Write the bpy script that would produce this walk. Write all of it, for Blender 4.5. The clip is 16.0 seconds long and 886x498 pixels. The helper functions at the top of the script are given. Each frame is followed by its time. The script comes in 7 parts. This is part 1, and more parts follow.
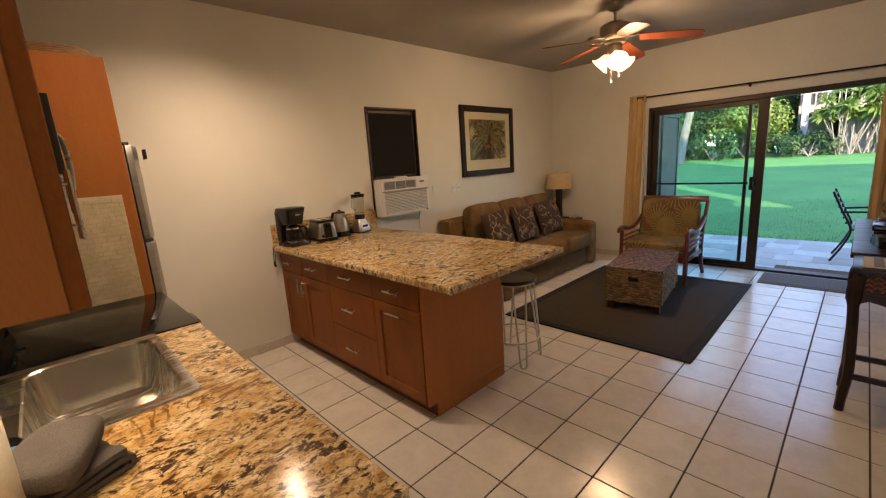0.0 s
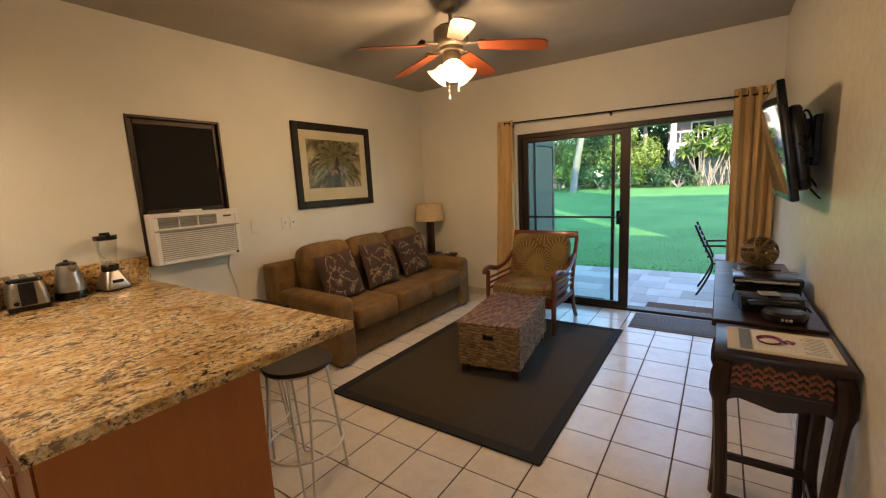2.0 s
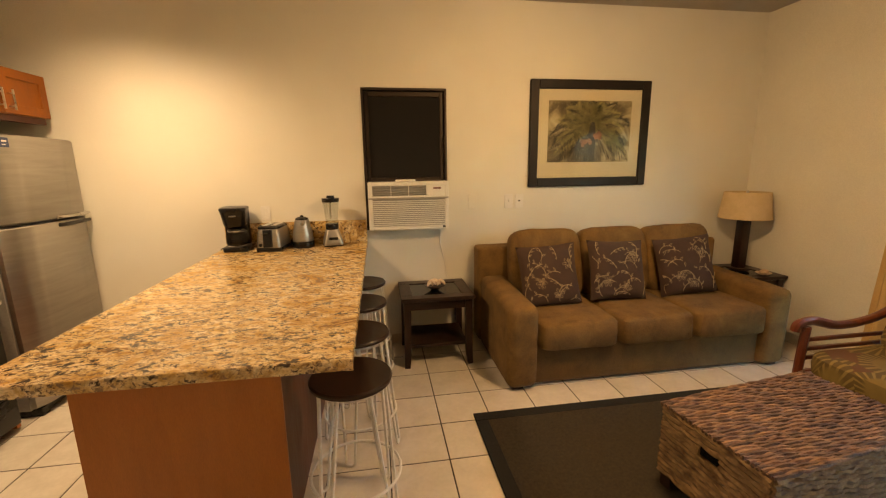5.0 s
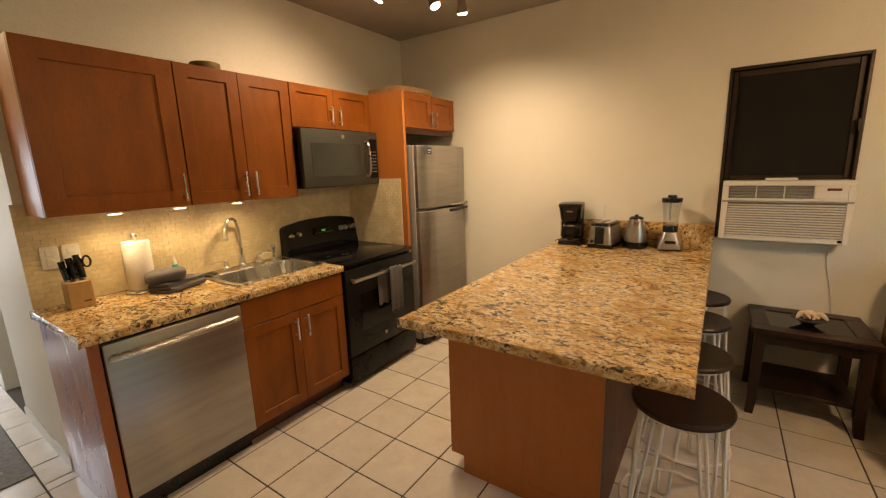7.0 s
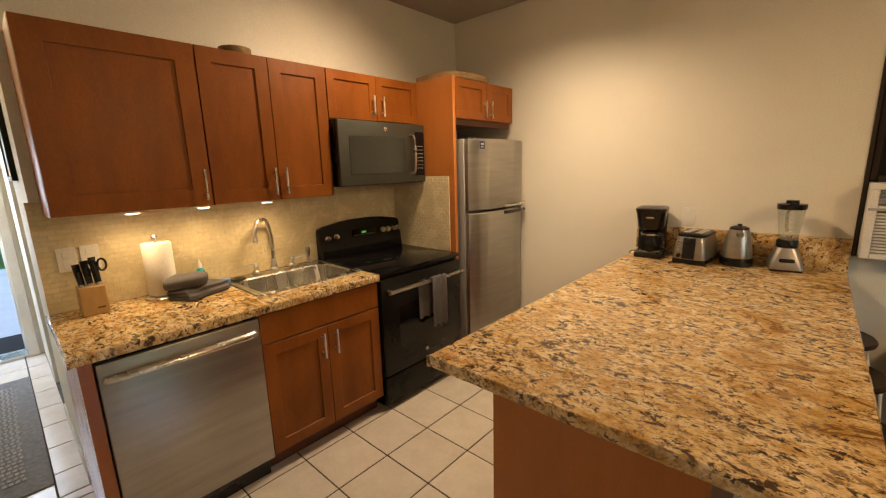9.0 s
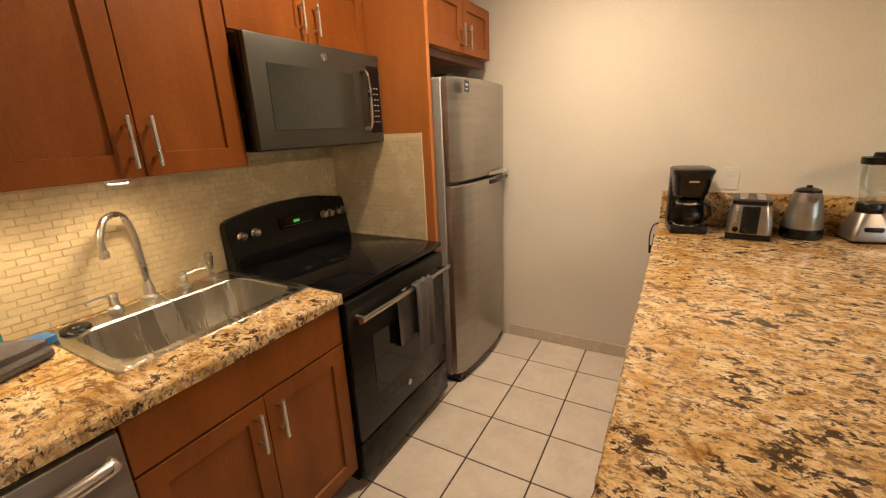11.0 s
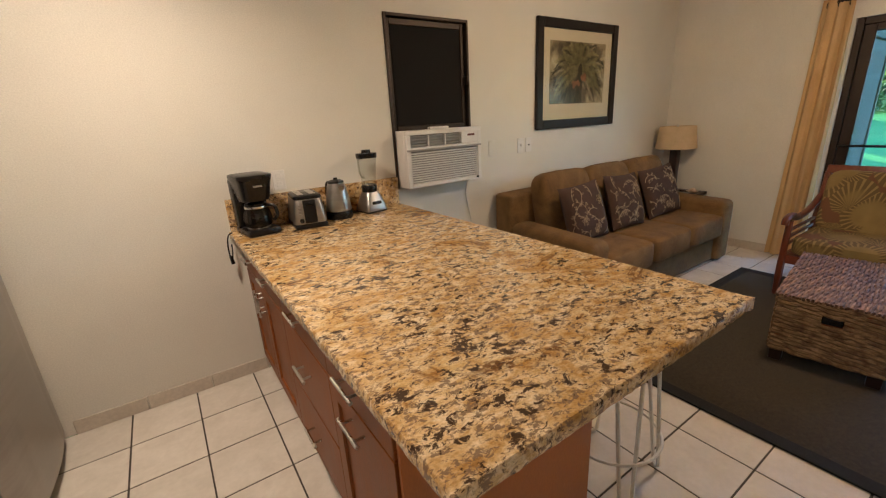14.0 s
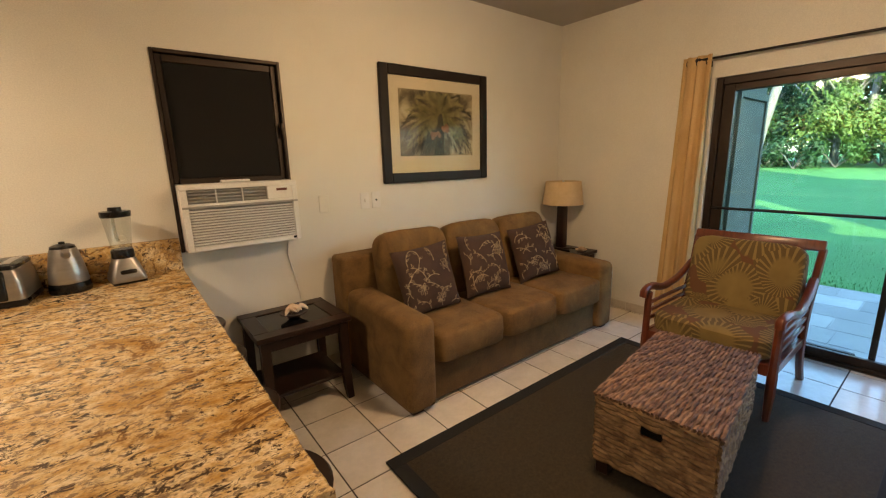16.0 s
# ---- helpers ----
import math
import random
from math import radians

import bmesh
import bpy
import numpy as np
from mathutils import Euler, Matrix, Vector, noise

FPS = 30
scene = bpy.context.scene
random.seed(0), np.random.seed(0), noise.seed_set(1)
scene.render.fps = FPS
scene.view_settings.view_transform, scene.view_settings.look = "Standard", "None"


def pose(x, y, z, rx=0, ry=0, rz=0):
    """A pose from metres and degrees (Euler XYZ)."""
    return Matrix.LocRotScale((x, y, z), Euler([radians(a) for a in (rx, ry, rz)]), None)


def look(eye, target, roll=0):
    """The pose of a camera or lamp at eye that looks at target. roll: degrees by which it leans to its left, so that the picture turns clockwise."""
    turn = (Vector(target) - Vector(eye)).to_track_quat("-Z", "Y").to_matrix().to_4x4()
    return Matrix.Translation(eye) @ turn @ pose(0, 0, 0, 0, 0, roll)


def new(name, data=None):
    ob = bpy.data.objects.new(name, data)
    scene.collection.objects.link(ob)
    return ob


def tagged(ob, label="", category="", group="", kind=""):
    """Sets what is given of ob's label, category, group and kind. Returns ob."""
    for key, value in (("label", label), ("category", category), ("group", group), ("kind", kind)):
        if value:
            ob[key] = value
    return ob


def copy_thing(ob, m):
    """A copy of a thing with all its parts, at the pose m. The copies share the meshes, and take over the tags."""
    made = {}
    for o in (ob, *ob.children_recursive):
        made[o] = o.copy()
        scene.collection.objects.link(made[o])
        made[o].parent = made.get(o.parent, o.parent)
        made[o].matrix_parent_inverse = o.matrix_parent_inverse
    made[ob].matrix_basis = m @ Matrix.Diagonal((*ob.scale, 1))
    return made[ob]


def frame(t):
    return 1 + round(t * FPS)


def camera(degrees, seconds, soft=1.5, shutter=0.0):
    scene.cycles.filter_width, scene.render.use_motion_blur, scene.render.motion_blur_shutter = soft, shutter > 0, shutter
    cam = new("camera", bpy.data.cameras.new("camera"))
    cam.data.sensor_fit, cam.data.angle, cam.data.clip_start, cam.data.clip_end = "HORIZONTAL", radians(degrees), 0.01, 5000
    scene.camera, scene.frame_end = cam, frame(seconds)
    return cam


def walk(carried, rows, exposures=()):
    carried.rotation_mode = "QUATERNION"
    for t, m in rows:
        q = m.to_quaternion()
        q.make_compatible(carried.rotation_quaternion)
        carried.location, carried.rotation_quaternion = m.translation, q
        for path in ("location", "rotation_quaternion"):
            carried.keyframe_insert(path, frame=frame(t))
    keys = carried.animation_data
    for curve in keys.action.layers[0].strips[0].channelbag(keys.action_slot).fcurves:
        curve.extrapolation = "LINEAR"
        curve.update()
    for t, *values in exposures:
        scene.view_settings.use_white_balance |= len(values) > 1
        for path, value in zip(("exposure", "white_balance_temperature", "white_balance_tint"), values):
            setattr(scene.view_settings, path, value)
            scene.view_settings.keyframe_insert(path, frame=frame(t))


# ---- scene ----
cam = camera(94.6, 16.0, soft=1.2)
PATH = [
    (0, (0.267, -0.159, 1.526), (1.628, 1.249, 1.117), -3.8),
    (0.5, (0.532, -0.099, 1.525), (2.066, 1.131, 1.158), -3.4),
    (1, (0.832, -0.102, 1.536), (2.454, 1.018, 1.201), -3.1),
    (1.5, (1.17, -0.16, 1.556), (2.815, 0.93, 1.235), -2.9),
    (2, (1.483, -0.159, 1.519), (3.115, 0.953, 1.206), -2.9),
    (2.5, (1.781, -0.131, 1.539), (3.388, 1.014, 1.209), -3.0),
    (3, (2.101, -0.154, 1.53), (3.638, 1.072, 1.163), -3.1),
    (3.5, (2.361, -0.138, 1.501), (3.836, 1.149, 1.091), -2.2),
    (4, (2.583, -0.045, 1.512), (3.913, 1.392, 1.103), -1.9),
    (4.5, (2.666, 0.026, 1.555), (3.613, 1.738, 1.138), -1.5),
    (5, (2.849, -0.015, 1.513), (3.149, 1.923, 1.121), -0.8),
    (5.2, (2.79, 0.01, 1.502), (2.904, 1.971, 1.122), -1.4),
    (7.3, (2.756, -0.046, 1.553), (1.567, 1.514, 1.163), -1.8),
    (7.5, (2.758, -0.039, 1.551), (1.533, 1.494, 1.163), -1.9),
    (8, (2.761, 0.009, 1.546), (1.486, 1.497, 1.149), -2.1),
    (8.5, (2.712, 0.142, 1.543), (1.407, 1.602, 1.138), -1.9),
    (8.7, (2.658, 0.211, 1.55), (1.338, 1.661, 1.154), -1.6),
    (10.8, (1.799, 0.75, 1.498), (0.658, 2.304, 0.968), -2.7),
    (11, (1.709, 0.778, 1.487), (0.751, 2.441, 0.925), -2.6),
    (11.5, (1.526, 0.903, 1.461), (1.108, 2.76, 0.847), -3.0),
    (12, (1.357, 0.947, 1.456), (1.541, 2.831, 0.808), -3.1),
    (12.5, (1.171, 0.918, 1.46), (1.81, 2.684, 0.773), -3.1),
    (13, (1.122, 0.871, 1.449), (1.995, 2.531, 0.754), -2.8),
    (13.5, (1.189, 0.859, 1.461), (2.164, 2.471, 0.787), -3.1),
    (14, (1.382, 0.827, 1.465), (2.444, 2.411, 0.862), -3.2),
    (14.5, (1.61, 0.801, 1.475), (2.802, 2.32, 0.955), -3.0),
    (15, (1.913, 0.78, 1.517), (3.228, 2.215, 1.059), -2.4),
    (15.5, (2.223, 0.688, 1.482), (3.524, 2.155, 1.088), -1.8),
    (16, (2.521, 0.596, 1.493), (3.717, 2.143, 1.074), -1.6),
]
EXPO = [(0, 3.03, 7150, 22), (0.5, 3.17, 7200, 20), (2, 3.25, 7500, 18), (3.0, 3.36, 8100, 18), (4.0, 3.48, 9300, 18), (4.5, 3.46, 10300, 18), (5.2, 3.70, 9100, 17), (7.3, 3.32, 8000, 16), (8.7, 3.30, 7800, 16), (10.8, 3.44, 7050, 18), (11.5, 3.42, 6650, 19), (12.5, 3.46, 6350, 19), (14, 3.37, 5950, 16), (15, 3.40, 6800, 16), (16, 3.51, 7200, 16)]
walk(cam, [(t, look(eye, target, roll)) for t, eye, target, roll in PATH], EXPO)
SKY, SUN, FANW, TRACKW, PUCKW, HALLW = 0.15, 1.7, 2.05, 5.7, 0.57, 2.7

# ---- light ----
world = bpy.data.worlds.new("sky")
scene.world = world
world.use_nodes = True
_wt = world.node_tree
_sky = _wt.nodes.new("ShaderNodeTexSky")
_sky.sky_type, _sky.sun_disc = 'NISHITA', False
_sky.sun_elevation, _sky.sun_rotation = radians(18), radians(231)
_sky.ozone_density, _sky.dust_density = 3.5, 0.4
_wt.links.new(_sky.outputs[0], _wt.nodes["Background"].inputs[0])
_wt.nodes["Background"].inputs[1].default_value = SKY


def lamp(name, kind, place, target, power, colour, size=0.1, spot=60.0, blend=0.6):
    data = bpy.data.lights.new(name, kind)
    data.energy, data.color = power, colour
    if kind == 'SUN':
        data.angle = size
    elif kind != 'AREA':
        data.shadow_soft_size = size
    if kind == 'SPOT':
        data.spot_size, data.spot_blend = radians(spot), blend
    ob = new(name, data)
    ob.matrix_world = look(place, target)
    return ob


WARM = (1.0, 0.73, 0.44)
lamp("sun", 'SUN', (-30, -24, 12.5), (0, 0, 0), SUN, (1.0, 0.86, 0.58), radians(0.6))
FAN = (4.18, 1.515)
for _k in range(3):
    _a = radians(215 + 120 * _k)
    _u = Vector((math.cos(_a), math.sin(_a), 0))
    _b = Vector((FAN[0], FAN[1], 2.245)) + _u * 0.11
    lamp("fan_bulb", 'POINT', _b, (0, 0, 0), FANW * 0.62, WARM, 0.045)
    lamp("fan_bulb_beam", 'SPOT', _b, _b + _u * 0.70 - Vector((0, 0, 0.75)), FANW * 0.95, WARM, 0.045, 172, 1.0)
TRACK = (((1.22, 2.52, 2.66), (1.10, 3.15, 0.0), 0.95), ((1.10, 2.33, 2.66), (1.85, 2.4, 0.9), 1.05), ((0.96, 2.06, 2.66), (0.20, 1.75, 1.25), 0.92))
for _at, _tgt, _w in TRACK:
    _d = Vector(_at) + (Vector(_tgt) - Vector(_at)).normalized() * 0.14
    lamp("track_spot", 'SPOT', _d, _tgt, TRACKW * _w, (1.0, 0.79, 0.55), 0.035, 150, 1.0)
# Unseen hall lamp, assumed from the yellow-lit wall, brightens the hall.
lamp("hall_fill_bulb", 'POINT', (-1.25, -0.08, 2.66), (0, 0, 0), HALLW, (1.0, 0.80, 0.50), 0.09)
# Added area lamp in the entry opening, stands in for daylight from the sky.
_ent = lamp("entry_sky_fill", 'AREA', (-2.56, -0.03, 1.30), (0.0, -0.03, 0.35), 1.9, (0.62, 0.80, 1.0))
_ent.data.shape, _ent.data.size, _ent.data.size_y = 'RECTANGLE', 0.70, 1.1
for _y in (0.76, 1.07, 1.41):
    lamp("puck_bulb", 'SPOT', (0.17, _y, 1.36), (0.12, _y, 0), PUCKW, (1.0, 0.76, 0.42), 0.03, 150, 0.8)


# ---- materials ----
def shader(name):
    m = bpy.data.materials.new(name)
    m.use_nodes = True
    nt = m.node_tree
    return m, nt, nt.nodes["Principled BSDF"]


def ramp(nt, src, stops):
    r = nt.nodes.new("ShaderNodeValToRGB")
    els = r.color_ramp.elements
    while len(els) < len(stops):
        els.new(0.5)
    for e, (p, c) in zip(els, stops):
        e.position, e.color = p, (*c, 1)
    nt.links.new(src, r.inputs[0])
    return r.outputs[0]


def coords(nt, stretch=(1, 1, 1), shift=True):
    tc = nt.nodes.new("ShaderNodeTexCoord")
    mp = nt.nodes.new("ShaderNodeMapping")
    mp.inputs["Scale"].default_value = stretch
    nt.links.new(tc.outputs["Object"], mp.inputs[0])
    if shift:
        info = nt.nodes.new("ShaderNodeObjectInfo")
        sc = nt.nodes.new("ShaderNodeMath")
        sc.operation = 'MULTIPLY'
        sc.inputs[1].default_value = 37.0
        nt.links.new(info.outputs["Random"], sc.inputs[0])
        nt.links.new(sc.outputs[0], mp.inputs["Location"])
    return mp.outputs[0]


def noise_tex(nt, vec, scale, detail=4.0, rough=0.55, distort=0.0):
    n = nt.nodes.new("ShaderNodeTexNoise")
    n.inputs["Scale"].default_value, n.inputs["Detail"].default_value = scale, detail
    n.inputs["Roughness"].default_value, n.inputs["Distortion"].default_value = rough, distort
    nt.links.new(vec, n.inputs["Vector"])
    return n.outputs["Fac"]


def mix(nt, fac, a, b, mode='MIX'):
    m = nt.nodes.new("ShaderNodeMix")
    m.data_type, m.blend_type = 'RGBA', mode
    for sock, v in ((m.inputs[0], fac), (m.inputs[6], a), (m.inputs[7], b)):
        if isinstance(v, (int, float)):
            sock.default_value = v
        elif isinstance(v, tuple):
            sock.default_value = (*v, 1)
        else:
            nt.links.new(v, sock)
    return m.outputs[2]


def bump(nt, bsdf, height, strength, distance=0.002):
    b = nt.nodes.new("ShaderNodeBump")
    b.inputs["Strength"].default_value, b.inputs["Distance"].default_value = strength, distance
    nt.links.new(height, b.inputs["Height"])
    nt.links.new(b.outputs[0], bsdf.inputs["Normal"])


def surface(name, c1, c2, scale=6.0, rough=0.5, metal=0.0, grain=80.0, relief=0.2, depth=0.002, stretch=(1, 1, 1), vary=0.0, island=0.0, rough2=None, coat=0.0, mottle=0.86, spec=0.5):
    """Two tones mixed by a broad noise, broken by a fine one, with a fine relief."""
    m, nt, p = shader(name)
    v = coords(nt, stretch)
    broad = noise_tex(nt, v, scale, 5, 0.6, 0.4)
    fine = noise_tex(nt, v, grain, 3)
    col = ramp(nt, broad, [(0.32, c1), (0.68, c2)])
    shade = ramp(nt, fine, [(0.3, (mottle,) * 3), (0.7, (1.0, 1.0, 1.0))])
    col = mix(nt, 1.0, col, shade, 'MULTIPLY')
    if vary or island:
        if vary:
            src = nt.nodes.new("ShaderNodeObjectInfo").outputs["Random"]
        else:
            src = nt.nodes.new("ShaderNodeNewGeometry").outputs["Random Per Island"]
        k = 1 - (vary or island)
        col = mix(nt, 1.0, col, ramp(nt, src, [(0.0, (k, k, k)), (1.0, (1, 1, 1))]), 'MULTIPLY')
    nt.links.new(col, p.inputs["Base Color"])
    p.inputs["Metallic"].default_value = metal
    p.inputs["Specular IOR Level"].default_value = spec
    r2 = rough2 if rough2 is not None else min(1.0, rough + 0.12)
    nt.links.new(ramp(nt, broad, [(0.3, (rough,) * 3), (0.7, (r2,) * 3)]), p.inputs["Roughness"])
    if coat:
        p.inputs["Coat Weight"].default_value = coat
        p.inputs["Coat Roughness"].default_value = 0.15
    if relief:
        bump(nt, p, fine, relief, depth)
    return m


def glow(name, colour, strength):
    m, nt, p = shader(name)
    p.inputs["Base Color"].default_value = (*colour, 1)
    p.inputs["Emission Color"].default_value = (*colour, 1)
    p.inputs["Emission Strength"].default_value = strength
    return m


def clear(name, tint, gloss=0.03, share=0.022):
    m, nt, p = shader(name)
    nt.nodes.remove(p)
    out = nt.nodes["Material Output"]
    t, g, mx = (nt.nodes.new("ShaderNode" + k) for k in ("BsdfTransparent", "BsdfGlossy", "MixShader"))
    t.inputs[0].default_value = (*tint, 1)
    g.inputs["Roughness"].default_value = gloss
    mx.inputs[0].default_value = share
    nt.links.new(t.outputs[0], mx.inputs[1])
    nt.links.new(g.outputs[0], mx.inputs[2])
    nt.links.new(mx.outputs[0], out.inputs[0])
    return m


def foliage(name, c1, c2):
    """Leaf colour varied leaf by leaf, with light passing through the blade."""
    m = surface(name, c1, c2, 0.6, 0.5, 0, 30, 0, island=0.45)
    nt = m.node_tree
    p, out = nt.nodes["Principled BSDF"], nt.nodes["Material Output"]
    tr, mx = nt.nodes.new("ShaderNodeBsdfTranslucent"), nt.nodes.new("ShaderNodeMixShader")
    nt.links.new(p.inputs["Base Color"].links[0].from_socket, tr.inputs[0])
    mx.inputs[0].default_value = 0.42
    nt.links.new(p.outputs[0], mx.inputs[1])
    nt.links.new(tr.outputs[0], mx.inputs[2])
    nt.links.new(mx.outputs[0], out.inputs[0])
    return m


def granite():
    """Cream and peach stone with gold clouds, angular dark flecks and rust veins."""
    m, nt, p = shader("granite")
    tc = nt.nodes.new("ShaderNodeTexCoord")
    mp = nt.nodes.new("ShaderNodeMapping")
    mp.inputs["Rotation"].default_value = (0, 0, radians(33))
    mp.inputs["Scale"].default_value = (0.92, 1.42, 1.1)
    nt.links.new(tc.outputs["Object"], mp.inputs[0])
    v = mp.outputs[0]
    wide = noise_tex(nt, v, 2.3, 4, 0.55, 0.8)
    cloud = noise_tex(nt, v, 6.5, 5, 0.6, 0.6)
    mid = noise_tex(nt, v, 21.0, 6, 0.66, 0.3)
    fine = noise_tex(nt, v, 140.0, 3, 0.6)
    col = ramp(nt, mid, [(0.30, (0.36, 0.19, 0.065)), (0.40, (0.62, 0.40, 0.165)), (0.49, (0.78, 0.57, 0.31)), (0.62, (0.86, 0.71, 0.47))])
    gold = ramp(nt, cloud, [(0.50, (0, 0, 0)), (0.60, (0.55, 0.55, 0.55)), (0.70, (0.9, 0.9, 0.9))])
    col = mix(nt, gold, col, mix(nt, mid, (0.36, 0.15, 0.022), (0.70, 0.43, 0.12)))
    col = mix(nt, 1.0, col, ramp(nt, fine, [(0.34, (0.74, 0.70, 0.65)), (0.58, (1, 1, 1))]), 'MULTIPLY')
    col = mix(nt, ramp(nt, wide, [(0.50, (0, 0, 0)), (0.66, (0.75, 0.75, 0.75))]), col, mix(nt, 1.0, col, (0.80, 0.68, 0.42), 'MULTIPLY'))

    def flecks(scale, limit, soft, drift, colour, share):
        n = noise_tex(nt, v, scale, 7, 0.72, 0.5)
        k = nt.nodes.new("ShaderNodeMath")
        k.operation = 'MULTIPLY_ADD'
        k.inputs[1].default_value = drift
        nt.links.new(wide if scale > 40 else cloud, k.inputs[0])
        nt.links.new(n, k.inputs[2])
        fac = ramp(nt, k.outputs[0], [(limit, (share,) * 3), (limit + soft, (0, 0, 0))])
        return mix(nt, fac, col, colour)
    col = flecks(52.0, 0.505, 0.028, 0.14, (0.20, 0.13, 0.085), 0.85)
    col = flecks(31.0, 0.612, 0.024, 0.40, (0.052, 0.030, 0.020), 0.97)
    col = flecks(18.0, 0.412, 0.022, 0.10, (0.055, 0.036, 0.028), 0.95)
    ridge = nt.nodes.new("ShaderNodeMath")
    ridge.operation = 'ABSOLUTE'
    sub = nt.nodes.new("ShaderNodeMath")
    sub.operation = 'SUBTRACT'
    sub.inputs[1].default_value = 0.5
    nt.links.new(noise_tex(nt, v, 3.4, 7, 0.62, 0.9), sub.inputs[0])
    nt.links.new(sub.outputs[0], ridge.inputs[0])
    vein = ramp(nt, ridge.outputs[0], [(0.006, (0.9, 0.9, 0.9)), (0.024, (0, 0, 0))])
    gate = ramp(nt, wide, [(0.50, (0, 0, 0)), (0.60, (1, 1, 1))])
    col = mix(nt, mix(nt, 1.0, vein, gate, 'MULTIPLY'), col, (0.17, 0.072, 0.020))
    nt.links.new(col, p.inputs["Base Color"])
    nt.links.new(ramp(nt, fine, [(0.3, (0.10, 0.10, 0.10)), (0.7, (0.17, 0.17, 0.17))]), p.inputs["Roughness"])
    bump(nt, p, mid, 0.03, 0.001)
    return m


def leaf_cloth():
    """Olive cloth printed with fans of pale ribs."""
    m, nt, p = shader("leaf_print_cloth")
    v = coords(nt, (1, 1, 1), False)
    vo = nt.nodes.new("ShaderNodeTexVoronoi")
    vo.inputs["Scale"].default_value = 4.3
    nt.links.new(v, vo.inputs["Vector"])
    sub = nt.nodes.new("ShaderNodeVectorMath")
    sub.operation = 'SUBTRACT'
    nt.links.new(v, sub.inputs[0])
    nt.links.new(vo.outputs["Position"], sub.inputs[1])
    sep = nt.nodes.new("ShaderNodeSeparateXYZ")
    nt.links.new(sub.outputs[0], sep.inputs[0])
    at = nt.nodes.new("ShaderNodeMath")
    at.operation = 'ARCTAN2'
    add = nt.nodes.new("ShaderNodeMath")
    nt.links.new(sep.outputs[2], add.inputs[0])
    nt.links.new(sep.outputs[0], add.inputs[1])
    nt.links.new(sep.outputs[1], at.inputs[0])
    nt.links.new(add.outputs[0], at.inputs[1])
    mu = nt.nodes.new("ShaderNodeMath")
    mu.operation = 'MULTIPLY'
    mu.inputs[1].default_value = 30.0
    nt.links.new(at.outputs[0], mu.inputs[0])
    si = nt.nodes.new("ShaderNodeMath")
    si.operation = 'SINE'
    nt.links.new(mu.outputs[0], si.inputs[0])
    ribs = ramp(nt, si.outputs[0], [(0.25, (0.105, 0.070, 0.025)), (0.60, (0.225, 0.158, 0.055))])
    wob = noise_tex(nt, v, 9.0, 3, 0.5)
    plain = ramp(nt, wob, [(0.3, (0.17, 0.118, 0.040)), (0.7, (0.215, 0.150, 0.052))])
    reach = nt.nodes.new("ShaderNodeMath")
    reach.operation = 'MULTIPLY_ADD'
    reach.inputs[1].default_value = 0.35
    nt.links.new(wob, reach.inputs[0])
    nt.links.new(vo.outputs["Distance"], reach.inputs[2])
    col = mix(nt, ramp(nt, reach.outputs[0], [(0.60, (0, 0, 0)), (0.70, (1, 1, 1))]), plain, ribs)
    edge = ramp(nt, reach.outputs[0], [(0.93, (0, 0, 0)), (0.96, (1, 1, 1))])
    col = mix(nt, edge, col, (0.12, 0.052, 0.024))
    nt.links.new(col, p.inputs["Base Color"])
    p.inputs["Roughness"].default_value = 0.9
    bump(nt, p, noise_tex(nt, v, 400, 2), 0.3, 0.001)
    return m


def palm_picture():
    """A soft painted print: pale ground with brown and green patches."""
    m, nt, p = shader("print_paper")
    v = coords(nt, (1, 1, 1), False)
    n = noise_tex(nt, v, 5.0, 5, 0.55, 0.8)
    nt.links.new(ramp(nt, n, [(0.34, (0.045, 0.034, 0.018)), (0.48, (0.13, 0.098, 0.050)), (0.60, (0.38, 0.31, 0.185)), (0.70, (0.52, 0.45, 0.30))]), p.inputs["Base Color"])
    p.inputs["Roughness"].default_value = 0.4
    return m


M_WALL = surface("wall_paint", (0.70, 0.67, 0.59), (0.76, 0.73, 0.65), 1.3, 0.55, 0, 160, 0.35, 0.0015)
M_SOUTH = surface("gloss_wall_paint", (0.70, 0.67, 0.58), (0.76, 0.73, 0.64), 1.3, 0.30, 0, 26, 0.12, 0.003)
# Greyish white ceiling, base colour lowered to hold the dim light up there.
M_CEIL = surface("dimmed_ceiling_paint", (0.36, 0.33, 0.28), (0.42, 0.385, 0.33), 2.0, 0.8, 0, 90, 0.5, 0.002)
M_TILE = surface("floor_tile", (0.66, 0.605, 0.525), (0.755, 0.70, 0.62), 7.0, 0.17, 0, 45, 0.03, 0.0006, vary=0.07, rough2=0.25, mottle=0.94)
M_GROUT = surface("dark_grout", (0.055, 0.045, 0.038), (0.09, 0.075, 0.06), 20, 0.9, 0, 150, 0.4)
M_BASE = surface("baseboard_tile", (0.58, 0.51, 0.42), (0.65, 0.58, 0.49), 6, 0.3, 0, 60, 0.05, vary=0.1)
M_MOSAIC = surface("mosaic_tile", (0.67, 0.56, 0.36), (0.76, 0.65, 0.44), 9, 0.20, 0, 70, 0.04, island=0.07, mottle=0.93)
M_JOINT = surface("pale_joint", (0.62, 0.52, 0.34), (0.68, 0.58, 0.40), 20, 0.9, 0, 150, 0.3)
M_CHERRY = surface("cherry_wood", (0.215, 0.058, 0.009), (0.300, 0.090, 0.014), 1.6, 0.36, 0, 46, 0.07, 0.0006, (5, 5, 1.5), vary=0.10, spec=0.25, mottle=0.80)
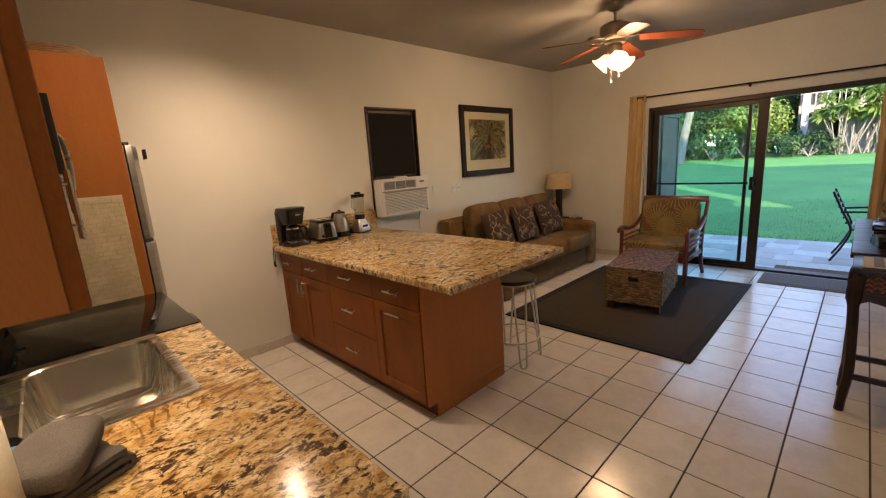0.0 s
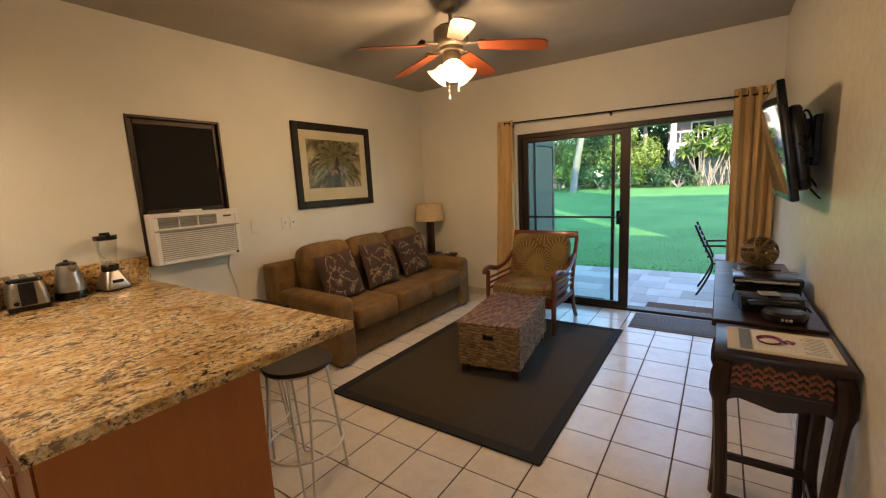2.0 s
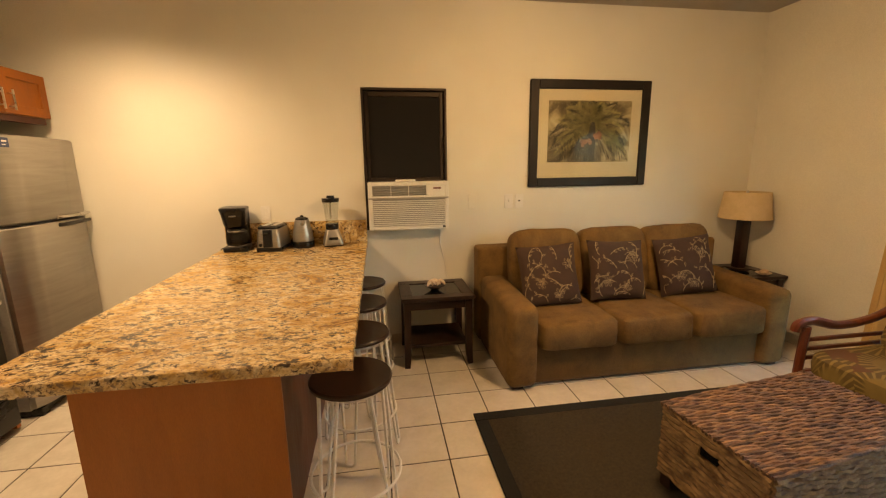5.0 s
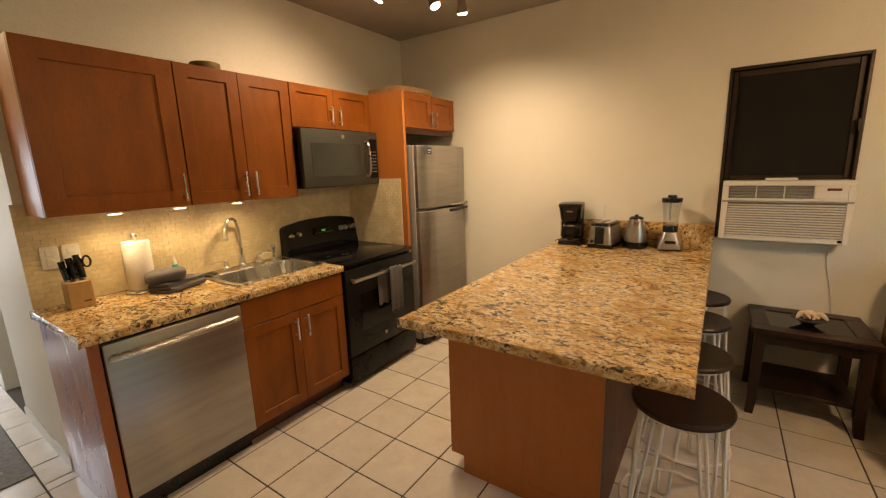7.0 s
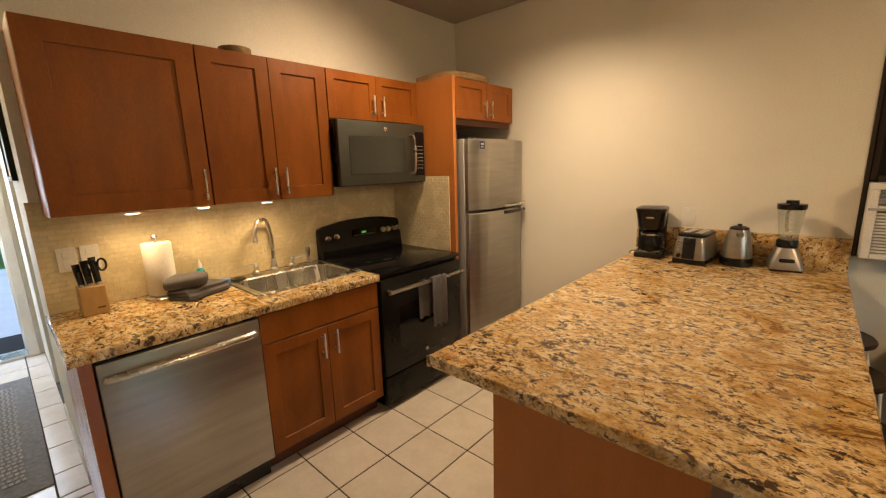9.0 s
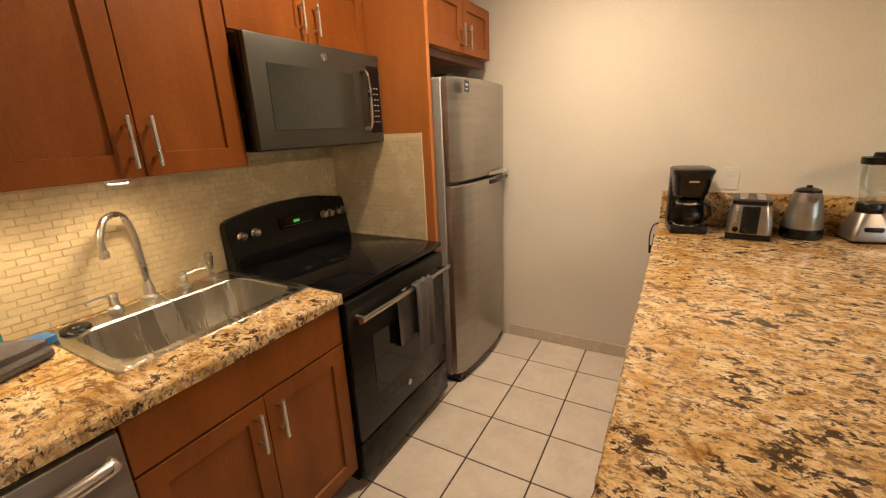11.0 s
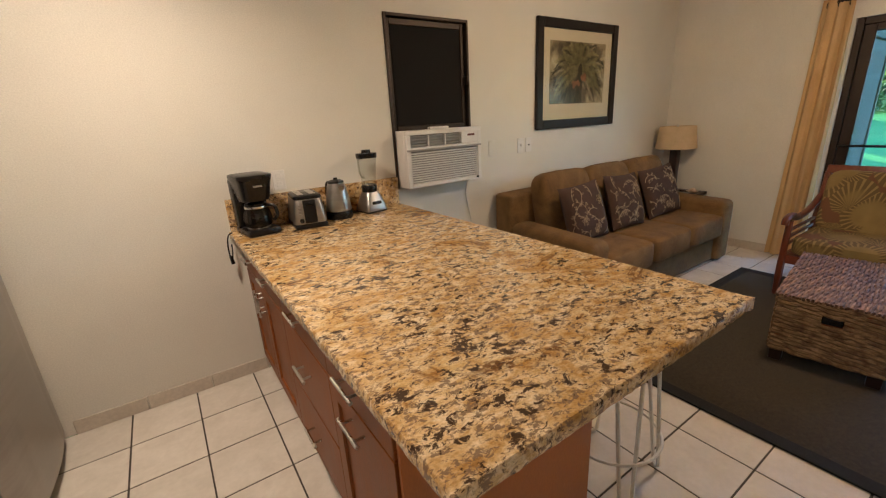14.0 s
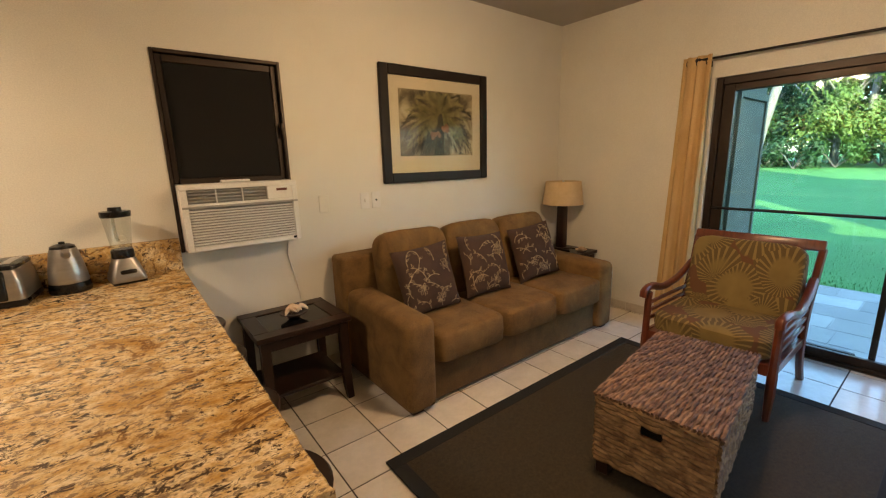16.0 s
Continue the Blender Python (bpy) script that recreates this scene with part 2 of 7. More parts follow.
# Darker cherry for toe kicks, rail, overhang back panel and knife block mark.
M_CHERRYD = surface("dark_cherry", (0.09, 0.022, 0.008), (0.13, 0.035, 0.012), 3.0, 0.4, 0, 60, 0.08, 0.0006, (14, 14, 1.6))
M_PANEL = surface("cabinet_side_wood", (0.41, 0.138, 0.032), (0.46, 0.158, 0.038), 2.0, 0.34, 0, 50, 0.04, 0.0004, (7, 7, 1.3), spec=0.4)
M_DARK = surface("dark_wood", (0.016, 0.0075, 0.005), (0.030, 0.012, 0.0075), 2.0, 0.28, 0, 60, 0.06, 0.0006, (9, 2, 9), spec=0.34)
M_EBONY = surface("ebony_frame", (0.010, 0.007, 0.006), (0.019, 0.012, 0.009), 4.0, 0.42, 0, 70, 0.1, 0.0008, (6, 6, 2), spec=0.3)
M_MAHOG = surface("mahogany", (0.10, 0.022, 0.010), (0.17, 0.042, 0.018), 4.0, 0.28, 0, 70, 0.1, 0.0008, (8, 8, 2), coat=0.3)
M_CARVE = surface("carved_wood", (0.18, 0.045, 0.014), (0.30, 0.085, 0.026), 14.0, 0.5, 0, 50, 0.5, 0.003)
M_STEEL = surface("brushed_steel", (0.36, 0.345, 0.32), (0.44, 0.42, 0.395), 2.0, 0.30, 0.9, 220, 0.05, 0.0004, (1, 1, 14), rough2=0.38)
M_SINK = surface("sink_steel", (0.55, 0.54, 0.51), (0.64, 0.63, 0.60), 3.0, 0.20, 1.0, 260, 0.04, 0.0004, (1, 9, 1))
M_NICKEL = surface("nickel", (0.62, 0.60, 0.56), (0.70, 0.68, 0.64), 6.0, 0.22, 1.0, 150, 0.02)
M_SLATE = surface("slate_metal", (0.060, 0.062, 0.052), (0.076, 0.078, 0.066), 3.0, 0.34, 0.5, 220, 0.04, 0.0004, (14, 1, 1))
M_BLACK = surface("black_plastic", (0.004, 0.004, 0.0045), (0.007, 0.007, 0.0075), 5.0, 0.2, 0, 150, 0.03, spec=0.4)
M_STOVE = surface("black_enamel", (0.008, 0.008, 0.0075), (0.012, 0.012, 0.011), 3.0, 0.24, 0.0, 220, 0.04, 0.0004, (14, 1, 1), spec=0.22)
M_GLASSB = surface("black_glass", (0.005, 0.005, 0.006), (0.008, 0.008, 0.009), 2.0, 0.06, 0, 50, 0.0, rough2=0.09, spec=0.35)
M_TV = surface("screen_glass", (0.010, 0.010, 0.011), (0.013, 0.013, 0.014), 2.0, 0.03, 0, 50, 0.0, rough2=0.03, spec=1.0)
M_MWIN = surface("oven_window", (0.026, 0.029, 0.024), (0.034, 0.037, 0.031), 2.0, 0.12, 0, 50, 0.0)
M_SCREEN = surface("insect_screen", (0.006, 0.005, 0.004), (0.010, 0.008, 0.006), 3.0, 0.95, 0, 600, 0.6)
M_BRONZE = surface("bronze_frame", (0.026, 0.017, 0.0115), (0.042, 0.027, 0.019), 4.0, 0.38, 0.5, 120, 0.06)
M_WHITE = surface("white_plastic", (0.72, 0.70, 0.66), (0.78, 0.76, 0.72), 4.0, 0.4, 0, 120, 0.04)
M_WIRE = surface("white_paint_metal", (0.70, 0.68, 0.62), (0.78, 0.76, 0.70), 9.0, 0.35, 0, 150, 0.06)
M_GREYP = surface("grey_plastic", (0.30, 0.29, 0.27), (0.36, 0.35, 0.33), 4.0, 0.45, 0, 120, 0.04)
M_SOFA = surface("brown_chenille", (0.135, 0.072, 0.023), (0.250, 0.140, 0.048), 7.0, 0.95, 0, 150, 0.9, 0.004, mottle=0.70)
# The sofa's own chenille, darkened to put the base's shade into the colour.
M_SOFAB = surface("brown_chenille_shaded", (0.115, 0.064, 0.023), (0.185, 0.104, 0.038), 7.0, 0.95, 0, 150, 0.9, 0.004, mottle=0.70)
M_PILLOW = surface("dark_pillow_cloth", (0.050, 0.026, 0.017), (0.075, 0.040, 0.026), 8.0, 0.9, 0, 320, 0.6)
M_EMBR = surface("cream_embroidery", (0.34, 0.24, 0.13), (0.50, 0.38, 0.23), 30.0, 0.8, 0, 300, 0.4)
M_LEAFC = leaf_cloth()
M_RUG = surface("sisal", (0.027, 0.020, 0.0115), (0.055, 0.040, 0.023), 60.0, 0.95, 0, 420, 1.0, 0.004)
M_RUGB = surface("black_binding", (0.008, 0.008, 0.008), (0.014, 0.013, 0.012), 20.0, 0.9, 0, 350, 0.6)
M_MAT = surface("grey_mat", (0.13, 0.125, 0.12), (0.22, 0.212, 0.20), 40.0, 0.95, 0, 200, 1.0, 0.004)
M_LOOP = surface("pale_loops", (0.30, 0.29, 0.28), (0.42, 0.41, 0.39), 40.0, 0.95, 0, 200, 0.8, 0.003)
M_RUNNER = surface("grey_runner", (0.17, 0.17, 0.172), (0.26, 0.26, 0.265), 40.0, 0.95, 0, 200, 1.0, 0.004)
M_MATB = surface("brown_mat", (0.10, 0.046, 0.026), (0.16, 0.072, 0.038), 40.0, 0.95, 0, 200, 1.0, 0.004)
M_ROPE = surface("woven_seagrass", (0.15, 0.072, 0.033), (0.54, 0.34, 0.165), 16.0, 0.7, 0, 90, 0.8, 0.004, island=0.55)
M_ROPET = surface("woven_seagrass_top", (0.085, 0.034, 0.022), (0.43, 0.24, 0.130), 16.0, 0.6, 0, 90, 0.8, 0.004, island=0.65)
M_CURT = surface("gold_curtain", (0.52, 0.345, 0.15), (0.62, 0.43, 0.21), 6.0, 0.85, 0, 240, 0.4, 0.001, (1, 1, 0.4))
M_IRON = surface("black_iron", (0.012, 0.011, 0.010), (0.025, 0.021, 0.018), 8.0, 0.45, 0.6, 150, 0.1)
M_SHADE = surface("linen_shade", (0.56, 0.42, 0.25), (0.64, 0.49, 0.31), 10.0, 0.9, 0, 300, 0.5)
M_MATTE = surface("mat_board", (0.62, 0.54, 0.38), (0.68, 0.60, 0.44), 4.0, 0.7, 0, 200, 0.1)
M_PRINT = palm_picture()
M_FROND = surface("printed_frond", (0.15, 0.13, 0.045), (0.38, 0.32, 0.14), 18.0, 0.45, 0, 90, 0.0)
M_FRONDD = surface("printed_dark_frond", (0.022, 0.018, 0.009), (0.070, 0.052, 0.024), 18.0, 0.45, 0, 90, 0.0)
M_NUT = surface("printed_coconut", (0.20, 0.080, 0.032), (0.33, 0.145, 0.065), 18.0, 0.45, 0, 90, 0.0)
M_BLADE = surface("fan_blade_wood", (0.17, 0.036, 0.012), (0.26, 0.062, 0.020), 3.0, 0.35, 0, 60, 0.06, 0.0006, (10, 3, 3))
M_PEWTER = surface("brushed_pewter", (0.30, 0.25, 0.19), (0.38, 0.32, 0.25), 5.0, 0.3, 0.9, 160, 0.04)
M_FROST = glow("lit_frosted_glass", (1.0, 0.70, 0.36), 0.25)
M_PUCK = glow("puck_lens", (1.0, 0.85, 0.58), 3.4)
M_TINT = clear("tinted_glass", (0.90, 0.98, 0.975))
M_CARAFE = clear("smoked_glass", (0.40, 0.38, 0.34), 0.03, 0.06)
M_JAR = clear("jar_glass", (0.86, 0.87, 0.85), 0.04, 0.045)
M_PICG = clear("picture_glass", (0.97, 0.97, 0.96), 0.04, 0.004)
M_PANELG = surface("glossy_side_wood", (0.30, 0.085, 0.020), (0.36, 0.110, 0.026), 2.0, 0.24, 0, 50, 0.0, 0.0004, (7, 7, 1.3), coat=0.3)
M_PALEPOST = surface("pale_post_paint", (0.50, 0.47, 0.48), (0.62, 0.59, 0.60), 3, 0.8, 0, 40, 0.3)
M_CLOCK = glow("green_digits", (0.10, 0.85, 0.18), 0.03)
M_PAPER = surface("white_paper", (0.74, 0.71, 0.66), (0.80, 0.78, 0.73), 6, 0.9, 0, 120, 0.4, 0.002)
M_TOWEL = surface("grey_towel", (0.085, 0.078, 0.082), (0.13, 0.12, 0.125), 12, 0.95, 0, 240, 0.9, 0.004)
M_BLOCK = surface("pale_wood", (0.42, 0.25, 0.10), (0.52, 0.33, 0.15), 4, 0.45, 0, 80, 0.08, 0.001, (10, 10, 2))
M_BLUE = surface("blue_plastic", (0.02, 0.12, 0.36), (0.03, 0.18, 0.46), 6, 0.35, 0, 80, 0.05)
M_NAVY = surface("navy_print", (0.012, 0.028, 0.085), (0.018, 0.040, 0.11), 6, 0.4, 0, 80, 0.0)
M_TEAL = surface("teal_soap", (0.01, 0.24, 0.32), (0.02, 0.32, 0.40), 6, 0.2, 0, 80, 0.0)
M_SHELL = surface("coral_shell", (0.62, 0.42, 0.28), (0.76, 0.62, 0.46), 30, 0.6, 0, 90, 0.4, 0.004)
M_VINE = surface("gold_vine", (0.16, 0.10, 0.04), (0.28, 0.19, 0.08), 20, 0.4, 0.5, 120, 0.2)
M_PATINA = surface("patina_copper", (0.05, 0.16, 0.13), (0.16, 0.07, 0.05), 9, 0.5, 0.5, 60, 0.3, 0.003)
M_BASKET = surface("pale_wicker", (0.24, 0.14, 0.06), (0.36, 0.22, 0.11), 25, 0.7, 0, 120, 0.6, 0.003)
M_PURPLE = surface("purple_print", (0.16, 0.012, 0.085), (0.30, 0.04, 0.15), 20, 0.5, 0, 100, 0)
M_GREYINK = surface("grey_print", (0.16, 0.15, 0.13), (0.20, 0.19, 0.17), 20, 0.5, 0, 100, 0)
M_STUCCO = surface("outside_stucco", (0.145, 0.15, 0.115), (0.19, 0.195, 0.15), 2, 0.9, 0, 60, 0.6, 0.004)
M_PAVER = surface("slate_paver", (0.46, 0.44, 0.42), (0.62, 0.60, 0.57), 3, 0.5, 0, 40, 0.25, 0.003, vary=0.5)
M_CONCR = surface("concrete", (0.46, 0.45, 0.44), (0.56, 0.55, 0.53), 2, 0.85, 0, 50, 0.4, 0.003)
M_GRASS = surface("lawn", (0.052, 0.245, 0.060), (0.086, 0.335, 0.085), 0.5, 0.95, 0, 30, 0.8, 0.03)
M_BLADEG = surface("grass_blades", (0.048, 0.21, 0.048), (0.085, 0.31, 0.07), 3, 0.7, 0, 30, 0, island=0.25)
M_LEAF = foliage("leaves", (0.075, 0.20, 0.055), (0.15, 0.31, 0.085))
M_LEAFY = foliage("yellow_leaves", (0.15, 0.28, 0.06), (0.27, 0.39, 0.10))
M_LEAFD = foliage("dark_leaves", (0.032, 0.105, 0.045), (0.065, 0.165, 0.065))
M_BARK = surface("grey_bark", (0.165, 0.152, 0.14), (0.28, 0.265, 0.25), 3, 0.9, 0, 30, 0.6, 0.01, (1, 1, 0.3))
M_FENCE = surface("fence_wood", (0.36, 0.34, 0.345), (0.48, 0.46, 0.465), 2, 0.9, 0, 30, 0.4, 0.004, (6, 6, 0.6), vary=0.3)
M_ROOF = surface("roof_shingle", (0.10, 0.09, 0.085), (0.15, 0.135, 0.125), 2, 0.9, 0, 20, 0.5, 0.01)


# ---- mesh tools ----
def bx(bm, x0, x1, y0, y1, z0, z1, bevel=0.0, seg=1):
    """Adds a box, its edges rounded by bevel."""
    vs = bmesh.ops.create_cube(bm, size=1.0)["verts"]
    for v in vs:
        v.co = Vector(((x0 + x1) / 2 + v.co.x * (x1 - x0), (y0 + y1) / 2 + v.co.y * (y1 - y0), (z0 + z1) / 2 + v.co.z * (z1 - z0)))
    if bevel:
        bmesh.ops.bevel(bm, geom=list({e for v in vs for e in v.link_edges}), offset=bevel, segments=seg, profile=0.5, affect='EDGES', clamp_overlap=True)
    return bm


def box(*a, **k):
    return bx(bmesh.new(), *a, **k)


def boxes(*rows, bevel=0.0, seg=1):
    bm = bmesh.new()
    for r in rows:
        bx(bm, *r, bevel=bevel, seg=seg)
    return bm


def ring_strip(bm, rings, cap=True):
    for a, b in zip(rings, rings[1:]):
        n = len(a)
        for i in range(n):
            bm.faces.new((a[i], a[(i + 1) % n], b[(i + 1) % n], b[i]))
    if cap:
        bm.faces.new(list(reversed(rings[0])))
        bm.faces.new(rings[-1])


def lathe(bm, profile, centre=(0, 0, 0), n=24, axis='z', cap=True):
    """Turns (radius, height) pairs about an axis through centre."""
    rings = []
    for r, h in profile:
        ring = []
        for i in range(n):
            a = 2 * math.pi * i / n
            c, s = max(r, 0.0004) * math.cos(a), max(r, 0.0004) * math.sin(a)
            p = (c, s, h) if axis == 'z' else (h, c, s) if axis == 'x' else (s, h, c)
            ring.append(bm.verts.new(Vector(centre) + Vector(p)))
        rings.append(ring)
    ring_strip(bm, rings, cap)
    return bm


def turned(profile, centre=(0, 0, 0), n=24, axis='z', cap=True):
    return lathe(bmesh.new(), profile, centre, n, axis, cap)


def tube(bm, pts, r, n=8, flat=1.0):
    """A round bar along points; r is one radius or one a point."""
    pts = [Vector(p) for p in pts]
    rs = r if isinstance(r, (list, tuple)) else [r] * len(pts)
    up, rings = None, []
    for i, p in enumerate(pts):
        d = (pts[min(i + 1, len(pts) - 1)] - pts[max(i - 1, 0)]).normalized()
        if up is None:
            up = d.orthogonal().normalized()
        up = (up - d * up.dot(d)).normalized()
        side = d.cross(up)
        rings.append([bm.verts.new(p + rs[i] * (math.cos(2 * math.pi * k / n) * up + flat * math.sin(2 * math.pi * k / n) * side)) for k in range(n)])
    ring_strip(bm, rings)
    return bm


def bars(*lines, r=0.01, n=8):
    bm = bmesh.new()
    for pts in lines:
        tube(bm, pts, r, n)
    return bm


def bend(pts, steps=8):
    """A smooth line through the points."""
    pts = [Vector(p) for p in pts]
    out = []
    for i in range(len(pts) - 1):
        p0, p1, p2, p3 = pts[max(i - 1, 0)], pts[i], pts[i + 1], pts[min(i + 2, len(pts) - 1)]
        for k in range(steps):
            t = k / steps
            out.append(0.5 * (2 * p1 + (p2 - p0) * t + (2 * p0 - 5 * p1 + 4 * p2 - p3) * t * t + (3 * p1 - p0 - 3 * p2 + p3) * t ** 3))
    return out + [pts[-1]]


def puff(bm, centre, half, e=0.35, n=20, m=14, wob=0.0, seed=0):
    """A soft block: a superellipsoid with a little unevenness."""
    def sp(v, k):
        return math.copysign(abs(v) ** k, v)
    rings = []
    for j in range(m + 1):
        b = -math.pi / 2 + math.pi * j / m
        b = max(min(b, math.pi / 2 - 0.02), -math.pi / 2 + 0.02)
        ring = []
        for i in range(n * 2):
            a = math.pi * i / n
            p = Vector((sp(math.cos(b), e) * sp(math.cos(a), e) * half[0], sp(math.cos(b), e) * sp(math.sin(a), e) * half[1], sp(math.sin(b), e) * half[2]))
            if wob:
                p *= 1 + wob * noise.noise(p * 7 + Vector((seed * 3.1, 0, 0)))
            ring.append(bm.verts.new(Vector(centre) + p))
        rings.append(ring)
    ring_strip(bm, rings)
    return bm


def mesh_of(bm, name, material, smooth=True):
    me = bpy.data.meshes.new(name)
    bmesh.ops.recalc_face_normals(bm, faces=bm.faces)
    bm.to_mesh(me)
    bm.free()
    me.materials.append(material)
    if smooth:
        me.shade_smooth()
        me.set_sharp_from_angle(angle=radians(38))
    return me


def part(name, bm, material, parent, label="", at=None, smooth=True):
    me = bm if isinstance(bm, bpy.types.Mesh) else mesh_of(bm, name, material, smooth)
    ob = new(name, me)
    ob.parent = parent
    if at is not None:
        ob.matrix_basis = at if isinstance(at, Matrix) else Matrix.Translation(at)
    if label:
        ob["label"] = label
    return ob


def thing(name, at, label, category, group="", kind="", turn=0.0):
    ob = new(name)
    ob.empty_display_size = 0.1
    ob.matrix_basis = pose(*at, 0, 0, turn)
    return tagged(ob, label, category, group, kind)


def solid(name, bm, material, label, category, kind="", group="", at=(0, 0, 0), turn=0.0, smooth=True):
    ob = new(name, mesh_of(bm, name, material, smooth))
    ob.matrix_basis = pose(*at, 0, 0, turn)
    return tagged(ob, label, category, group, kind)


def structure(name, bm, material, label, category, smooth=False):
    return solid(name, bm, material, label, category, "structure", smooth=smooth)


# ---- structure ----
XW, XE, YN, YS, ZC = -0.03, 6.30, 3.40, -0.58, 2.80
HW, HN = -2.44, 0.43          # the hall's far end and its north wall
structure("floor", boxes((XW, XE + 0.15, YS, YN, -0.12, -0.0022), (HW - 0.12, XW, YS, HN, -0.12, -0.0022), (-1.60, -0.97, HN, HN + 0.5, -0.12, -0.0022)), M_GROUT, "dark grout bed under cream ceramic floor tiles", "floor")
# Unseen storey, sized so that its shadow covers the lawn.
structure("upper_storey", boxes((HW - 0.6, XE + 0.4, -3.48, YN + 8.0, ZC + 0.125, 7.6)), M_STUCCO, "stucco upper storey over the rooms, added unseen to shade the lawn", "storey")
structure("ceiling", boxes((XW - 0.15, XE + 0.18, YS - 0.15, YN + 0.15, ZC, ZC + 0.12), (HW - 0.15, XW - 0.15, YS - 0.15, HN + 0.65, ZC, ZC + 0.12)), M_CEIL, "plain textured greyish white ceiling, colour dimmed for its weak light", "ceiling")
WX0, WX1, WZ0, WZ1 = 2.745, 3.42, 1.01, 2.13
structure("wall_north", boxes((XW - 0.15, WX0, YN, YN + 0.15, 0, ZC), (WX1, XE + 0.18, YN, YN + 0.15, 0, ZC), (WX0, WX1, YN, YN + 0.15, 0, WZ0), (WX0, WX1, YN, YN + 0.15, WZ1, ZC)), M_WALL, "cream painted plaster wall with a window opening", "wall")
DY0, DY1, DZ = -0.50, 1.95, 2.07
structure("wall_east", boxes((XE, XE + 0.18, DY1, YN, 0, ZC), (XE, XE + 0.18, YS - 0.15, DY0, 0, ZC), (XE, XE + 0.18, DY0, DY1, DZ, ZC)), M_WALL, "cream painted wall around the patio door", "wall")
structure("wall_south", box(HW - 0.15, XE, YS - 0.15, YS, 0, ZC), M_SOUTH, "cream gloss painted plaster wall", "wall")
structure("wall_west", boxes((XW - 0.15, XW, HN + 0.0, YN, 0, ZC)), M_WALL, "cream painted wall behind the kitchen units", "wall")
structure("wall_hall", boxes((-0.97, XW - 0.15, HN, HN + 0.12, 0, ZC), (HW - 0.15, -1.60, HN, HN + 0.12, 0, ZC), (-1.60, -0.97, HN, HN + 0.12, 2.03, ZC),
    (-1.66, -1.60, HN + 0.12, HN + 0.5, 0, ZC), (-0.97, -0.91, HN + 0.12, HN + 0.5, 0, ZC), (-1.66, -0.91, HN + 0.5, HN + 0.6, 0, ZC)), M_WALL, "cream painted hall wall with a doorway recess", "wall")
structure("wall_hall_end", boxes((HW - 0.15, HW, 0.40, HN, 0, ZC), (HW - 0.15, HW, YS, -0.47, 0, ZC), (HW - 0.15, HW, -0.47, 0.40, 2.05, ZC)), M_WALL, "cream painted wall around the entry door", "wall")

# window with a dark screen above the air conditioner
win = thing("window_1", (WX0, YN, WZ0), "bronze framed window with a black insect screen", "window", kind="structure")
W, H = WX1 - WX0, WZ1 - WZ0
part("window_frame", boxes((0, 0.018, -0.012, 0.10, 0, H), (W - 0.018, W, -0.012, 0.10, 0, H), (0.018, W - 0.018, -0.012, 0.10, H - 0.02, H), bevel=0.003), M_BRONZE, win)
part("screen_frame", boxes((0.02, 0.052, 0.02, 0.05, 0.40, H - 0.022), (W - 0.052, W - 0.02, 0.02, 0.05, 0.40, H - 0.022), (0.052, W - 0.052, 0.02, 0.05, H - 0.062, H - 0.022), (0.052, W - 0.052, 0.005, 0.05, 0.385, 0.425), bevel=0.004), M_BRONZE, win)
part("screen", box(0.05, W - 0.05, 0.03, 0.036, 0.42, H - 0.06), M_SCREEN, win, "black insect screen")
part("pane", box(0.02, W - 0.02, 0.075, 0.081, 0, H), M_GLASSB, win, "dark glass at dusk")
part("latch", boxes((W - 0.03, W - 0.012, -0.02, 0.02, 0.69, 0.75), (W - 0.028, W - 0.014, -0.032, -0.018, 0.67, 0.715), bevel=0.004), M_BRONZE, win)

# sliding patio door
door = thing("door_1", (XE, DY0, 0), "bronze aluminium sliding patio door, slid open", "sliding door", kind="structure")
D = DY1 - DY0
part("door_frame", boxes((0.03, 0.15, 0, 0.05, 0, DZ), (0.03, 0.15, D - 0.05, D, 0, DZ), (0.03, 0.15, 0.05, D - 0.05, DZ - 0.055, DZ), (0.03, 0.16, 0.05, D - 0.05, 0.0, 0.025), bevel=0.004), M_BRONZE, door)
for nm, xx, a, b, sw in (("fixed_panel", 0.05, 1.16, D - 0.052, 0.075), ("sliding_panel", 0.10, 1.325, D - 0.052, 0.05)):
    pn = part(nm, boxes((xx, xx + 0.035, a, a + (0.10 if sw > 0.06 else 0.035), 0.026, DZ - 0.056), (xx, xx + 0.035, b - sw, b, 0.026, DZ - 0.056), (xx, xx + 0.035, a + 0.10, b - sw, DZ - 0.056 - 0.05, DZ - 0.056), (xx, xx + 0.035, a + 0.10, b - sw, 0.026, 0.085), bevel=0.003), M_BRONZE, door)
    gl = part("pane", box(xx + 0.014, xx + 0.020, a + 0.02, b - 0.03, 0.05, DZ - 0.08), M_TINT, pn, "teal tinted glass")
    gl.visible_shadow = False
part("track", box(0.162, 0.178, 0.05, D - 0.05, 0.0, 0.020, bevel=0.002), M_NICKEL, door, "bright aluminium track edge")
part("security_bar", tube(bmesh.new(), [(0.04, 1.30, 1.06), (0.04, D - 0.05, 1.06)], 0.011), M_IRON, door)
part("lock", boxes((0.005, 0.05, 1.235, 1.285, 0.98, 1.13), (-0.03, 0.02, 1.245, 1.275, 0.985, 1.11), bevel=0.006), M_BLACK, door, "black lever lock")

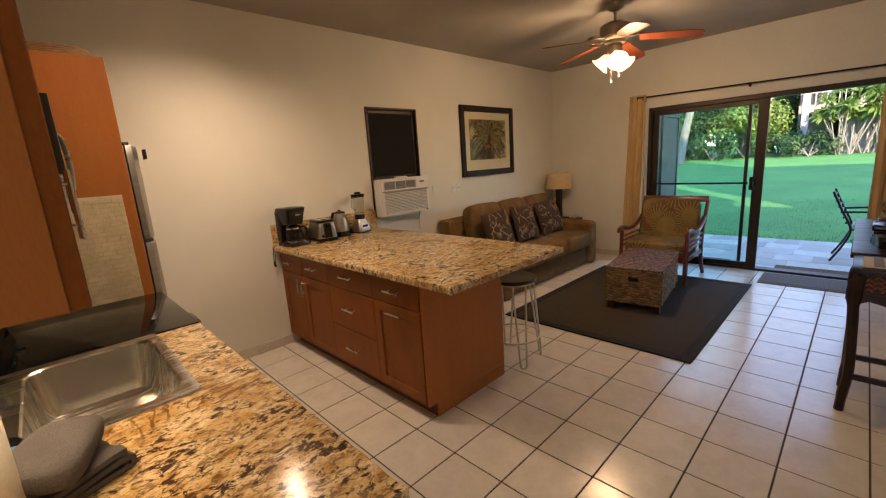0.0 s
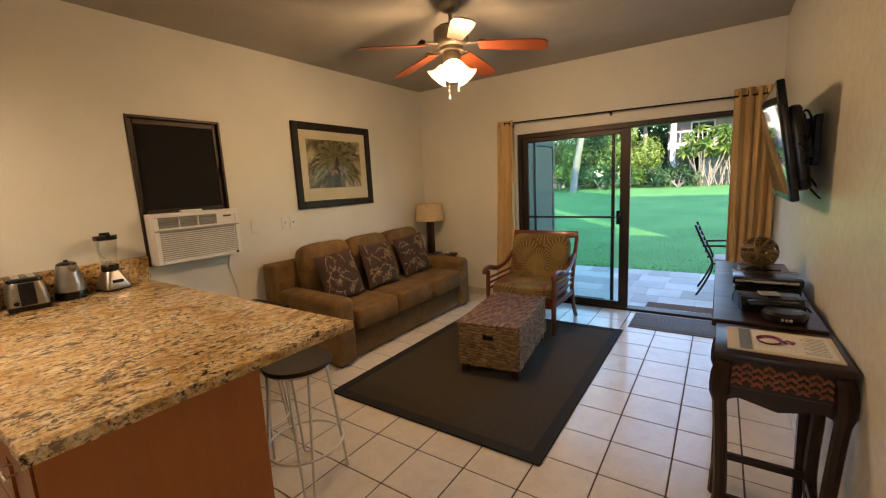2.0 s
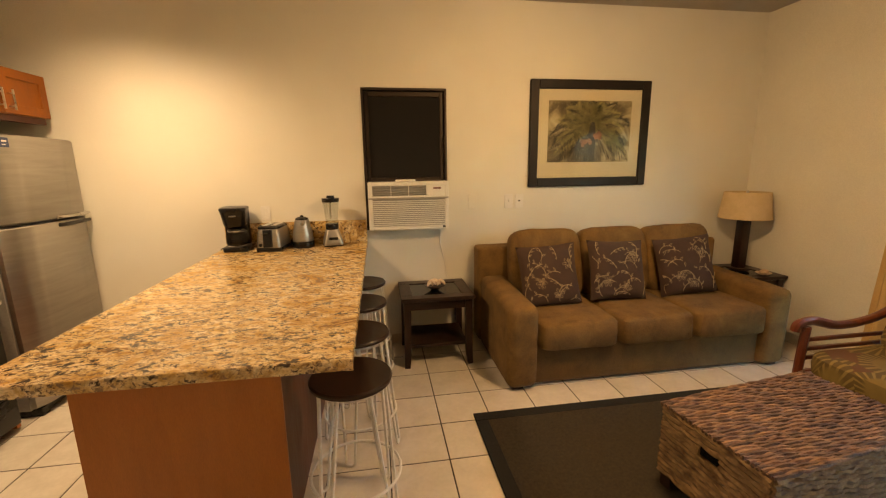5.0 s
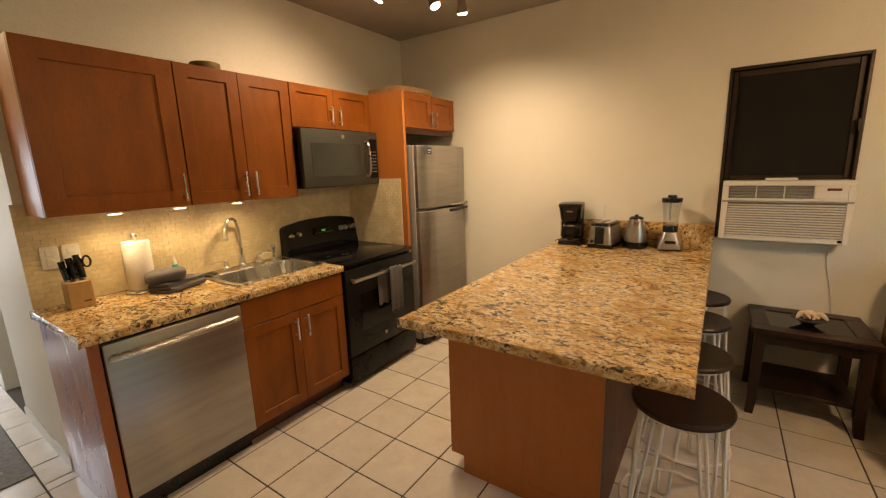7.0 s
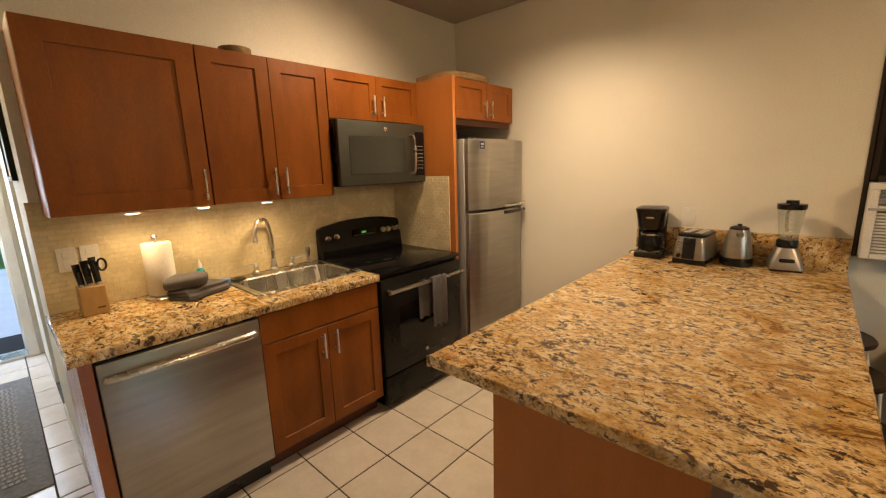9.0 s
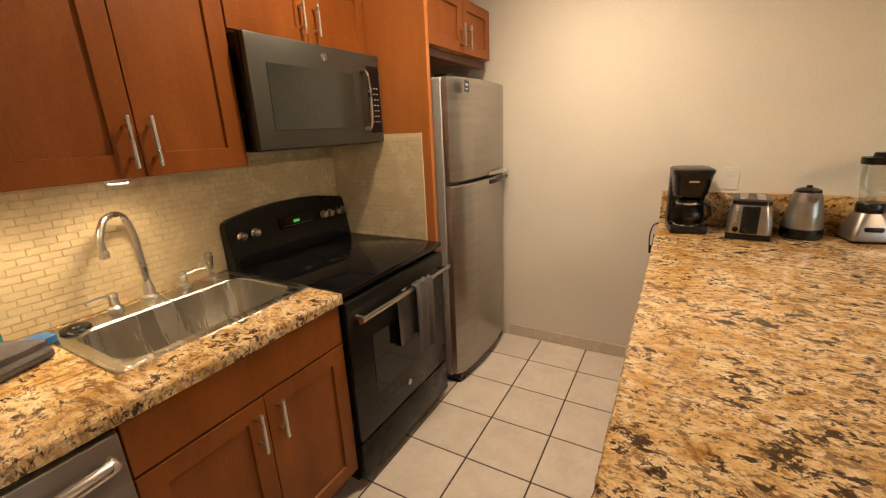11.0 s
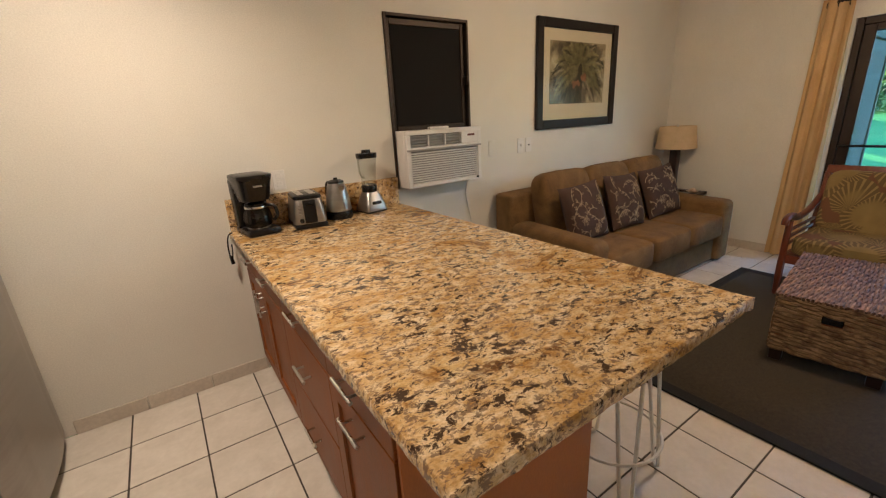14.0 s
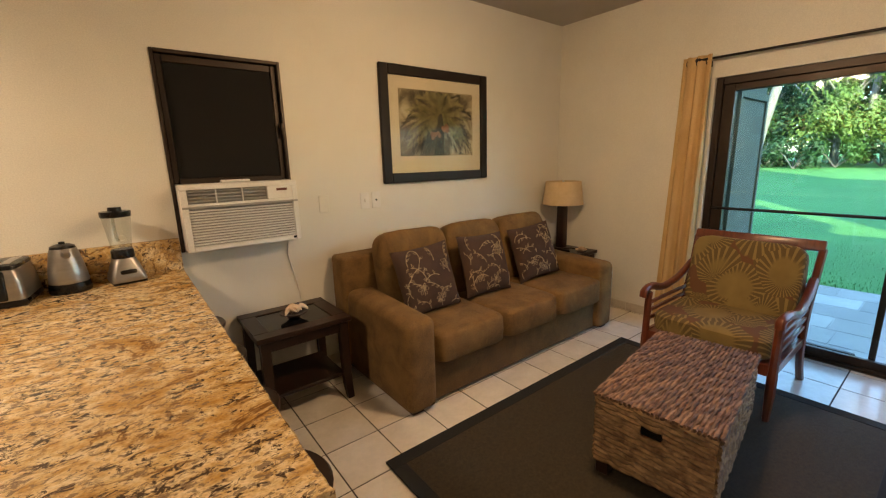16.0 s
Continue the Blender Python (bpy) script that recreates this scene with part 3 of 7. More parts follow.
# entry door opening at the hall's end
ent = thing("door_2", (HW, -0.47, 0), "white painted frame of the open entry door", "door frame", kind="structure")
part("jamb", boxes((-0.17, 0.02, 0.80, 0.87, 0, 2.05), (-0.17, 0.02, 0, 0.06, 0, 2.05), (-0.17, 0.02, 0.06, 0.80, 1.99, 2.05), bevel=0.004), M_WHITE, ent)
part("door_leaf", box(-1.0, -0.18, 0.785, 0.825, 0.02, 1.98, bevel=0.004), M_WHITE, ent, "white door swung outwards")
part("knob", turned([(0.012, 0), (0.012, 0.03), (0.026, 0.04), (0.028, 0.055), (0.018, 0.066), (0.0, 0.068)], (-0.93, 0.717, 0.95), 16, 'y'), M_NICKEL, ent)
part("threshold", box(-0.17, 0.03, 0.06, 0.80, 0, 0.03, bevel=0.006), M_NICKEL, ent)

# baseboards of ceramic pieces
def baseboard(name, p0, p1, normal):
    base = thing(name, (*p0, 0), "beige ceramic tile baseboard", "baseboard", kind="structure")
    d = Vector((p1[0] - p0[0], p1[1] - p0[1]))
    n, ln = max(1, round(d.length / 0.311)), d.length
    step = ln / n
    me = mesh_of(box(0.001, step - 0.003, 0.0, 0.010, 0, 0.082, bevel=0.003), "tile", M_BASE)
    ang = math.degrees(math.atan2(d.y, d.x))
    flip = 1 if Vector((-d.y, d.x)).dot(Vector(normal)) > 0 else -1
    for i in range(n):
        q = d * (i / n) if flip > 0 else d * ((i + 1) / n)
        part("tile", me, M_BASE, base, at=pose(q.x, q.y, 0, 0, 0, ang if flip > 0 else ang + 180))


baseboard("baseboard_north", (0.74, YN), (1.70, YN), (0, -1))
baseboard("baseboard_north_east", (2.50, YN), (XE, YN), (0, -1))
baseboard("baseboard_east", (XE, DY1 + 0.02), (XE, YN - 0.012), (-1, 0))
baseboard("baseboard_south", (HW, YS), (XE, YS), (0, 1))
baseboard("baseboard_hall", (-0.97, HN), (XW, HN), (0, -1))


# ---- kitchen ----
def slab(bm, x0, x1, y0, y1, z0, z1, rough=(1, 1, 1, 1), step=0.02):
    """A stone slab whose flagged sides (x0, x1, y0, y1) are chipped."""
    def edge(ax, fixed, a, b, flag, sgn):
        n = max(2, int(abs(b - a) / step)) if flag else 1
        return [(ax, fixed, a + (b - a) * i / n, flag and 0 < i, sgn) for i in range(n)]
    loop = edge('y', y0, x0, x1, rough[2], -1) + edge('x', x1, y0, y1, rough[1], 1) + edge('y', y1, x1, x0, rough[3], 1) + edge('x', x0, y1, y0, rough[0], -1)
    rnd = random.Random(5)
    rings = []
    for z, inset, jit in ((z0, 0.004, 0.003), (z0 + 0.012, 0.0, 0.005), ((z0 + z1) / 2 + 0.006, 0.0, 0.005), (z1 - 0.005, 0.001, 0.003), (z1, 0.006, 0.0015)):
        ring = []
        for ax, fixed, t, flag, sgn in loop:
            o = -sgn * (inset + rnd.uniform(0, jit) if flag else 0)
            p = (fixed + o, t) if ax == 'x' else (t, fixed + o)
            ring.append(bm.verts.new((*p, z)))
        rings.append(ring)
    ring_strip(bm, rings)
    return bm


M_GRANITE = granite()


def bar_handle(parent, centre, length, out, along='z', name="handle"):
    """A bar on two posts; out is the sign of the front's x direction."""
    x, y, z = centre
    h = length / 2
    d = Vector((0, 0, 1)) if along == 'z' else Vector((0, 1, 0))
    c = Vector((x + out * 0.034, y, z))
    bm = bars([c - d * h, c + d * h], r=0.0062, n=8)
    for s in (-0.62, 0.62):
        q = c + d * h * s
        tube(bm, [q, q - Vector((out * 0.034, 0, 0))], 0.0048, 6)
    return part(name, bm, M_NICKEL, parent, "brushed nickel bar handle")


def shaker(parent, x, y0, y1, z0, z1, out, handle=None, along='z', flat=False, rail=0.062):
    """A cabinet front in the plane x, facing out; handle: (y, z, length)."""
    g = 0.0015
    y0, y1, z0, z1 = y0 + g, y1 - g, z0 + g, z1 - g
    a, b = (x, x + out * 0.020)
    lo, hi = min(a, b), max(a, b)
    if flat:
        bm = box(lo, hi, y0, y1, z0, z1, bevel=0.002)
    else:
        bm = bmesh.new()
        rings = []
        for d, ins in ((0.0, 0.0), (0.0185, 0.0), (0.020, 0.0015), (0.020, rail - 0.001), (0.019, rail), (0.010, rail + 0.0015)):
            rings.append([bm.verts.new((x + out * d, yy, zz)) for yy, zz in ((y0 + ins, z0 + ins), (y1 - ins, z0 + ins), (y1 - ins, z1 - ins), (y0 + ins, z1 - ins))])
        ring_strip(bm, rings)
    ob = part("drawer_front" if flat else "door", bm, M_CHERRY, parent)
    if handle:
        bar_handle(ob, (x + out * 0.020, handle[0], handle[1]), handle[2], out, along)
    return ob


# peninsula
solid("peninsula_countertop", slab(bmesh.new(), 1.64, 2.745, 1.225, YN - 0.003, 0.877, 0.917, (1, 1, 1, 0)), M_GRANITE, "polished gold and brown granite countertop with chipped edge", "countertop")
solid("granite_backsplash", boxes((1.65, 2.742, YN - 0.028, YN - 0.001, 0.9175, 1.10), bevel=0.002), M_GRANITE, "low granite upstand against the wall", "backsplash")
PX = 1.712
PZ = 0.876


def pen_cabinet(y0, y1, label):
    c = thing("base_cabinet", (0, 0, 0), label, "cabinet", "peninsula base cabinets")
    part("body", boxes((PX, 2.28, y0, y1, 0.10, PZ)), M_PANEL, c, smooth=False)
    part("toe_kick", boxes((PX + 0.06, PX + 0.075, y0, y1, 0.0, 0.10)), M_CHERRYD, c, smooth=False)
    return c


Y0, Y1, Y2, Y3, Y4 = 1.545, 2.00, 2.575, 3.005, 3.385
c = pen_cabinet(Y2, Y4, "cherry wood base cabinet with two drawers and two doors")
shaker(c, PX, Y3, Y4, 0.70, 0.868, -1, ((Y3 + Y4) / 2, 0.785, 0.13), 'y', True)
shaker(c, PX, Y2, Y3, 0.70, 0.868, -1, ((Y2 + Y3) / 2, 0.785, 0.13), 'y', True)
shaker(c, PX, Y3, Y4, 0.105, 0.696, -1, (Y3 + 0.035, 0.60, 0.13))
shaker(c, PX, Y2, Y3, 0.105, 0.696, -1, (Y3 - 0.035, 0.60, 0.13))
c = pen_cabinet(Y1, Y2, "cherry wood base cabinet with three drawers")
for z0, z1 in ((0.70, 0.868), (0.40, 0.696), (0.105, 0.396)):
    shaker(c, PX, Y1, Y2, z0, z1, -1, ((Y1 + Y2) / 2, (z0 + z1) / 2 + 0.01, 0.14), 'y', True)
c = pen_cabinet(Y0, Y1, "cherry wood base cabinet with one drawer and one door")
shaker(c, PX, Y0, Y1, 0.70, 0.868, -1, ((Y0 + Y1) / 2, 0.785, 0.14), 'y', True)
shaker(c, PX, Y0, Y1, 0.105, 0.696, -1, ((Y0 + Y1) / 2, 0.645, 0.14), 'y')
part("end_panel", boxes((1.70, 2.44, 1.53, 1.544, 0.095, PZ), (1.775, 2.44, 1.53, 1.544, 0.0, 0.095), bevel=0.001), M_PANEL, c)
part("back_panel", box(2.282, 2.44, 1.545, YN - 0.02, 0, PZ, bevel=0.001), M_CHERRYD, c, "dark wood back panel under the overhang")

# kitchen run on the west wall
KX = 0.632
kt = thing("kitchen_countertop", (0, 0, 0), "gold and brown granite countertop with sink cutout", "countertop")
bm = bmesh.new()
slab(bm, 0.49, 0.672, 0.40, 1.812, 0.877, 0.917, (0, 1, 1, 0))
slab(bm, XW + 0.002, 0.49, 0.40, 1.172, 0.877, 0.917, (0, 0, 1, 0))
slab(bm, XW + 0.002, 0.036, 1.172, 1.812, 0.877, 0.917, (0, 0, 0, 0))
slab(bm, 0.036, 0.49, 1.793, 1.812, 0.877, 0.917, (0, 0, 0, 0))
part("slab", bm, M_GRANITE, kt)

dw = thing("dishwasher", (0.64, 0.77, 0), "stainless steel dishwasher with a curved bar handle", "dishwasher")
part("body", boxes((-0.60, 0.0, -0.298, 0.31, 0.10, 0.872)), M_BLACK, dw, smooth=False)
part("door", box(0.0, 0.028, -0.296, 0.308, 0.115, 0.862, bevel=0.006, seg=2), M_STEEL, dw)
part("handle", tube(bmesh.new(), bend([(0.02, -0.265, 0.80), (0.050, -0.25, 0.802), (0.068, 0.006, 0.806), (0.050, 0.262, 0.802), (0.02, 0.277, 0.80)], 8), 0.016, 10, 0.55), M_NICKEL, dw)
part("kick_plate", box(-0.05, -0.03, -0.29, 0.30, 0.0, 0.10), M_BLACK, dw)

sc = thing("sink_cabinet", (0, 0, 0), "cherry wood sink base cabinet with two doors", "cabinet")
part("body", boxes((XW, KX, 1.082, 1.10, 0.10, 0.876), (XW, KX, 1.79, 1.808, 0.10, 0.876), (XW, KX, 1.10, 1.79, 0.10, 0.12), (KX - 0.02, KX, 1.10, 1.79, 0.70, 0.876)), M_PANEL, sc, smooth=False)
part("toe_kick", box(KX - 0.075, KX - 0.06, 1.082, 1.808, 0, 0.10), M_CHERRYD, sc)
part("end_panel", box(XW, 0.655, 0.425, 0.468, 0, 0.876, bevel=0.002), M_PANELG, sc, "glossy cherry wood end panel")
shaker(sc, KX, 1.084, 1.806, 0.715, 0.868, 1, None, 'y', True)
shaker(sc, KX, 1.084, 1.445, 0.112, 0.711, 1, (1.405, 0.61, 0.14))
shaker(sc, KX, 1.445, 1.806, 0.112, 0.711, 1, (1.485, 0.61, 0.14))

# sink
sk = thing("kitchen_sink", (0.265, 1.483, 0.917), "stainless steel drop-in single bowl sink", "sink")
def rrect(hx, hy, r, z, n=6, cx=0.0, cy=0.0):
    out = []
    for qx, qy, a0 in ((1, 1, 0), (-1, 1, 90), (-1, -1, 180), (1, -1, 270)):
        for i in range(n + 1):
            a = radians(a0 + 90 * i / n)
            out.append(Vector((cx + qx * (hx - r) + r * math.cos(a), cy + qy * (hy - r) + r * math.sin(a), z)))
    return out
bm = bmesh.new()
rings = [[bm.verts.new(p) for p in ring] for ring in (
    rrect(0.246, 0.330, 0.025, 0.0005), rrect(0.244, 0.328, 0.025, 0.007), rrect(0.236, 0.320, 0.022, 0.008),
    rrect(0.180, 0.292, 0.075, 0.006, cx=0.035), rrect(0.174, 0.286, 0.072, 0.0, cx=0.035), rrect(0.160, 0.272, 0.065, -0.13, cx=0.035), rrect(0.145, 0.257, 0.055, -0.165, cx=0.035), rrect(0.12, 0.23, 0.05, -0.175, cx=0.035), rrect(0.04, 0.04, 0.038, -0.180, cx=0.035))]
ring_strip(bm, rings, cap=False)
bm.faces.new(rings[-1])
part("bowl", bm, M_SINK, sk)
part("drain", turned([(0.038, 0), (0.040, 0.004), (0.030, 0.006), (0.012, 0.003)], (0.035, 0, -0.181)), M_NICKEL, sk)
part("hole_cover", turned([(0.040, 0), (0.042, 0.004), (0.038, 0.009), (0.020, 0.011), (0.016, 0.015), (0.0, 0.016)], (-0.175, -0.26, 0.008)), M_BLACK, sk, "black rubber rimmed hole cover")
fc = thing("faucet", (0.03, 1.475, 0.925), "brushed nickel gooseneck kitchen faucet with two levers", "faucet")
part("base", turned([(0.026, 0), (0.027, 0.012), (0.020, 0.018), (0.018, 0.045), (0.014, 0.055), (0.011, 0.07)]), M_NICKEL, fc)
part("spout", tube(bmesh.new(), bend([(0, 0, 0.05), (-0.004, 0, 0.16), (0.0, -0.004, 0.25), (0.02, -0.035, 0.325), (0.05, -0.095, 0.325), (0.062, -0.125, 0.27), (0.063, -0.127, 0.225)], 8), 0.011, 12), M_NICKEL, fc)
part("nozzle", turned([(0.012, 0), (0.015, 0.004), (0.015, 0.02), (0.012, 0.026)], (0.063, -0.127, 0.20)), M_NICKEL, fc)
for sy in (-0.115, 0.125):
    hd = part("valve", turned([(0.024, 0), (0.025, 0.01), (0.016, 0.018), (0.014, 0.042), (0.018, 0.05), (0.012, 0.062), (0.0, 0.066)], (0.0, sy, 0)), M_NICKEL, fc)
    part("lever", tube(bmesh.new(), bend([(0, sy, 0.05), (0.018, sy + (0.045 if sy > 0 else -0.045), 0.062), (0.022, sy + (0.085 if sy > 0 else -0.085), 0.058)], 5), [0.007] * 5 + [0.006] * 5 + [0.008], 8), M_NICKEL, hd)
sp = thing("side_sprayer", (0.035, 1.715, 0.925), "brushed nickel side sprayer on the sink", "sprayer")
part("collar", turned([(0.022, 0), (0.022, 0.008), (0.013, 0.014)]), M_NICKEL, sp)
part("head", turned([(0.010, 0.012), (0.011, 0.04), (0.014, 0.075), (0.016, 0.095), (0.012, 0.11), (0.0, 0.112)]), M_NICKEL, sp)

# mosaic backsplash
def mosaic(name, origin, u, width, z0, z1, label, normal):
    base = thing(name, (0, 0, 0), label, "backsplash", kind="structure")
    o, u, nrm = Vector(origin), Vector(u), Vector(normal)
    bmj = bmesh.new()
    vs = [o + nrm * 0.001 + u * a + Vector((0, 0, b)) for a, b in ((0, z0), (width, z0), (width, z1), (0, z1))]
    back = [bmj.verts.new(v) for v in vs]
    front = [bmj.verts.new(v + nrm * 0.003) for v in vs]
    ring_strip(bmj, [back, front])
    part("joint", bmj, M_JOINT, base, smooth=False)
    bm = bmesh.new()
    h, l, g = 0.0245, 0.056, 0.0020
    rnd = random.Random(3)
    row, z = 0, z0
    while z + h * 0.6 < z1:
        a = -l * (0.5 if row % 2 else 0) - rnd.random() * 0.004
        zt = min(z + h - g, z1)
        while a < width:
            a0, a1 = max(a, 0), min(a + l - g, width)
            if a1 - a0 > 0.006:
                d = 0.0056 + rnd.random() * 0.0010
                q = [o + u * s + Vector((0, 0, t)) for s, t in ((a0, z), (a1, z), (a1, zt), (a0, zt))]
                e = 0.0010
                q2 = [o + u * s + Vector((0, 0, t)) + nrm * d for s, t in ((a0 + e, z + e), (a1 - e, z + e), (a1 - e, zt - e), (a0 + e, zt - e))]
                lo = [bm.verts.new(v + nrm * 0.003) for v in q]
                hi = [bm.verts.new(v) for v in q2]
                for i in range(4):
                    bm.faces.new((lo[i], lo[(i + 1) % 4], hi[(i + 1) % 4], hi[i]))
                bm.faces.new(hi)
            a += l
        z += h
        row += 1
    ob = part("mosaic_tile", bm, M_MOSAIC, base, smooth=False)
    ob["kind"] = "stuff"


mosaic("backsplash_west", (XW, 0.415, 0), (0, 1, 0), 2.18, 0.919, 1.44, "cream glazed mosaic brick backsplash", (1, 0, 0))
mosaic("backsplash_side", (XW + 0.012, 2.568, 0), (1, 0, 0), 0.605, 0.90, 1.475, "cream glazed mosaic beside the stove", (0, -1, 0))
for yy in (0.515, 0.60):
    o = thing("outlet", (XW + 0.009, yy, 1.165), "cream wall outlet plate on the mosaic", "outlet", "kitchen outlets")
    part("plate", box(0, 0.006, -0.036, 0.036, -0.058, 0.058, bevel=0.002), M_WHITE, o)
    part("socket", boxes((0.006, 0.009, -0.016, 0.016, 0.008, 0.04), (0.006, 0.009, -0.016, 0.016, -0.04, -0.008), bevel=0.002), M_WHITE, o)

# wall cabinets
UX = 0.270


def wall_cabinet(y0, y1, z0, z1, x1, label):
    c = thing("wall_cabinet", (0, 0, 0), label, "cabinet", "cherry wall cabinets")
    part("body", box(XW, x1, y0, y1, z0, z1, bevel=0.001), M_PANEL, c)
    return c


c = wall_cabinet(0.468, 1.083, 1.385, 2.15, UX, "wide cherry wood wall cabinet with one door")
shaker(c, UX, 0.468, 1.083, 1.385, 2.15, 1, (1.048, 1.49, 0.15), rail=0.085)
c = wall_cabinet(1.085, 1.797, 1.385, 2.15, UX, "cherry wood wall cabinet with two doors over the sink")
shaker(c, UX, 1.086, 1.441, 1.385, 2.15, 1, (1.408, 1.49, 0.15), rail=0.07)
shaker(c, UX, 1.441, 1.796, 1.385, 2.15, 1, (1.474, 1.49, 0.15), rail=0.07)
c = wall_cabinet(1.800, 2.566, 1.856, 2.15, UX, "short cherry wood wall cabinet over the microwave")
shaker(c, UX, 1.800, 2.18, 1.858, 2.15, 1, (2.14, 1.955, 0.13), rail=0.055)
shaker(c, UX, 2.18, 2.566, 1.858, 2.15, 1, (2.22, 1.955, 0.13), rail=0.055)
c = wall_cabinet(2.60, 3.325, 1.875, 2.15, 0.615, "deep cherry wood cabinet over the refrigerator")
shaker(c, 0.615, 2.60, 2.962, 1.876, 2.15, 1, (2.925, 1.955, 0.12), rail=0.055)
shaker(c, 0.615, 2.962, 3.323, 1.876, 2.15, 1, (3.0, 1.955, 0.12), rail=0.055)
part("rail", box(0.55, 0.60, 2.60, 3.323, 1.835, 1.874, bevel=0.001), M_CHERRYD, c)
part("side_panel", box(XW, 0.635, 2.569, 2.598, 0.0, 2.155, bevel=0.001), M_PANEL, c, "tall cherry wood side panel")
for yy in (0.76, 1.07, 1.41):
    pk = thing("puck_light", (0.17, yy, 1.383), "small lit under-cabinet puck light", "light", "under-cabinet lights")
    part("housing", turned([(0.034, -0.014), (0.036, -0.008), (0.036, 0.0)], n=20), M_WHITE, pk)
    part("lens", turned([(0.026, -0.0165), (0.028, -0.0145)], n=20), M_PUCK, pk)

# microwave
mw = thing("microwave", (0.36, 2.184, 1.435), "dark slate over-the-range microwave", "microwave")
part("body", box(-0.385, -0.03, -0.376, 0.376, 0, 0.412, bevel=0.003), M_BLACK, mw)
d = part("door", box(-0.028, 0.0, -0.376, 0.375, 0.004, 0.412, bevel=0.006, seg=2), M_SLATE, mw)
part("window", box(0.0, 0.003, -0.30, 0.175, 0.075, 0.315, bevel=0.001), M_MWIN, d, "dark glass window")
part("handle", tube(bmesh.new(), bend([(0, 0.235, 0.07), (0.035, 0.235, 0.085), (0.045, 0.235, 0.20), (0.035, 0.235, 0.315), (0, 0.235, 0.33)], 6), 0.013, 10, 0.6), M_NICKEL, d)
part("control_panel", box(0.0, 0.003, 0.275, 0.362, 0.05, 0.36, bevel=0.001), M_GLASSB, mw, "black key panel")
part("key_marks", boxes(*[(0.003, 0.0034, 0.290 + 0.022 * (k % 3), 0.303 + 0.022 * (k % 3), 0.10 + 0.026 * (k // 3), 0.105 + 0.026 * (k // 3)) for k in range(21)]), M_GREYP, mw, smooth=False)["kind"] = "stuff"
part("badge", turned([(0.015, 0), (0.015, 0.002), (0.013, 0.003)], (0.0, 0.0, 0.365), 20, 'x'), M_NICKEL, mw, "round metal badge")
part("vent", boxes((-0.30, -0.05, -0.33, -0.05, -0.004, 0), (-0.30, -0.05, 0.05, 0.33, -0.004, 0)), M_GREYP, mw)

# range
st = thing("electric_range", (0.64, 2.19, 0), "black electric range with glass cooktop", "range")
part("body", box(-0.64, 0.0, -0.374, 0.374, 0.03, 0.895, bevel=0.003), M_BLACK, st)
part("cooktop", box(-0.60, 0.03, -0.377, 0.375, 0.897, 0.922, bevel=0.006, seg=2), M_GLASSB, st, "black ceramic glass")
bm = bmesh.new()
prof = [(-0.374, 0.905), (-0.374, 1.115), (-0.366, 1.132), (-0.34, 1.144), (-0.20, 1.168), (-0.08, 1.177), (0.08, 1.177), (0.20, 1.168), (0.34, 1.144), (0.366, 1.132), (0.374, 1.115), (0.374, 0.905)]
a = [bm.verts.new((-0.655, y, z)) for y, z in prof]
b = [bm.verts.new((-0.585 - 0.035 * (z - 0.905) / 0.2, y, z)) for y, z in prof]
ring_strip(bm, [a, b])
bg = part("backguard", bm, M_STOVE, st, "black control panel")
part("lower_trim", box(-0.64, -0.583, -0.36, 0.36, 0.92, 0.975, bevel=0.004), M_GLASSB, st)
for yy in (-0.315, -0.245, 0.185, 0.235, 0.285, 0.335):
    part("knob", turned([(0.020, 0), (0.022, 0.006), (0.018, 0.010), (0.016, 0.026), (0.0, 0.028)], (-0.603, yy, 1.072 - 0.2 * abs(yy) * 0.1), 18, 'x'), M_NICKEL, bg, "brushed metal control knob")
part("display", box(-0.612, -0.602, -0.10, 0.12, 1.045, 1.10, bevel=0.001), M_GLASSB, bg)
part("clock", boxes((-0.602, -0.6012, -0.018, 0.022, 1.066, 1.080)), M_CLOCK, bg, "green lit clock digits", smooth=False)
part("key_marks", boxes(*[(-0.602, -0.6014, -0.085 + 0.022 * k, -0.073 + 0.022 * k, 1.053, 1.056) for k in range(9)]), M_GREYP, bg, smooth=False)["kind"] = "stuff"
od = part("oven_door", box(0.002, 0.036, -0.372, 0.372, 0.235, 0.872, bevel=0.008, seg=2), M_STOVE, st, "black glass oven door")
part("window", box(0.036, 0.0385, -0.24, 0.24, 0.40, 0.68, bevel=0.001), M_GLASSB, od)
part("handle", bmesh.new() and tube(tube(tube(bmesh.new(), [(0.082, -0.345, 0.80), (0.082, 0.345, 0.80)], 0.018, 12, 0.6), [(0.03, -0.32, 0.80), (0.082, -0.32, 0.80)], 0.010), [(0.03, 0.32, 0.80), (0.082, 0.32, 0.80)], 0.010), M_NICKEL, od)
part("badge", turned([(0.014, 0), (0.014, 0.002), (0.012, 0.003)], (0.036, 0.0, 0.31), 20, 'x'), M_NICKEL, od)
part("storage_drawer", box(0.002, 0.034, -0.372, 0.372, 0.045, 0.228, bevel=0.006, seg=2), M_STOVE, st)
tw = thing("dish_towel", (0.722, 2.21, 0.80), "dark grey towel hung over the oven handle", "towel")
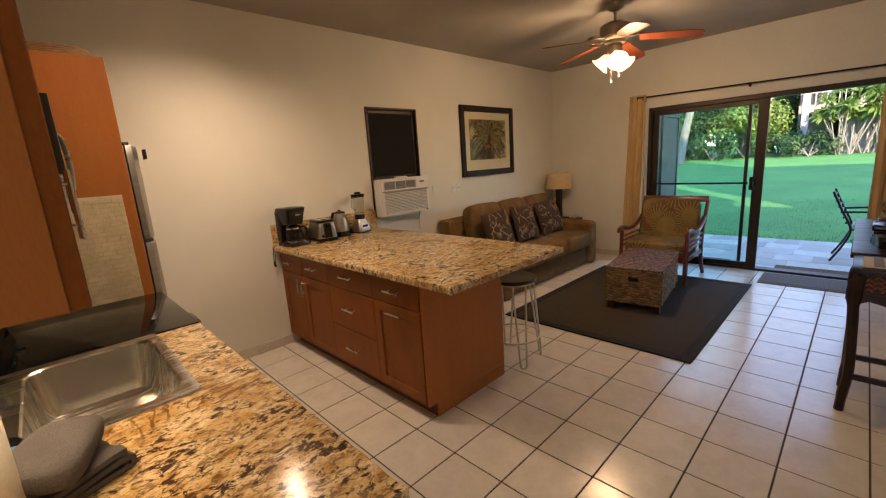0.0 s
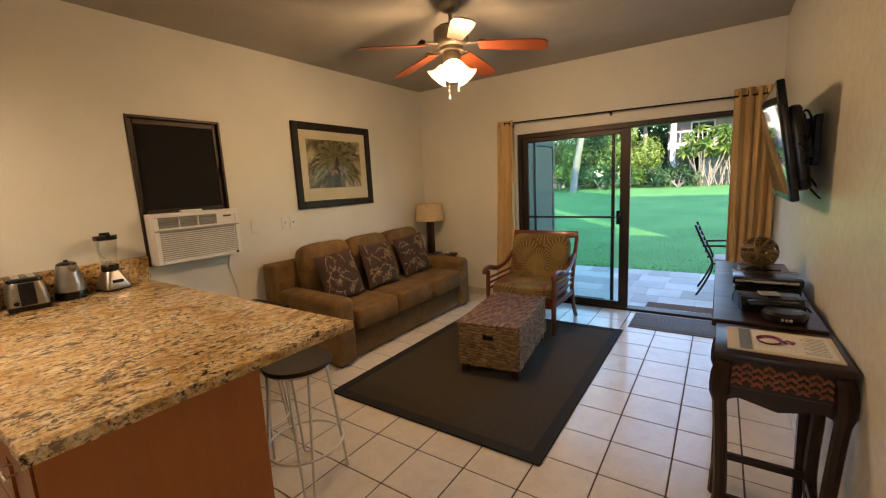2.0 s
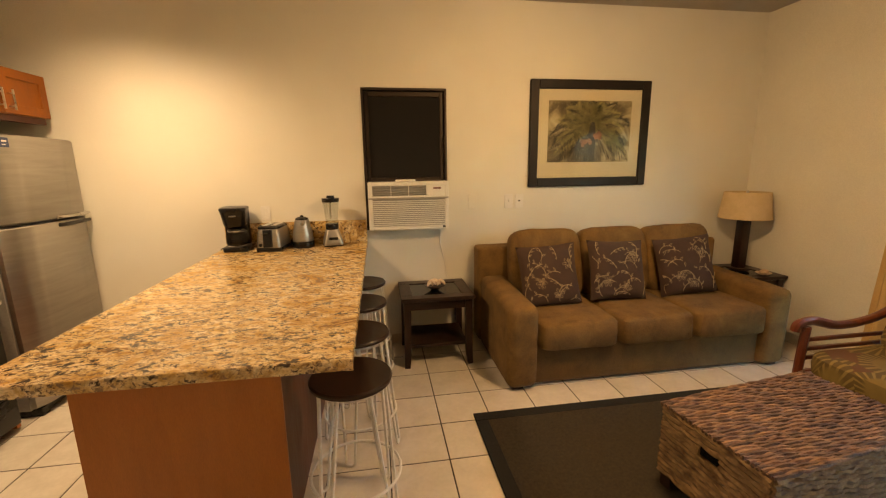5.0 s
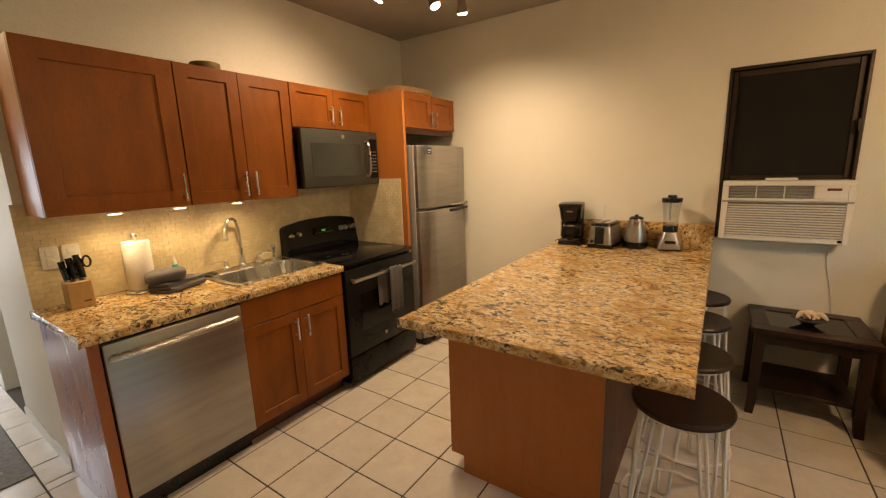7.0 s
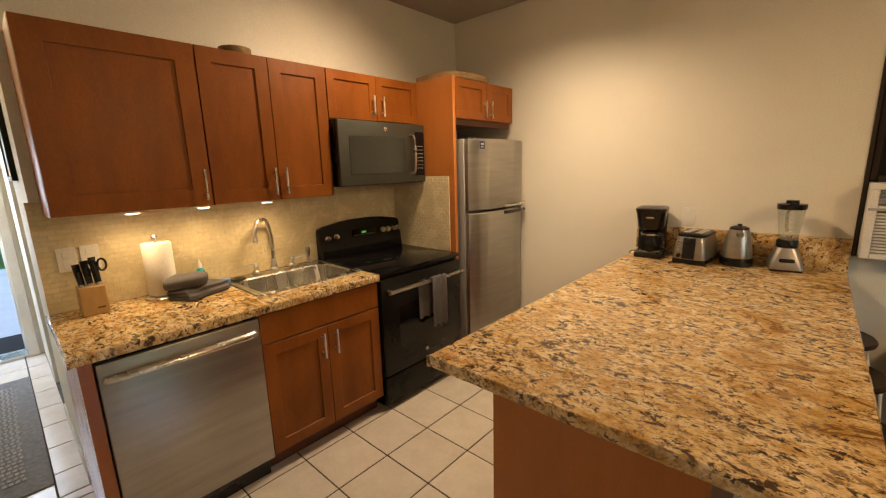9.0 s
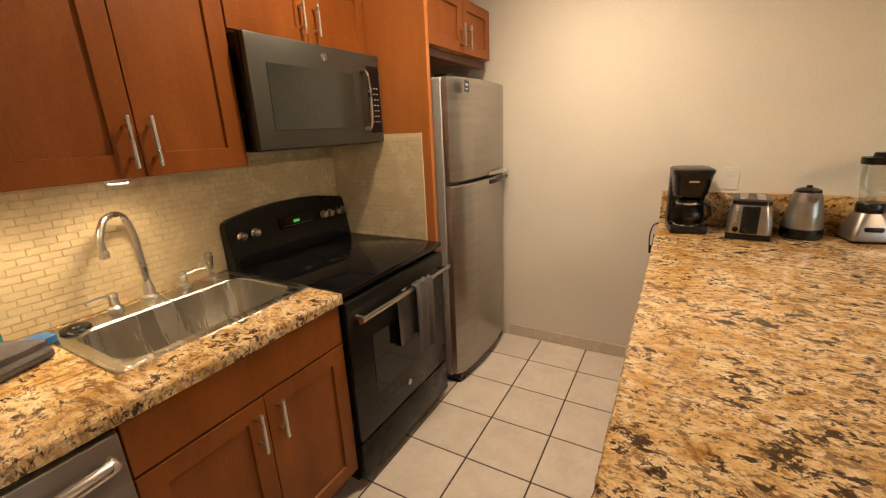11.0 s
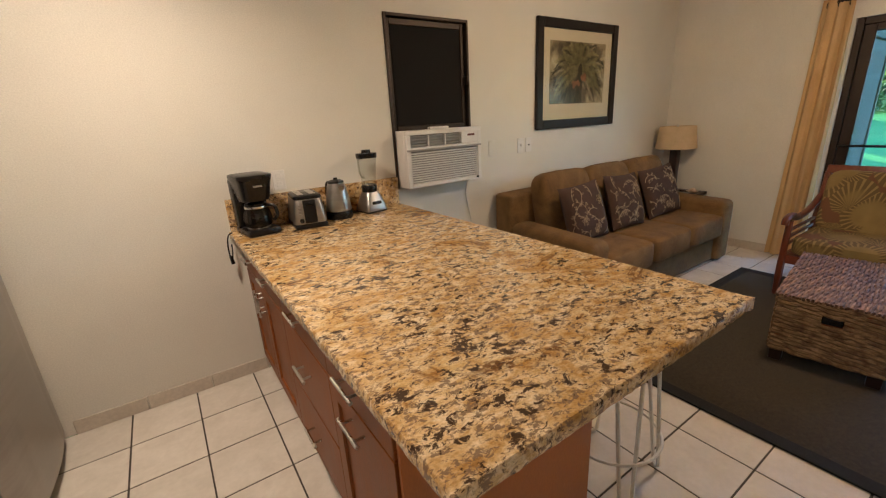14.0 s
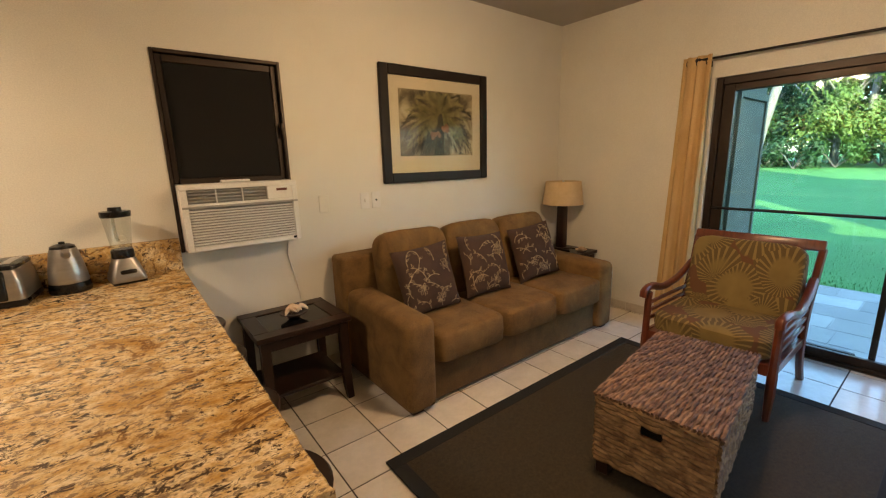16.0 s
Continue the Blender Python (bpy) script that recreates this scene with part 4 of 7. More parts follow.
def cloth(pts, y0, y1, wave, seed):
    bm = bmesh.new()
    rows = []
    for k in range(13):
        y = y0 + (y1 - y0) * k / 12
        rows.append([(p[0] + wave * (0.3 - p[2]) * math.sin(k * 1.25 + seed), y, p[2] + (0.008 * math.sin(k * 1.7 + seed) if j in (0, len(pts) - 1) else 0)) for j, p in enumerate(pts)])
    a = [[bm.verts.new((x, y, z)) for x, y, z in r] for r in rows]
    b = [[bm.verts.new((x + 0.004, y, z + 0.003)) for x, y, z in r] for r in rows]
    n, m = len(rows), len(pts)
    for i in range(n - 1):
        for j in range(m - 1):
            bm.faces.new((a[i][j], a[i + 1][j], a[i + 1][j + 1], a[i][j + 1]))
            bm.faces.new((b[i][j], b[i][j + 1], b[i + 1][j + 1], b[i + 1][j]))
    for j in range(m - 1):
        bm.faces.new((a[0][j], a[0][j + 1], b[0][j + 1], b[0][j]))
        bm.faces.new((a[-1][j], b[-1][j], b[-1][j + 1], a[-1][j + 1]))
    for i in range(n - 1):
        bm.faces.new((a[i][0], b[i][0], b[i + 1][0], a[i + 1][0]))
        bm.faces.new((a[i][-1], a[i + 1][-1], b[i + 1][-1], b[i][-1]))
    return bm
part("front_fold", cloth([(0.0, 0, 0.020), (0.016, 0, 0.018), (0.024, 0, 0.0), (0.024, 0, -0.12), (0.022, 0, -0.32)], -0.02, 0.12, 0.018, 0.4), M_TOWEL, tw)
part("back_fold", cloth([(0.0, 0, 0.020), (-0.014, 0, 0.016), (-0.022, 0, 0.0), (-0.022, 0, -0.12), (-0.022, 0, -0.25)], -0.11, 0.10, 0.015, 1.3), M_TOWEL, tw)

# refrigerator
fr = thing("refrigerator", (0.65, 3.03, 0), "stainless steel top-freezer refrigerator", "refrigerator")
part("body", box(-0.62, 0.0, -0.365, 0.365, 0.05, 1.735, bevel=0.006), M_GREYP, fr, "grey painted cabinet sides")
def bowed(y0, y1, z0, z1, bow):
    bm = bmesh.new()
    n = 14
    rings = []
    for z, ins in ((z0, 0.006), (z0 + 0.008, 0), (z1 - 0.008, 0), (z1, 0.006)):
        ring = [bm.verts.new((0.008, y0 + ins, z)), ]
        for i in range(n + 1):
            t = i / n
            y = y0 + ins + (y1 - y0 - 2 * ins) * t
            ring.append(bm.verts.new((0.055 + bow * (1 - (2 * t - 1) ** 2) - ins - (0.02 if i in (0, n) else 0), y, z)))
        ring.append(bm.verts.new((0.008, y1 - ins, z)))
        rings.append(ring)
    ring_strip(bm, rings)
    return bm
fd = part("freezer_door", bowed(-0.365, 0.365, 1.215, 1.735, 0.035), M_STEEL, fr)
ld = part("lower_door", bowed(-0.365, 0.365, 0.065, 1.195, 0.035), M_STEEL, fr)
for ob, z in ((fd, 1.222), (ld, 1.172)):
    part("handle", tube(bmesh.new(), bend([(0.082, 0.02, z + 0.0), (0.099, 0.08, z), (0.096, 0.22, z), (0.075, 0.34, z)], 6), 0.013, 10, 1.0), M_NICKEL if ob is fd else M_BLACK, ob)
part("hinge_cover", box(-0.05, 0.03, -0.35, -0.27, 1.736, 1.752, bevel=0.004), M_BLACK, fr)
part("sticker", boxes((0.066, 0.0665, -0.32, -0.25, 1.66, 1.715)), M_NAVY, fd, "small navy energy sticker", at=pose(0.0015, -0.005, 0, 0, 0, 7), smooth=False)
part("sticker_mark", boxes((0.0666, 0.0669, -0.305, -0.265, 1.69, 1.70), (0.0666, 0.0669, -0.305, -0.275, 1.672, 1.678)), M_WHITE, fd, at=pose(0.0015, -0.005, 0, 0, 0, 7), smooth=False)
part("foot", boxes((-0.55, 0.04, -0.34, -0.28, 0, 0.052), (-0.55, 0.04, 0.28, 0.34, 0, 0.052), (0.0, 0.03, -0.28, 0.28, 0.012, 0.05)), M_BLACK, fr)

# things on the cabinets and counters
bk = thing("wicker_tray", (0.40, 2.85, 2.152), "pale wicker tray lying on the cabinet", "tray")
part("base", box(-0.17, 0.17, -0.22, 0.22, 0, 0.012, bevel=0.003), M_BASKET, bk)
bm = bmesh.new()
for k in range(4):
    tube(bm, bend([(-0.17, -0.22, 0.014 + k * 0.010), (0.17, -0.22, 0.014 + k * 0.010), (0.17, 0.22, 0.014 + k * 0.010), (-0.17, 0.22, 0.014 + k * 0.010), (-0.17, -0.22, 0.014 + k * 0.010)], 10), 0.006, 6)
part("rim", bm, M_BASKET, bk)
solid("decorative_bowl", turned([(0.0, 0.006), (0.055, 0.006), (0.06, 0.0), (0.075, 0.008), (0.082, 0.03), (0.083, 0.052), (0.079, 0.055), (0.074, 0.03), (0.05, 0.014), (0.0, 0.012)], n=28), M_VINE, "dark bronze bowl on the cabinet top", "bowl", at=(0.12, 1.35, 2.152))

kb = thing("knife_block", (0.115, 0.565, 0.918), "pale wood knife block full of black knives", "knife block")
part("block", box(-0.045, 0.045, -0.05, 0.05, 0, 0.135, bevel=0.004), M_BLOCK, kb)
for i in range(3):
    for j in range(2):
        q = Vector((-0.018 + 0.034 * j, -0.03 + 0.03 * i, 0.135))
        kn = part("knife", tube(bmesh.new(), [q, q + Vector((-0.012, -0.006, 0.10 - 0.03 * j + 0.012 * i))], [0.009, 0.012], 8, 1.5), M_BLACK, kb, "black knife handle")
        part("bolster", tube(bmesh.new(), [q - Vector((0, 0, 0.002)), q + Vector((-0.001, 0, 0.012))], 0.0105, 8, 1.3), M_NICKEL, kn)
part("scissors", bars(*[[Vector((-0.05, 0.035 + s * 0.018 + 0.016 * math.cos(a * 0.55), 0.255 + 0.028 * math.sin(a * 0.55))) for a in range(13)] for s in (-1, 1)], r=0.005, n=6), M_BLACK, kb, "black scissor handles", at=(0.06, 0.0, -0.03))
part("mark", boxes((0.0452, 0.0456, 0.005, 0.035, 0.03, 0.037)), M_CHERRYD, kb, smooth=False)
pt = thing("paper_towel_holder", (0.085, 0.85, 0.918), "white paper towel roll on a steel stand", "paper towel")
part("base", turned([(0.078, 0), (0.08, 0.006), (0.07, 0.014), (0.012, 0.018)], n=28), M_NICKEL, pt)
part("roll", turned([(0.02, 0.02), (0.063, 0.02), (0.066, 0.024), (0.066, 0.284), (0.063, 0.288), (0.02, 0.288)], n=28), M_PAPER, pt)
part("post", turned([(0.006, 0.016), (0.006, 0.305), (0.016, 0.308), (0.018, 0.32), (0.012, 0.33), (0.0, 0.332)], n=16), M_NICKEL, pt)
ft = thing("folded_cloth", (0.20, 0.975, 0.918), "two folded dark grey dish cloths on a drying pad", "cloth")


def folded(hx, hy, layers, th, seed):
    """A cloth folded back and forth on itself."""
    line = []
    for k in range(layers):
        z, sg = th * (k + 0.5), 1 if k % 2 == 0 else -1
        line += [(-sg * hx * 0.9, z), (0, z + 0.002), (sg * hx * 0.9, z)]
        if k < layers - 1:
            line.append((sg * hx, z + th * 0.5))
    pts = bend([(x, 0, z) for x, z in line], 4)
    bm = bmesh.new()
    rings = []
    for j in range(15):
        t = -1 + 2 * j / 14
        e = 0.30 + 0.17 * math.sqrt(max(0.0, 1 - t ** 6))
        up, low = [], []
        for i, p in enumerate(pts):
            d = (pts[min(i + 1, len(pts) - 1)] - pts[max(i - 1, 0)]).normalized()
            n = Vector((-d.z, 0, d.x)) * th * e
            w = noise.noise(Vector((p.x * 9, t * 2.2, seed)))
            q = Vector((p.x * (1 + 0.07 * w), hy * t + 0.008 * w, p.z * (0.92 + 0.22 * w)))
            up.append(q + n)
            low.append(q - n)
        ring = up + low[::-1]
        for q in ring:
            q.z = max(q.z, 0.001)
        rings.append([bm.verts.new(q) for q in ring])
    ring_strip(bm, rings)
    return bm


part("lower_cloth", folded(0.072, 0.120, 3, 0.019, 2), M_TOWEL, ft, at=pose(0, 0.01, 0, 0, 0, 20))
bm = bmesh.new()
puff(bm, (0, 0, 0.034), (0.066, 0.098, 0.028), 0.48, 18, 12, 0.22, 7)
part("upper_cloth", bm, M_TOWEL, ft, at=pose(-0.005, -0.040, 0.052, 3, 4, -24))
so = thing("soap_bottle", (0.045, 1.045, 0.918), "clear bottle of teal dish soap", "bottle")
part("bottle", turned([(0.024, 0), (0.028, 0.01), (0.028, 0.07), (0.02, 0.095), (0.010, 0.11)], n=20), M_TEAL, so)
part("cap", turned([(0.011, 0.108), (0.012, 0.13), (0.006, 0.14), (0.004, 0.155)], n=14), M_WHITE, so)
bm = bmesh.new()
puff(bm, (0, 0, 0.018), (0.035, 0.055, 0.017), 0.5, 12, 8, 0.1, 3)
solid("sponge", bm, M_BLUE, "blue sponge beside the sink", "sponge", at=(0.115, 1.115, 0.918), turn=20)

# peninsula appliances
cm = thing("coffee_maker", (1.775, 3.262, 0.918), "black drip coffee maker with glass carafe", "coffee maker", turn=8)
part("base", box(-0.085, 0.085, -0.12, 0.10, 0, 0.035, bevel=0.010, seg=2), M_BLACK, cm)
part("tower", box(-0.085, 0.085, 0.03, 0.10, 0.035, 0.30, bevel=0.010, seg=2), M_BLACK, cm)
bm = bmesh.new()
ring_strip(bm, [[bm.verts.new(p) for p in rrect(h, d, r, z, cy=-0.015)] for h, d, r, z in ((0.070, 0.080, 0.05, 0.185), (0.076, 0.086, 0.05, 0.20), (0.086, 0.105, 0.045, 0.29), (0.092, 0.112, 0.045, 0.312), (0.090, 0.110, 0.045, 0.322), (0.082, 0.10, 0.04, 0.326))])
part("brew_head", bm, M_BLACK, cm)
part("badge", box(-0.022, 0.022, -0.1235, -0.112, 0.262, 0.270), M_NICKEL, cm)
ca = part("carafe", turned([(0.056, 0.040), (0.070, 0.05), (0.076, 0.085), (0.068, 0.125), (0.054, 0.15)], (0, -0.03, 0), 28), M_CARAFE, cm, "clear glass carafe with coffee rings")
part("carafe_lid", turned([(0.055, 0.15), (0.056, 0.168), (0.03, 0.175), (0.0, 0.176)], (0, -0.03, 0), 24), M_BLACK, ca)
part("carafe_handle", tube(bmesh.new(), bend([(0.045, -0.06, 0.155), (0.075, -0.09, 0.15), (0.085, -0.10, 0.10), (0.066, -0.085, 0.07)], 6), 0.009, 8), M_BLACK, ca)
part("band", turned([(0.058, 0.143), (0.0595, 0.149), (0.058, 0.154)], (0, -0.03, 0), 24, cap=False), M_NICKEL, ca)
part("hot_plate", turned([(0.062, 0.0352), (0.060, 0.0385)], (0, -0.03, 0), 24), M_NICKEL, cm)
to = thing("toaster", (2.045, 3.232, 0.918), "black and chrome two-slice toaster", "toaster", turn=-6)
bm = bmesh.new()
ring_strip(bm, [[bm.verts.new(p) for p in rrect(h, d, 0.030, z)] for h, d, z in ((0.088, 0.130, 0.030), (0.090, 0.132, 0.040), (0.084, 0.126, 0.110), (0.075, 0.118, 0.160), (0.072, 0.115, 0.166))])
part("shell", bm, M_STEEL, to, "brushed chrome shell")
bm = bmesh.new()
ring_strip(bm, [[bm.verts.new(p) for p in rrect(h, d, 0.030, z)] for h, d, z in ((0.074, 0.117, 0.1665), (0.077, 0.120, 0.170), (0.074, 0.117, 0.184), (0.066, 0.108, 0.189))])
part("top_rim", bm, M_BLACK, to)
part("front_panel", box(-0.034, 0.034, -0.008, 0.006, -0.062, 0.066, bevel=0.004), M_BLACK, to, "black lever panel", at=pose(0, -0.1275, 0.096, -6, 0, 0))
part("lever", box(-0.020, 0.020, -0.165, -0.130, 0.134, 0.147, bevel=0.005, seg=2), M_BLACK, to)
part("dial", turned([(0.012, 0), (0.012, 0.010), (0.0, 0.011)], (-0.052, -0.142, 0.052), 16, 'y'), M_BLACK, to)
part("button", boxes(*[(-0.062, -0.046, -0.134, -0.126, 0.080 + 0.018 * k, 0.089 + 0.018 * k) for k in range(4)], bevel=0.002), M_GREYP, to)
part("slot", boxes((-0.050, -0.016, -0.085, 0.085, 0.186, 0.1915), (0.016, 0.050, -0.085, 0.085, 0.186, 0.1915), bevel=0.001), M_NICKEL, to, "steel lined bread slots")
part("foot", boxes((-0.090, 0.090, -0.130, 0.130, 0.0, 0.031), bevel=0.010, seg=2), M_BLACK, to)
kt = thing("electric_kettle", (2.255, 3.262, 0.918), "brushed steel electric kettle with black lid", "kettle", turn=-78)
part("power_base", turned([(0.080, 0), (0.083, 0.008), (0.080, 0.046), (0.04, 0.048)], n=28), M_BLACK, kt)
part("jug", turned([(0.076, 0.048), (0.078, 0.054), (0.070, 0.12), (0.056, 0.195), (0.050, 0.215)], n=32), M_STEEL, kt)
part("lid", turned([(0.050, 0.214), (0.047, 0.226), (0.030, 0.234), (0.012, 0.236), (0.012, 0.246), (0.0, 0.248)], n=28), M_BLACK, kt)
part("handle", tube(bmesh.new(), bend([(-0.045, 0, 0.212), (-0.095, 0, 0.20), (-0.105, 0, 0.12), (-0.076, 0, 0.05)], 8), 0.011, 10, 1.4), M_BLACK, kt)
part("spout", tube(bmesh.new(), [(0.045, 0, 0.185), (0.066, 0, 0.207)], [0.022, 0.014], 10), M_STEEL, kt)
bl = thing("blender", (2.478, 3.272, 0.918), "chrome blender with clear jar and black lid", "blender", turn=10)
bm = bmesh.new()
rings = [[bm.verts.new(p) for p in rrect(h, h, r, z)] for h, r, z in ((0.074, 0.02, 0.012), (0.076, 0.02, 0.02), (0.072, 0.024, 0.045), (0.054, 0.03, 0.11), (0.048, 0.035, 0.13))]
ring_strip(bm, rings)
part("motor_base", bm, M_STEEL, bl, "chrome motor base")
part("foot", box(-0.072, 0.072, -0.072, 0.072, 0, 0.014, bevel=0.004), M_BLACK, bl)
part("switch", box(-0.036, 0.036, -0.072, -0.055, 0.050, 0.074, bevel=0.008, seg=2), M_BLACK, bl, "black switch panel")
part("collar", turned([(0.048, 0.13), (0.050, 0.14), (0.050, 0.168), (0.046, 0.175)], n=24), M_BLACK, bl)
jar = part("jar", turned([(0.044, 0.175), (0.046, 0.20), (0.060, 0.33), (0.062, 0.345)], n=28, cap=False), M_JAR, bl, "clear glass jar")
jar.visible_shadow = False
part("jar_lid", turned([(0.064, 0.343), (0.066, 0.35), (0.066, 0.372), (0.03, 0.375), (0.028, 0.392), (0.0, 0.394)], n=28), M_BLACK, bl)
part("measure_marks", boxes(*[(-0.008, 0.008, -0.056 - 0.0022 * i, -0.053 - 0.0022 * i, 0.225 + 0.025 * i, 0.227 + 0.025 * i) for i in range(4)]), M_WHITE, jar, smooth=False)
part("jar_handle", tube(bmesh.new(), bend([(0, 0.058, 0.335), (0, 0.095, 0.325), (0, 0.095, 0.24), (0, 0.05, 0.215)], 6), 0.008, 8), M_JAR, bl)
o = thing("outlet", (1.96, YN - 0.001, 1.175), "white wall outlet plate above the counter", "outlet")
part("plate", box(-0.036, 0.036, -0.006, 0, -0.058, 0.058, bevel=0.002), M_WHITE, o)
part("socket", boxes((-0.016, 0.016, -0.009, -0.006, 0.008, 0.04), (-0.016, 0.016, -0.009, -0.006, -0.04, -0.008), bevel=0.002), M_WHITE, o)
pc = thing("power_cord", (1.63, 3.33, 0.70), "black power cord with plug hanging off the counter", "cord")
part("cable", tube(bmesh.new(), bend([(0.02, 0.02, 0.221), (-0.005, 0.0, 0.21), (-0.018, -0.01, 0.15), (-0.012, 0.01, 0.06), (0.0, 0.01, 0.10), (0.004, 0.0, 0.16)], 6), 0.004, 6), M_BLACK, pc)
part("plug", tube(bmesh.new(), [(-0.013, 0.01, 0.09), (-0.006, 0.01, 0.045)], [0.008, 0.011], 8), M_BLACK, pc)

# track light
tl = thing("track_light", (1.1, 2.35, ZC), "small brushed ceiling light with three lit spots", "ceiling light")
part("canopy", turned([(0.06, -0.03), (0.065, -0.02), (0.065, -0.001)], n=24), M_PEWTER, tl)
part("bar", tube(bmesh.new(), [(-0.18, -0.36, -0.06), (0.0, 0, -0.05), (0.15, 0.22, -0.06)], 0.010, 8), M_PEWTER, tl)
for at, tgt, _w in TRACK:
    q = Vector(at) - Vector((1.1, 2.35, ZC))
    dd = (Vector(tgt) - Vector(at)).normalized()
    hd = part("spot_head", tube(bmesh.new(), [q - dd * 0.02, q + dd * 0.06, q + dd * 0.10], [0.018, 0.032, 0.04], 14), M_PEWTER, tl)
    part("neck", tube(bmesh.new(), [q, (q.x, q.y, -0.06)], 0.006, 6), M_PEWTER, hd)
    part("bulb", tube(bmesh.new(), [q + dd * 0.1005, q + dd * 0.108], [0.033, 0.028], 14), M_PUCK, hd, "lit bulb")
part("stem", tube(bmesh.new(), [(0, 0, -0.03), (0, 0, -0.06)], 0.008, 8), M_PEWTER, tl)

# bar stools
def bar_stool(at, turn):
    s = thing("bar_stool", (at[0], at[1], 0), "white wire bar stool with round dark wood seat", "stool", "stools under the peninsula", turn=turn)
    part("seat", turned([(0.0, 0.632), (0.160, 0.632), (0.172, 0.637), (0.174, 0.650), (0.168, 0.658), (0.12, 0.655), (0.0, 0.652)], n=36), M_DARK, s, "round dark stained wooden seat")
    part("seat_ring", tube(bmesh.new(), [(0.145 * math.cos(a * math.pi / 12), 0.145 * math.sin(a * math.pi / 12), 0.622) for a in range(25)], 0.007, 6), M_WIRE, s)
    for k in range(4):
        a = radians(45 + 90 * k)
        u = Vector((math.cos(a), math.sin(a), 0))
        v = Vector((-u.y, u.x, 0))
        top1, top2 = u * 0.14 + v * 0.05 + Vector((0, 0, 0.622)), u * 0.14 - v * 0.05 + Vector((0, 0, 0.622))
        foot = u * 0.205
        part("leg", tube(bmesh.new(), [top1, foot + v * 0.022 + Vector((0, 0, 0.02)), foot + v * 0.008 + Vector((0, 0, 0.008)), foot - v * 0.008 + Vector((0, 0, 0.008)), foot - v * 0.022 + Vector((0, 0, 0.02)), top2], 0.0075, 7), M_WIRE, s)
    part("foot_ring", tube(bmesh.new(), [(0.195 * math.cos(a * math.pi / 14), 0.195 * math.sin(a * math.pi / 14), 0.20) for a in range(29)], 0.007, 6), M_WIRE, s)
    return s


for yy, tt in ((1.62, 8), (2.09, 30), (2.60, 12), (3.08, 40)):
    bar_stool((2.70, yy), tt)


# ---- living room ----
# air conditioner in the window
ac = thing("air_conditioner", (WX0 + 0.022, YN - 0.055, WZ0 + 0.002), "white window air conditioner with louvred front", "air conditioner")
AW, AH = 0.642, 0.392
part("chassis", box(0.0, AW, -0.055, 0.34, 0.008, AH, bevel=0.006), M_WHITE, ac)
part("grille_frame", boxes((0, AW, -0.085, -0.0555, AH - 0.03, AH), (0, 0.035, -0.085, -0.0555, 0.012, AH - 0.03), (AW - 0.03, AW, -0.085, -0.0555, 0.012, AH - 0.03), (0.035, AW - 0.03, -0.085, -0.0555, 0.012, 0.04), (0.035, AW - 0.03, -0.085, -0.0555, AH - 0.125, AH - 0.11), (0.46, AW - 0.03, -0.085, -0.0555, AH - 0.11, AH - 0.03), bevel=0.003), M_WHITE, ac)
# Grey backing sheet, its colour puts shade into the gaps between the louvres.
part("grille_back", box(0.03, AW - 0.025, -0.060, -0.0565, 0.03, AH - 0.03), M_GREYP, ac, "grey sheet giving the louvre gaps their recess shade")
me = mesh_of(box(0.036, AW - 0.031, -0.080, -0.062, -0.0045, 0.0045, bevel=0.002), "louvre", M_WHITE)
for k in range(13):
    part("louvre", me, M_WHITE, ac, at=(0, 0, 0.051 + k * 0.0158))
me = mesh_of(box(0.037, 0.459, -0.079, -0.062, -0.004, 0.004, bevel=0.002), "vane", M_GREYP)
for k in range(4):
    part("vane", me, M_GREYP, ac, at=(0, 0, AH - 0.097 + k * 0.019))
for k in (1, 2):
    part("divider", box(0.037 + 0.14 * k, 0.043 + 0.14 * k, -0.084, -0.062, AH - 0.108, AH - 0.032), M_WHITE, ac)
part("accent_strip", box(0.002, AW - 0.002, -0.088, -0.0845, AH - 0.135, AH - 0.122, bevel=0.001), M_GREYP, ac)
part("display", box(0.515, 0.58, -0.087, -0.0845, AH - 0.06, AH - 0.045, bevel=0.001), M_MAHOG, ac)
part("badge", box(AW - 0.05, AW - 0.03, -0.087, -0.0845, 0.022, 0.036), M_BLACK, ac)
part("remote", box(0.22, 0.38, -0.05, -0.01, AH, AH + 0.018, bevel=0.007, seg=2), M_WHITE, ac, "white remote lying on top")
part("filler", box(-0.0195, -0.001, 0.052, 0.12, 0.0, AH + 0.03), M_BLACK, ac)
cd = thing("power_cord", (3.36, YN, 0), "white power cord running down the wall", "cord")
part("cable", tube(bmesh.new(), bend([(0.0, -0.03, 1.03), (-0.01, -0.008, 0.9), (0.03, -0.008, 0.7), (0.05, -0.008, 0.5), (0.02, -0.008, 0.36)], 6), 0.004, 6), M_WHITE, cd)
part("plug", box(0.0, 0.04, -0.03, -0.006, 0.32, 0.37, bevel=0.005), M_WHITE, cd)
part("outlet_plate", box(-0.016, 0.056, -0.006, -0.001, 0.285, 0.40, bevel=0.002), M_WHITE, cd)
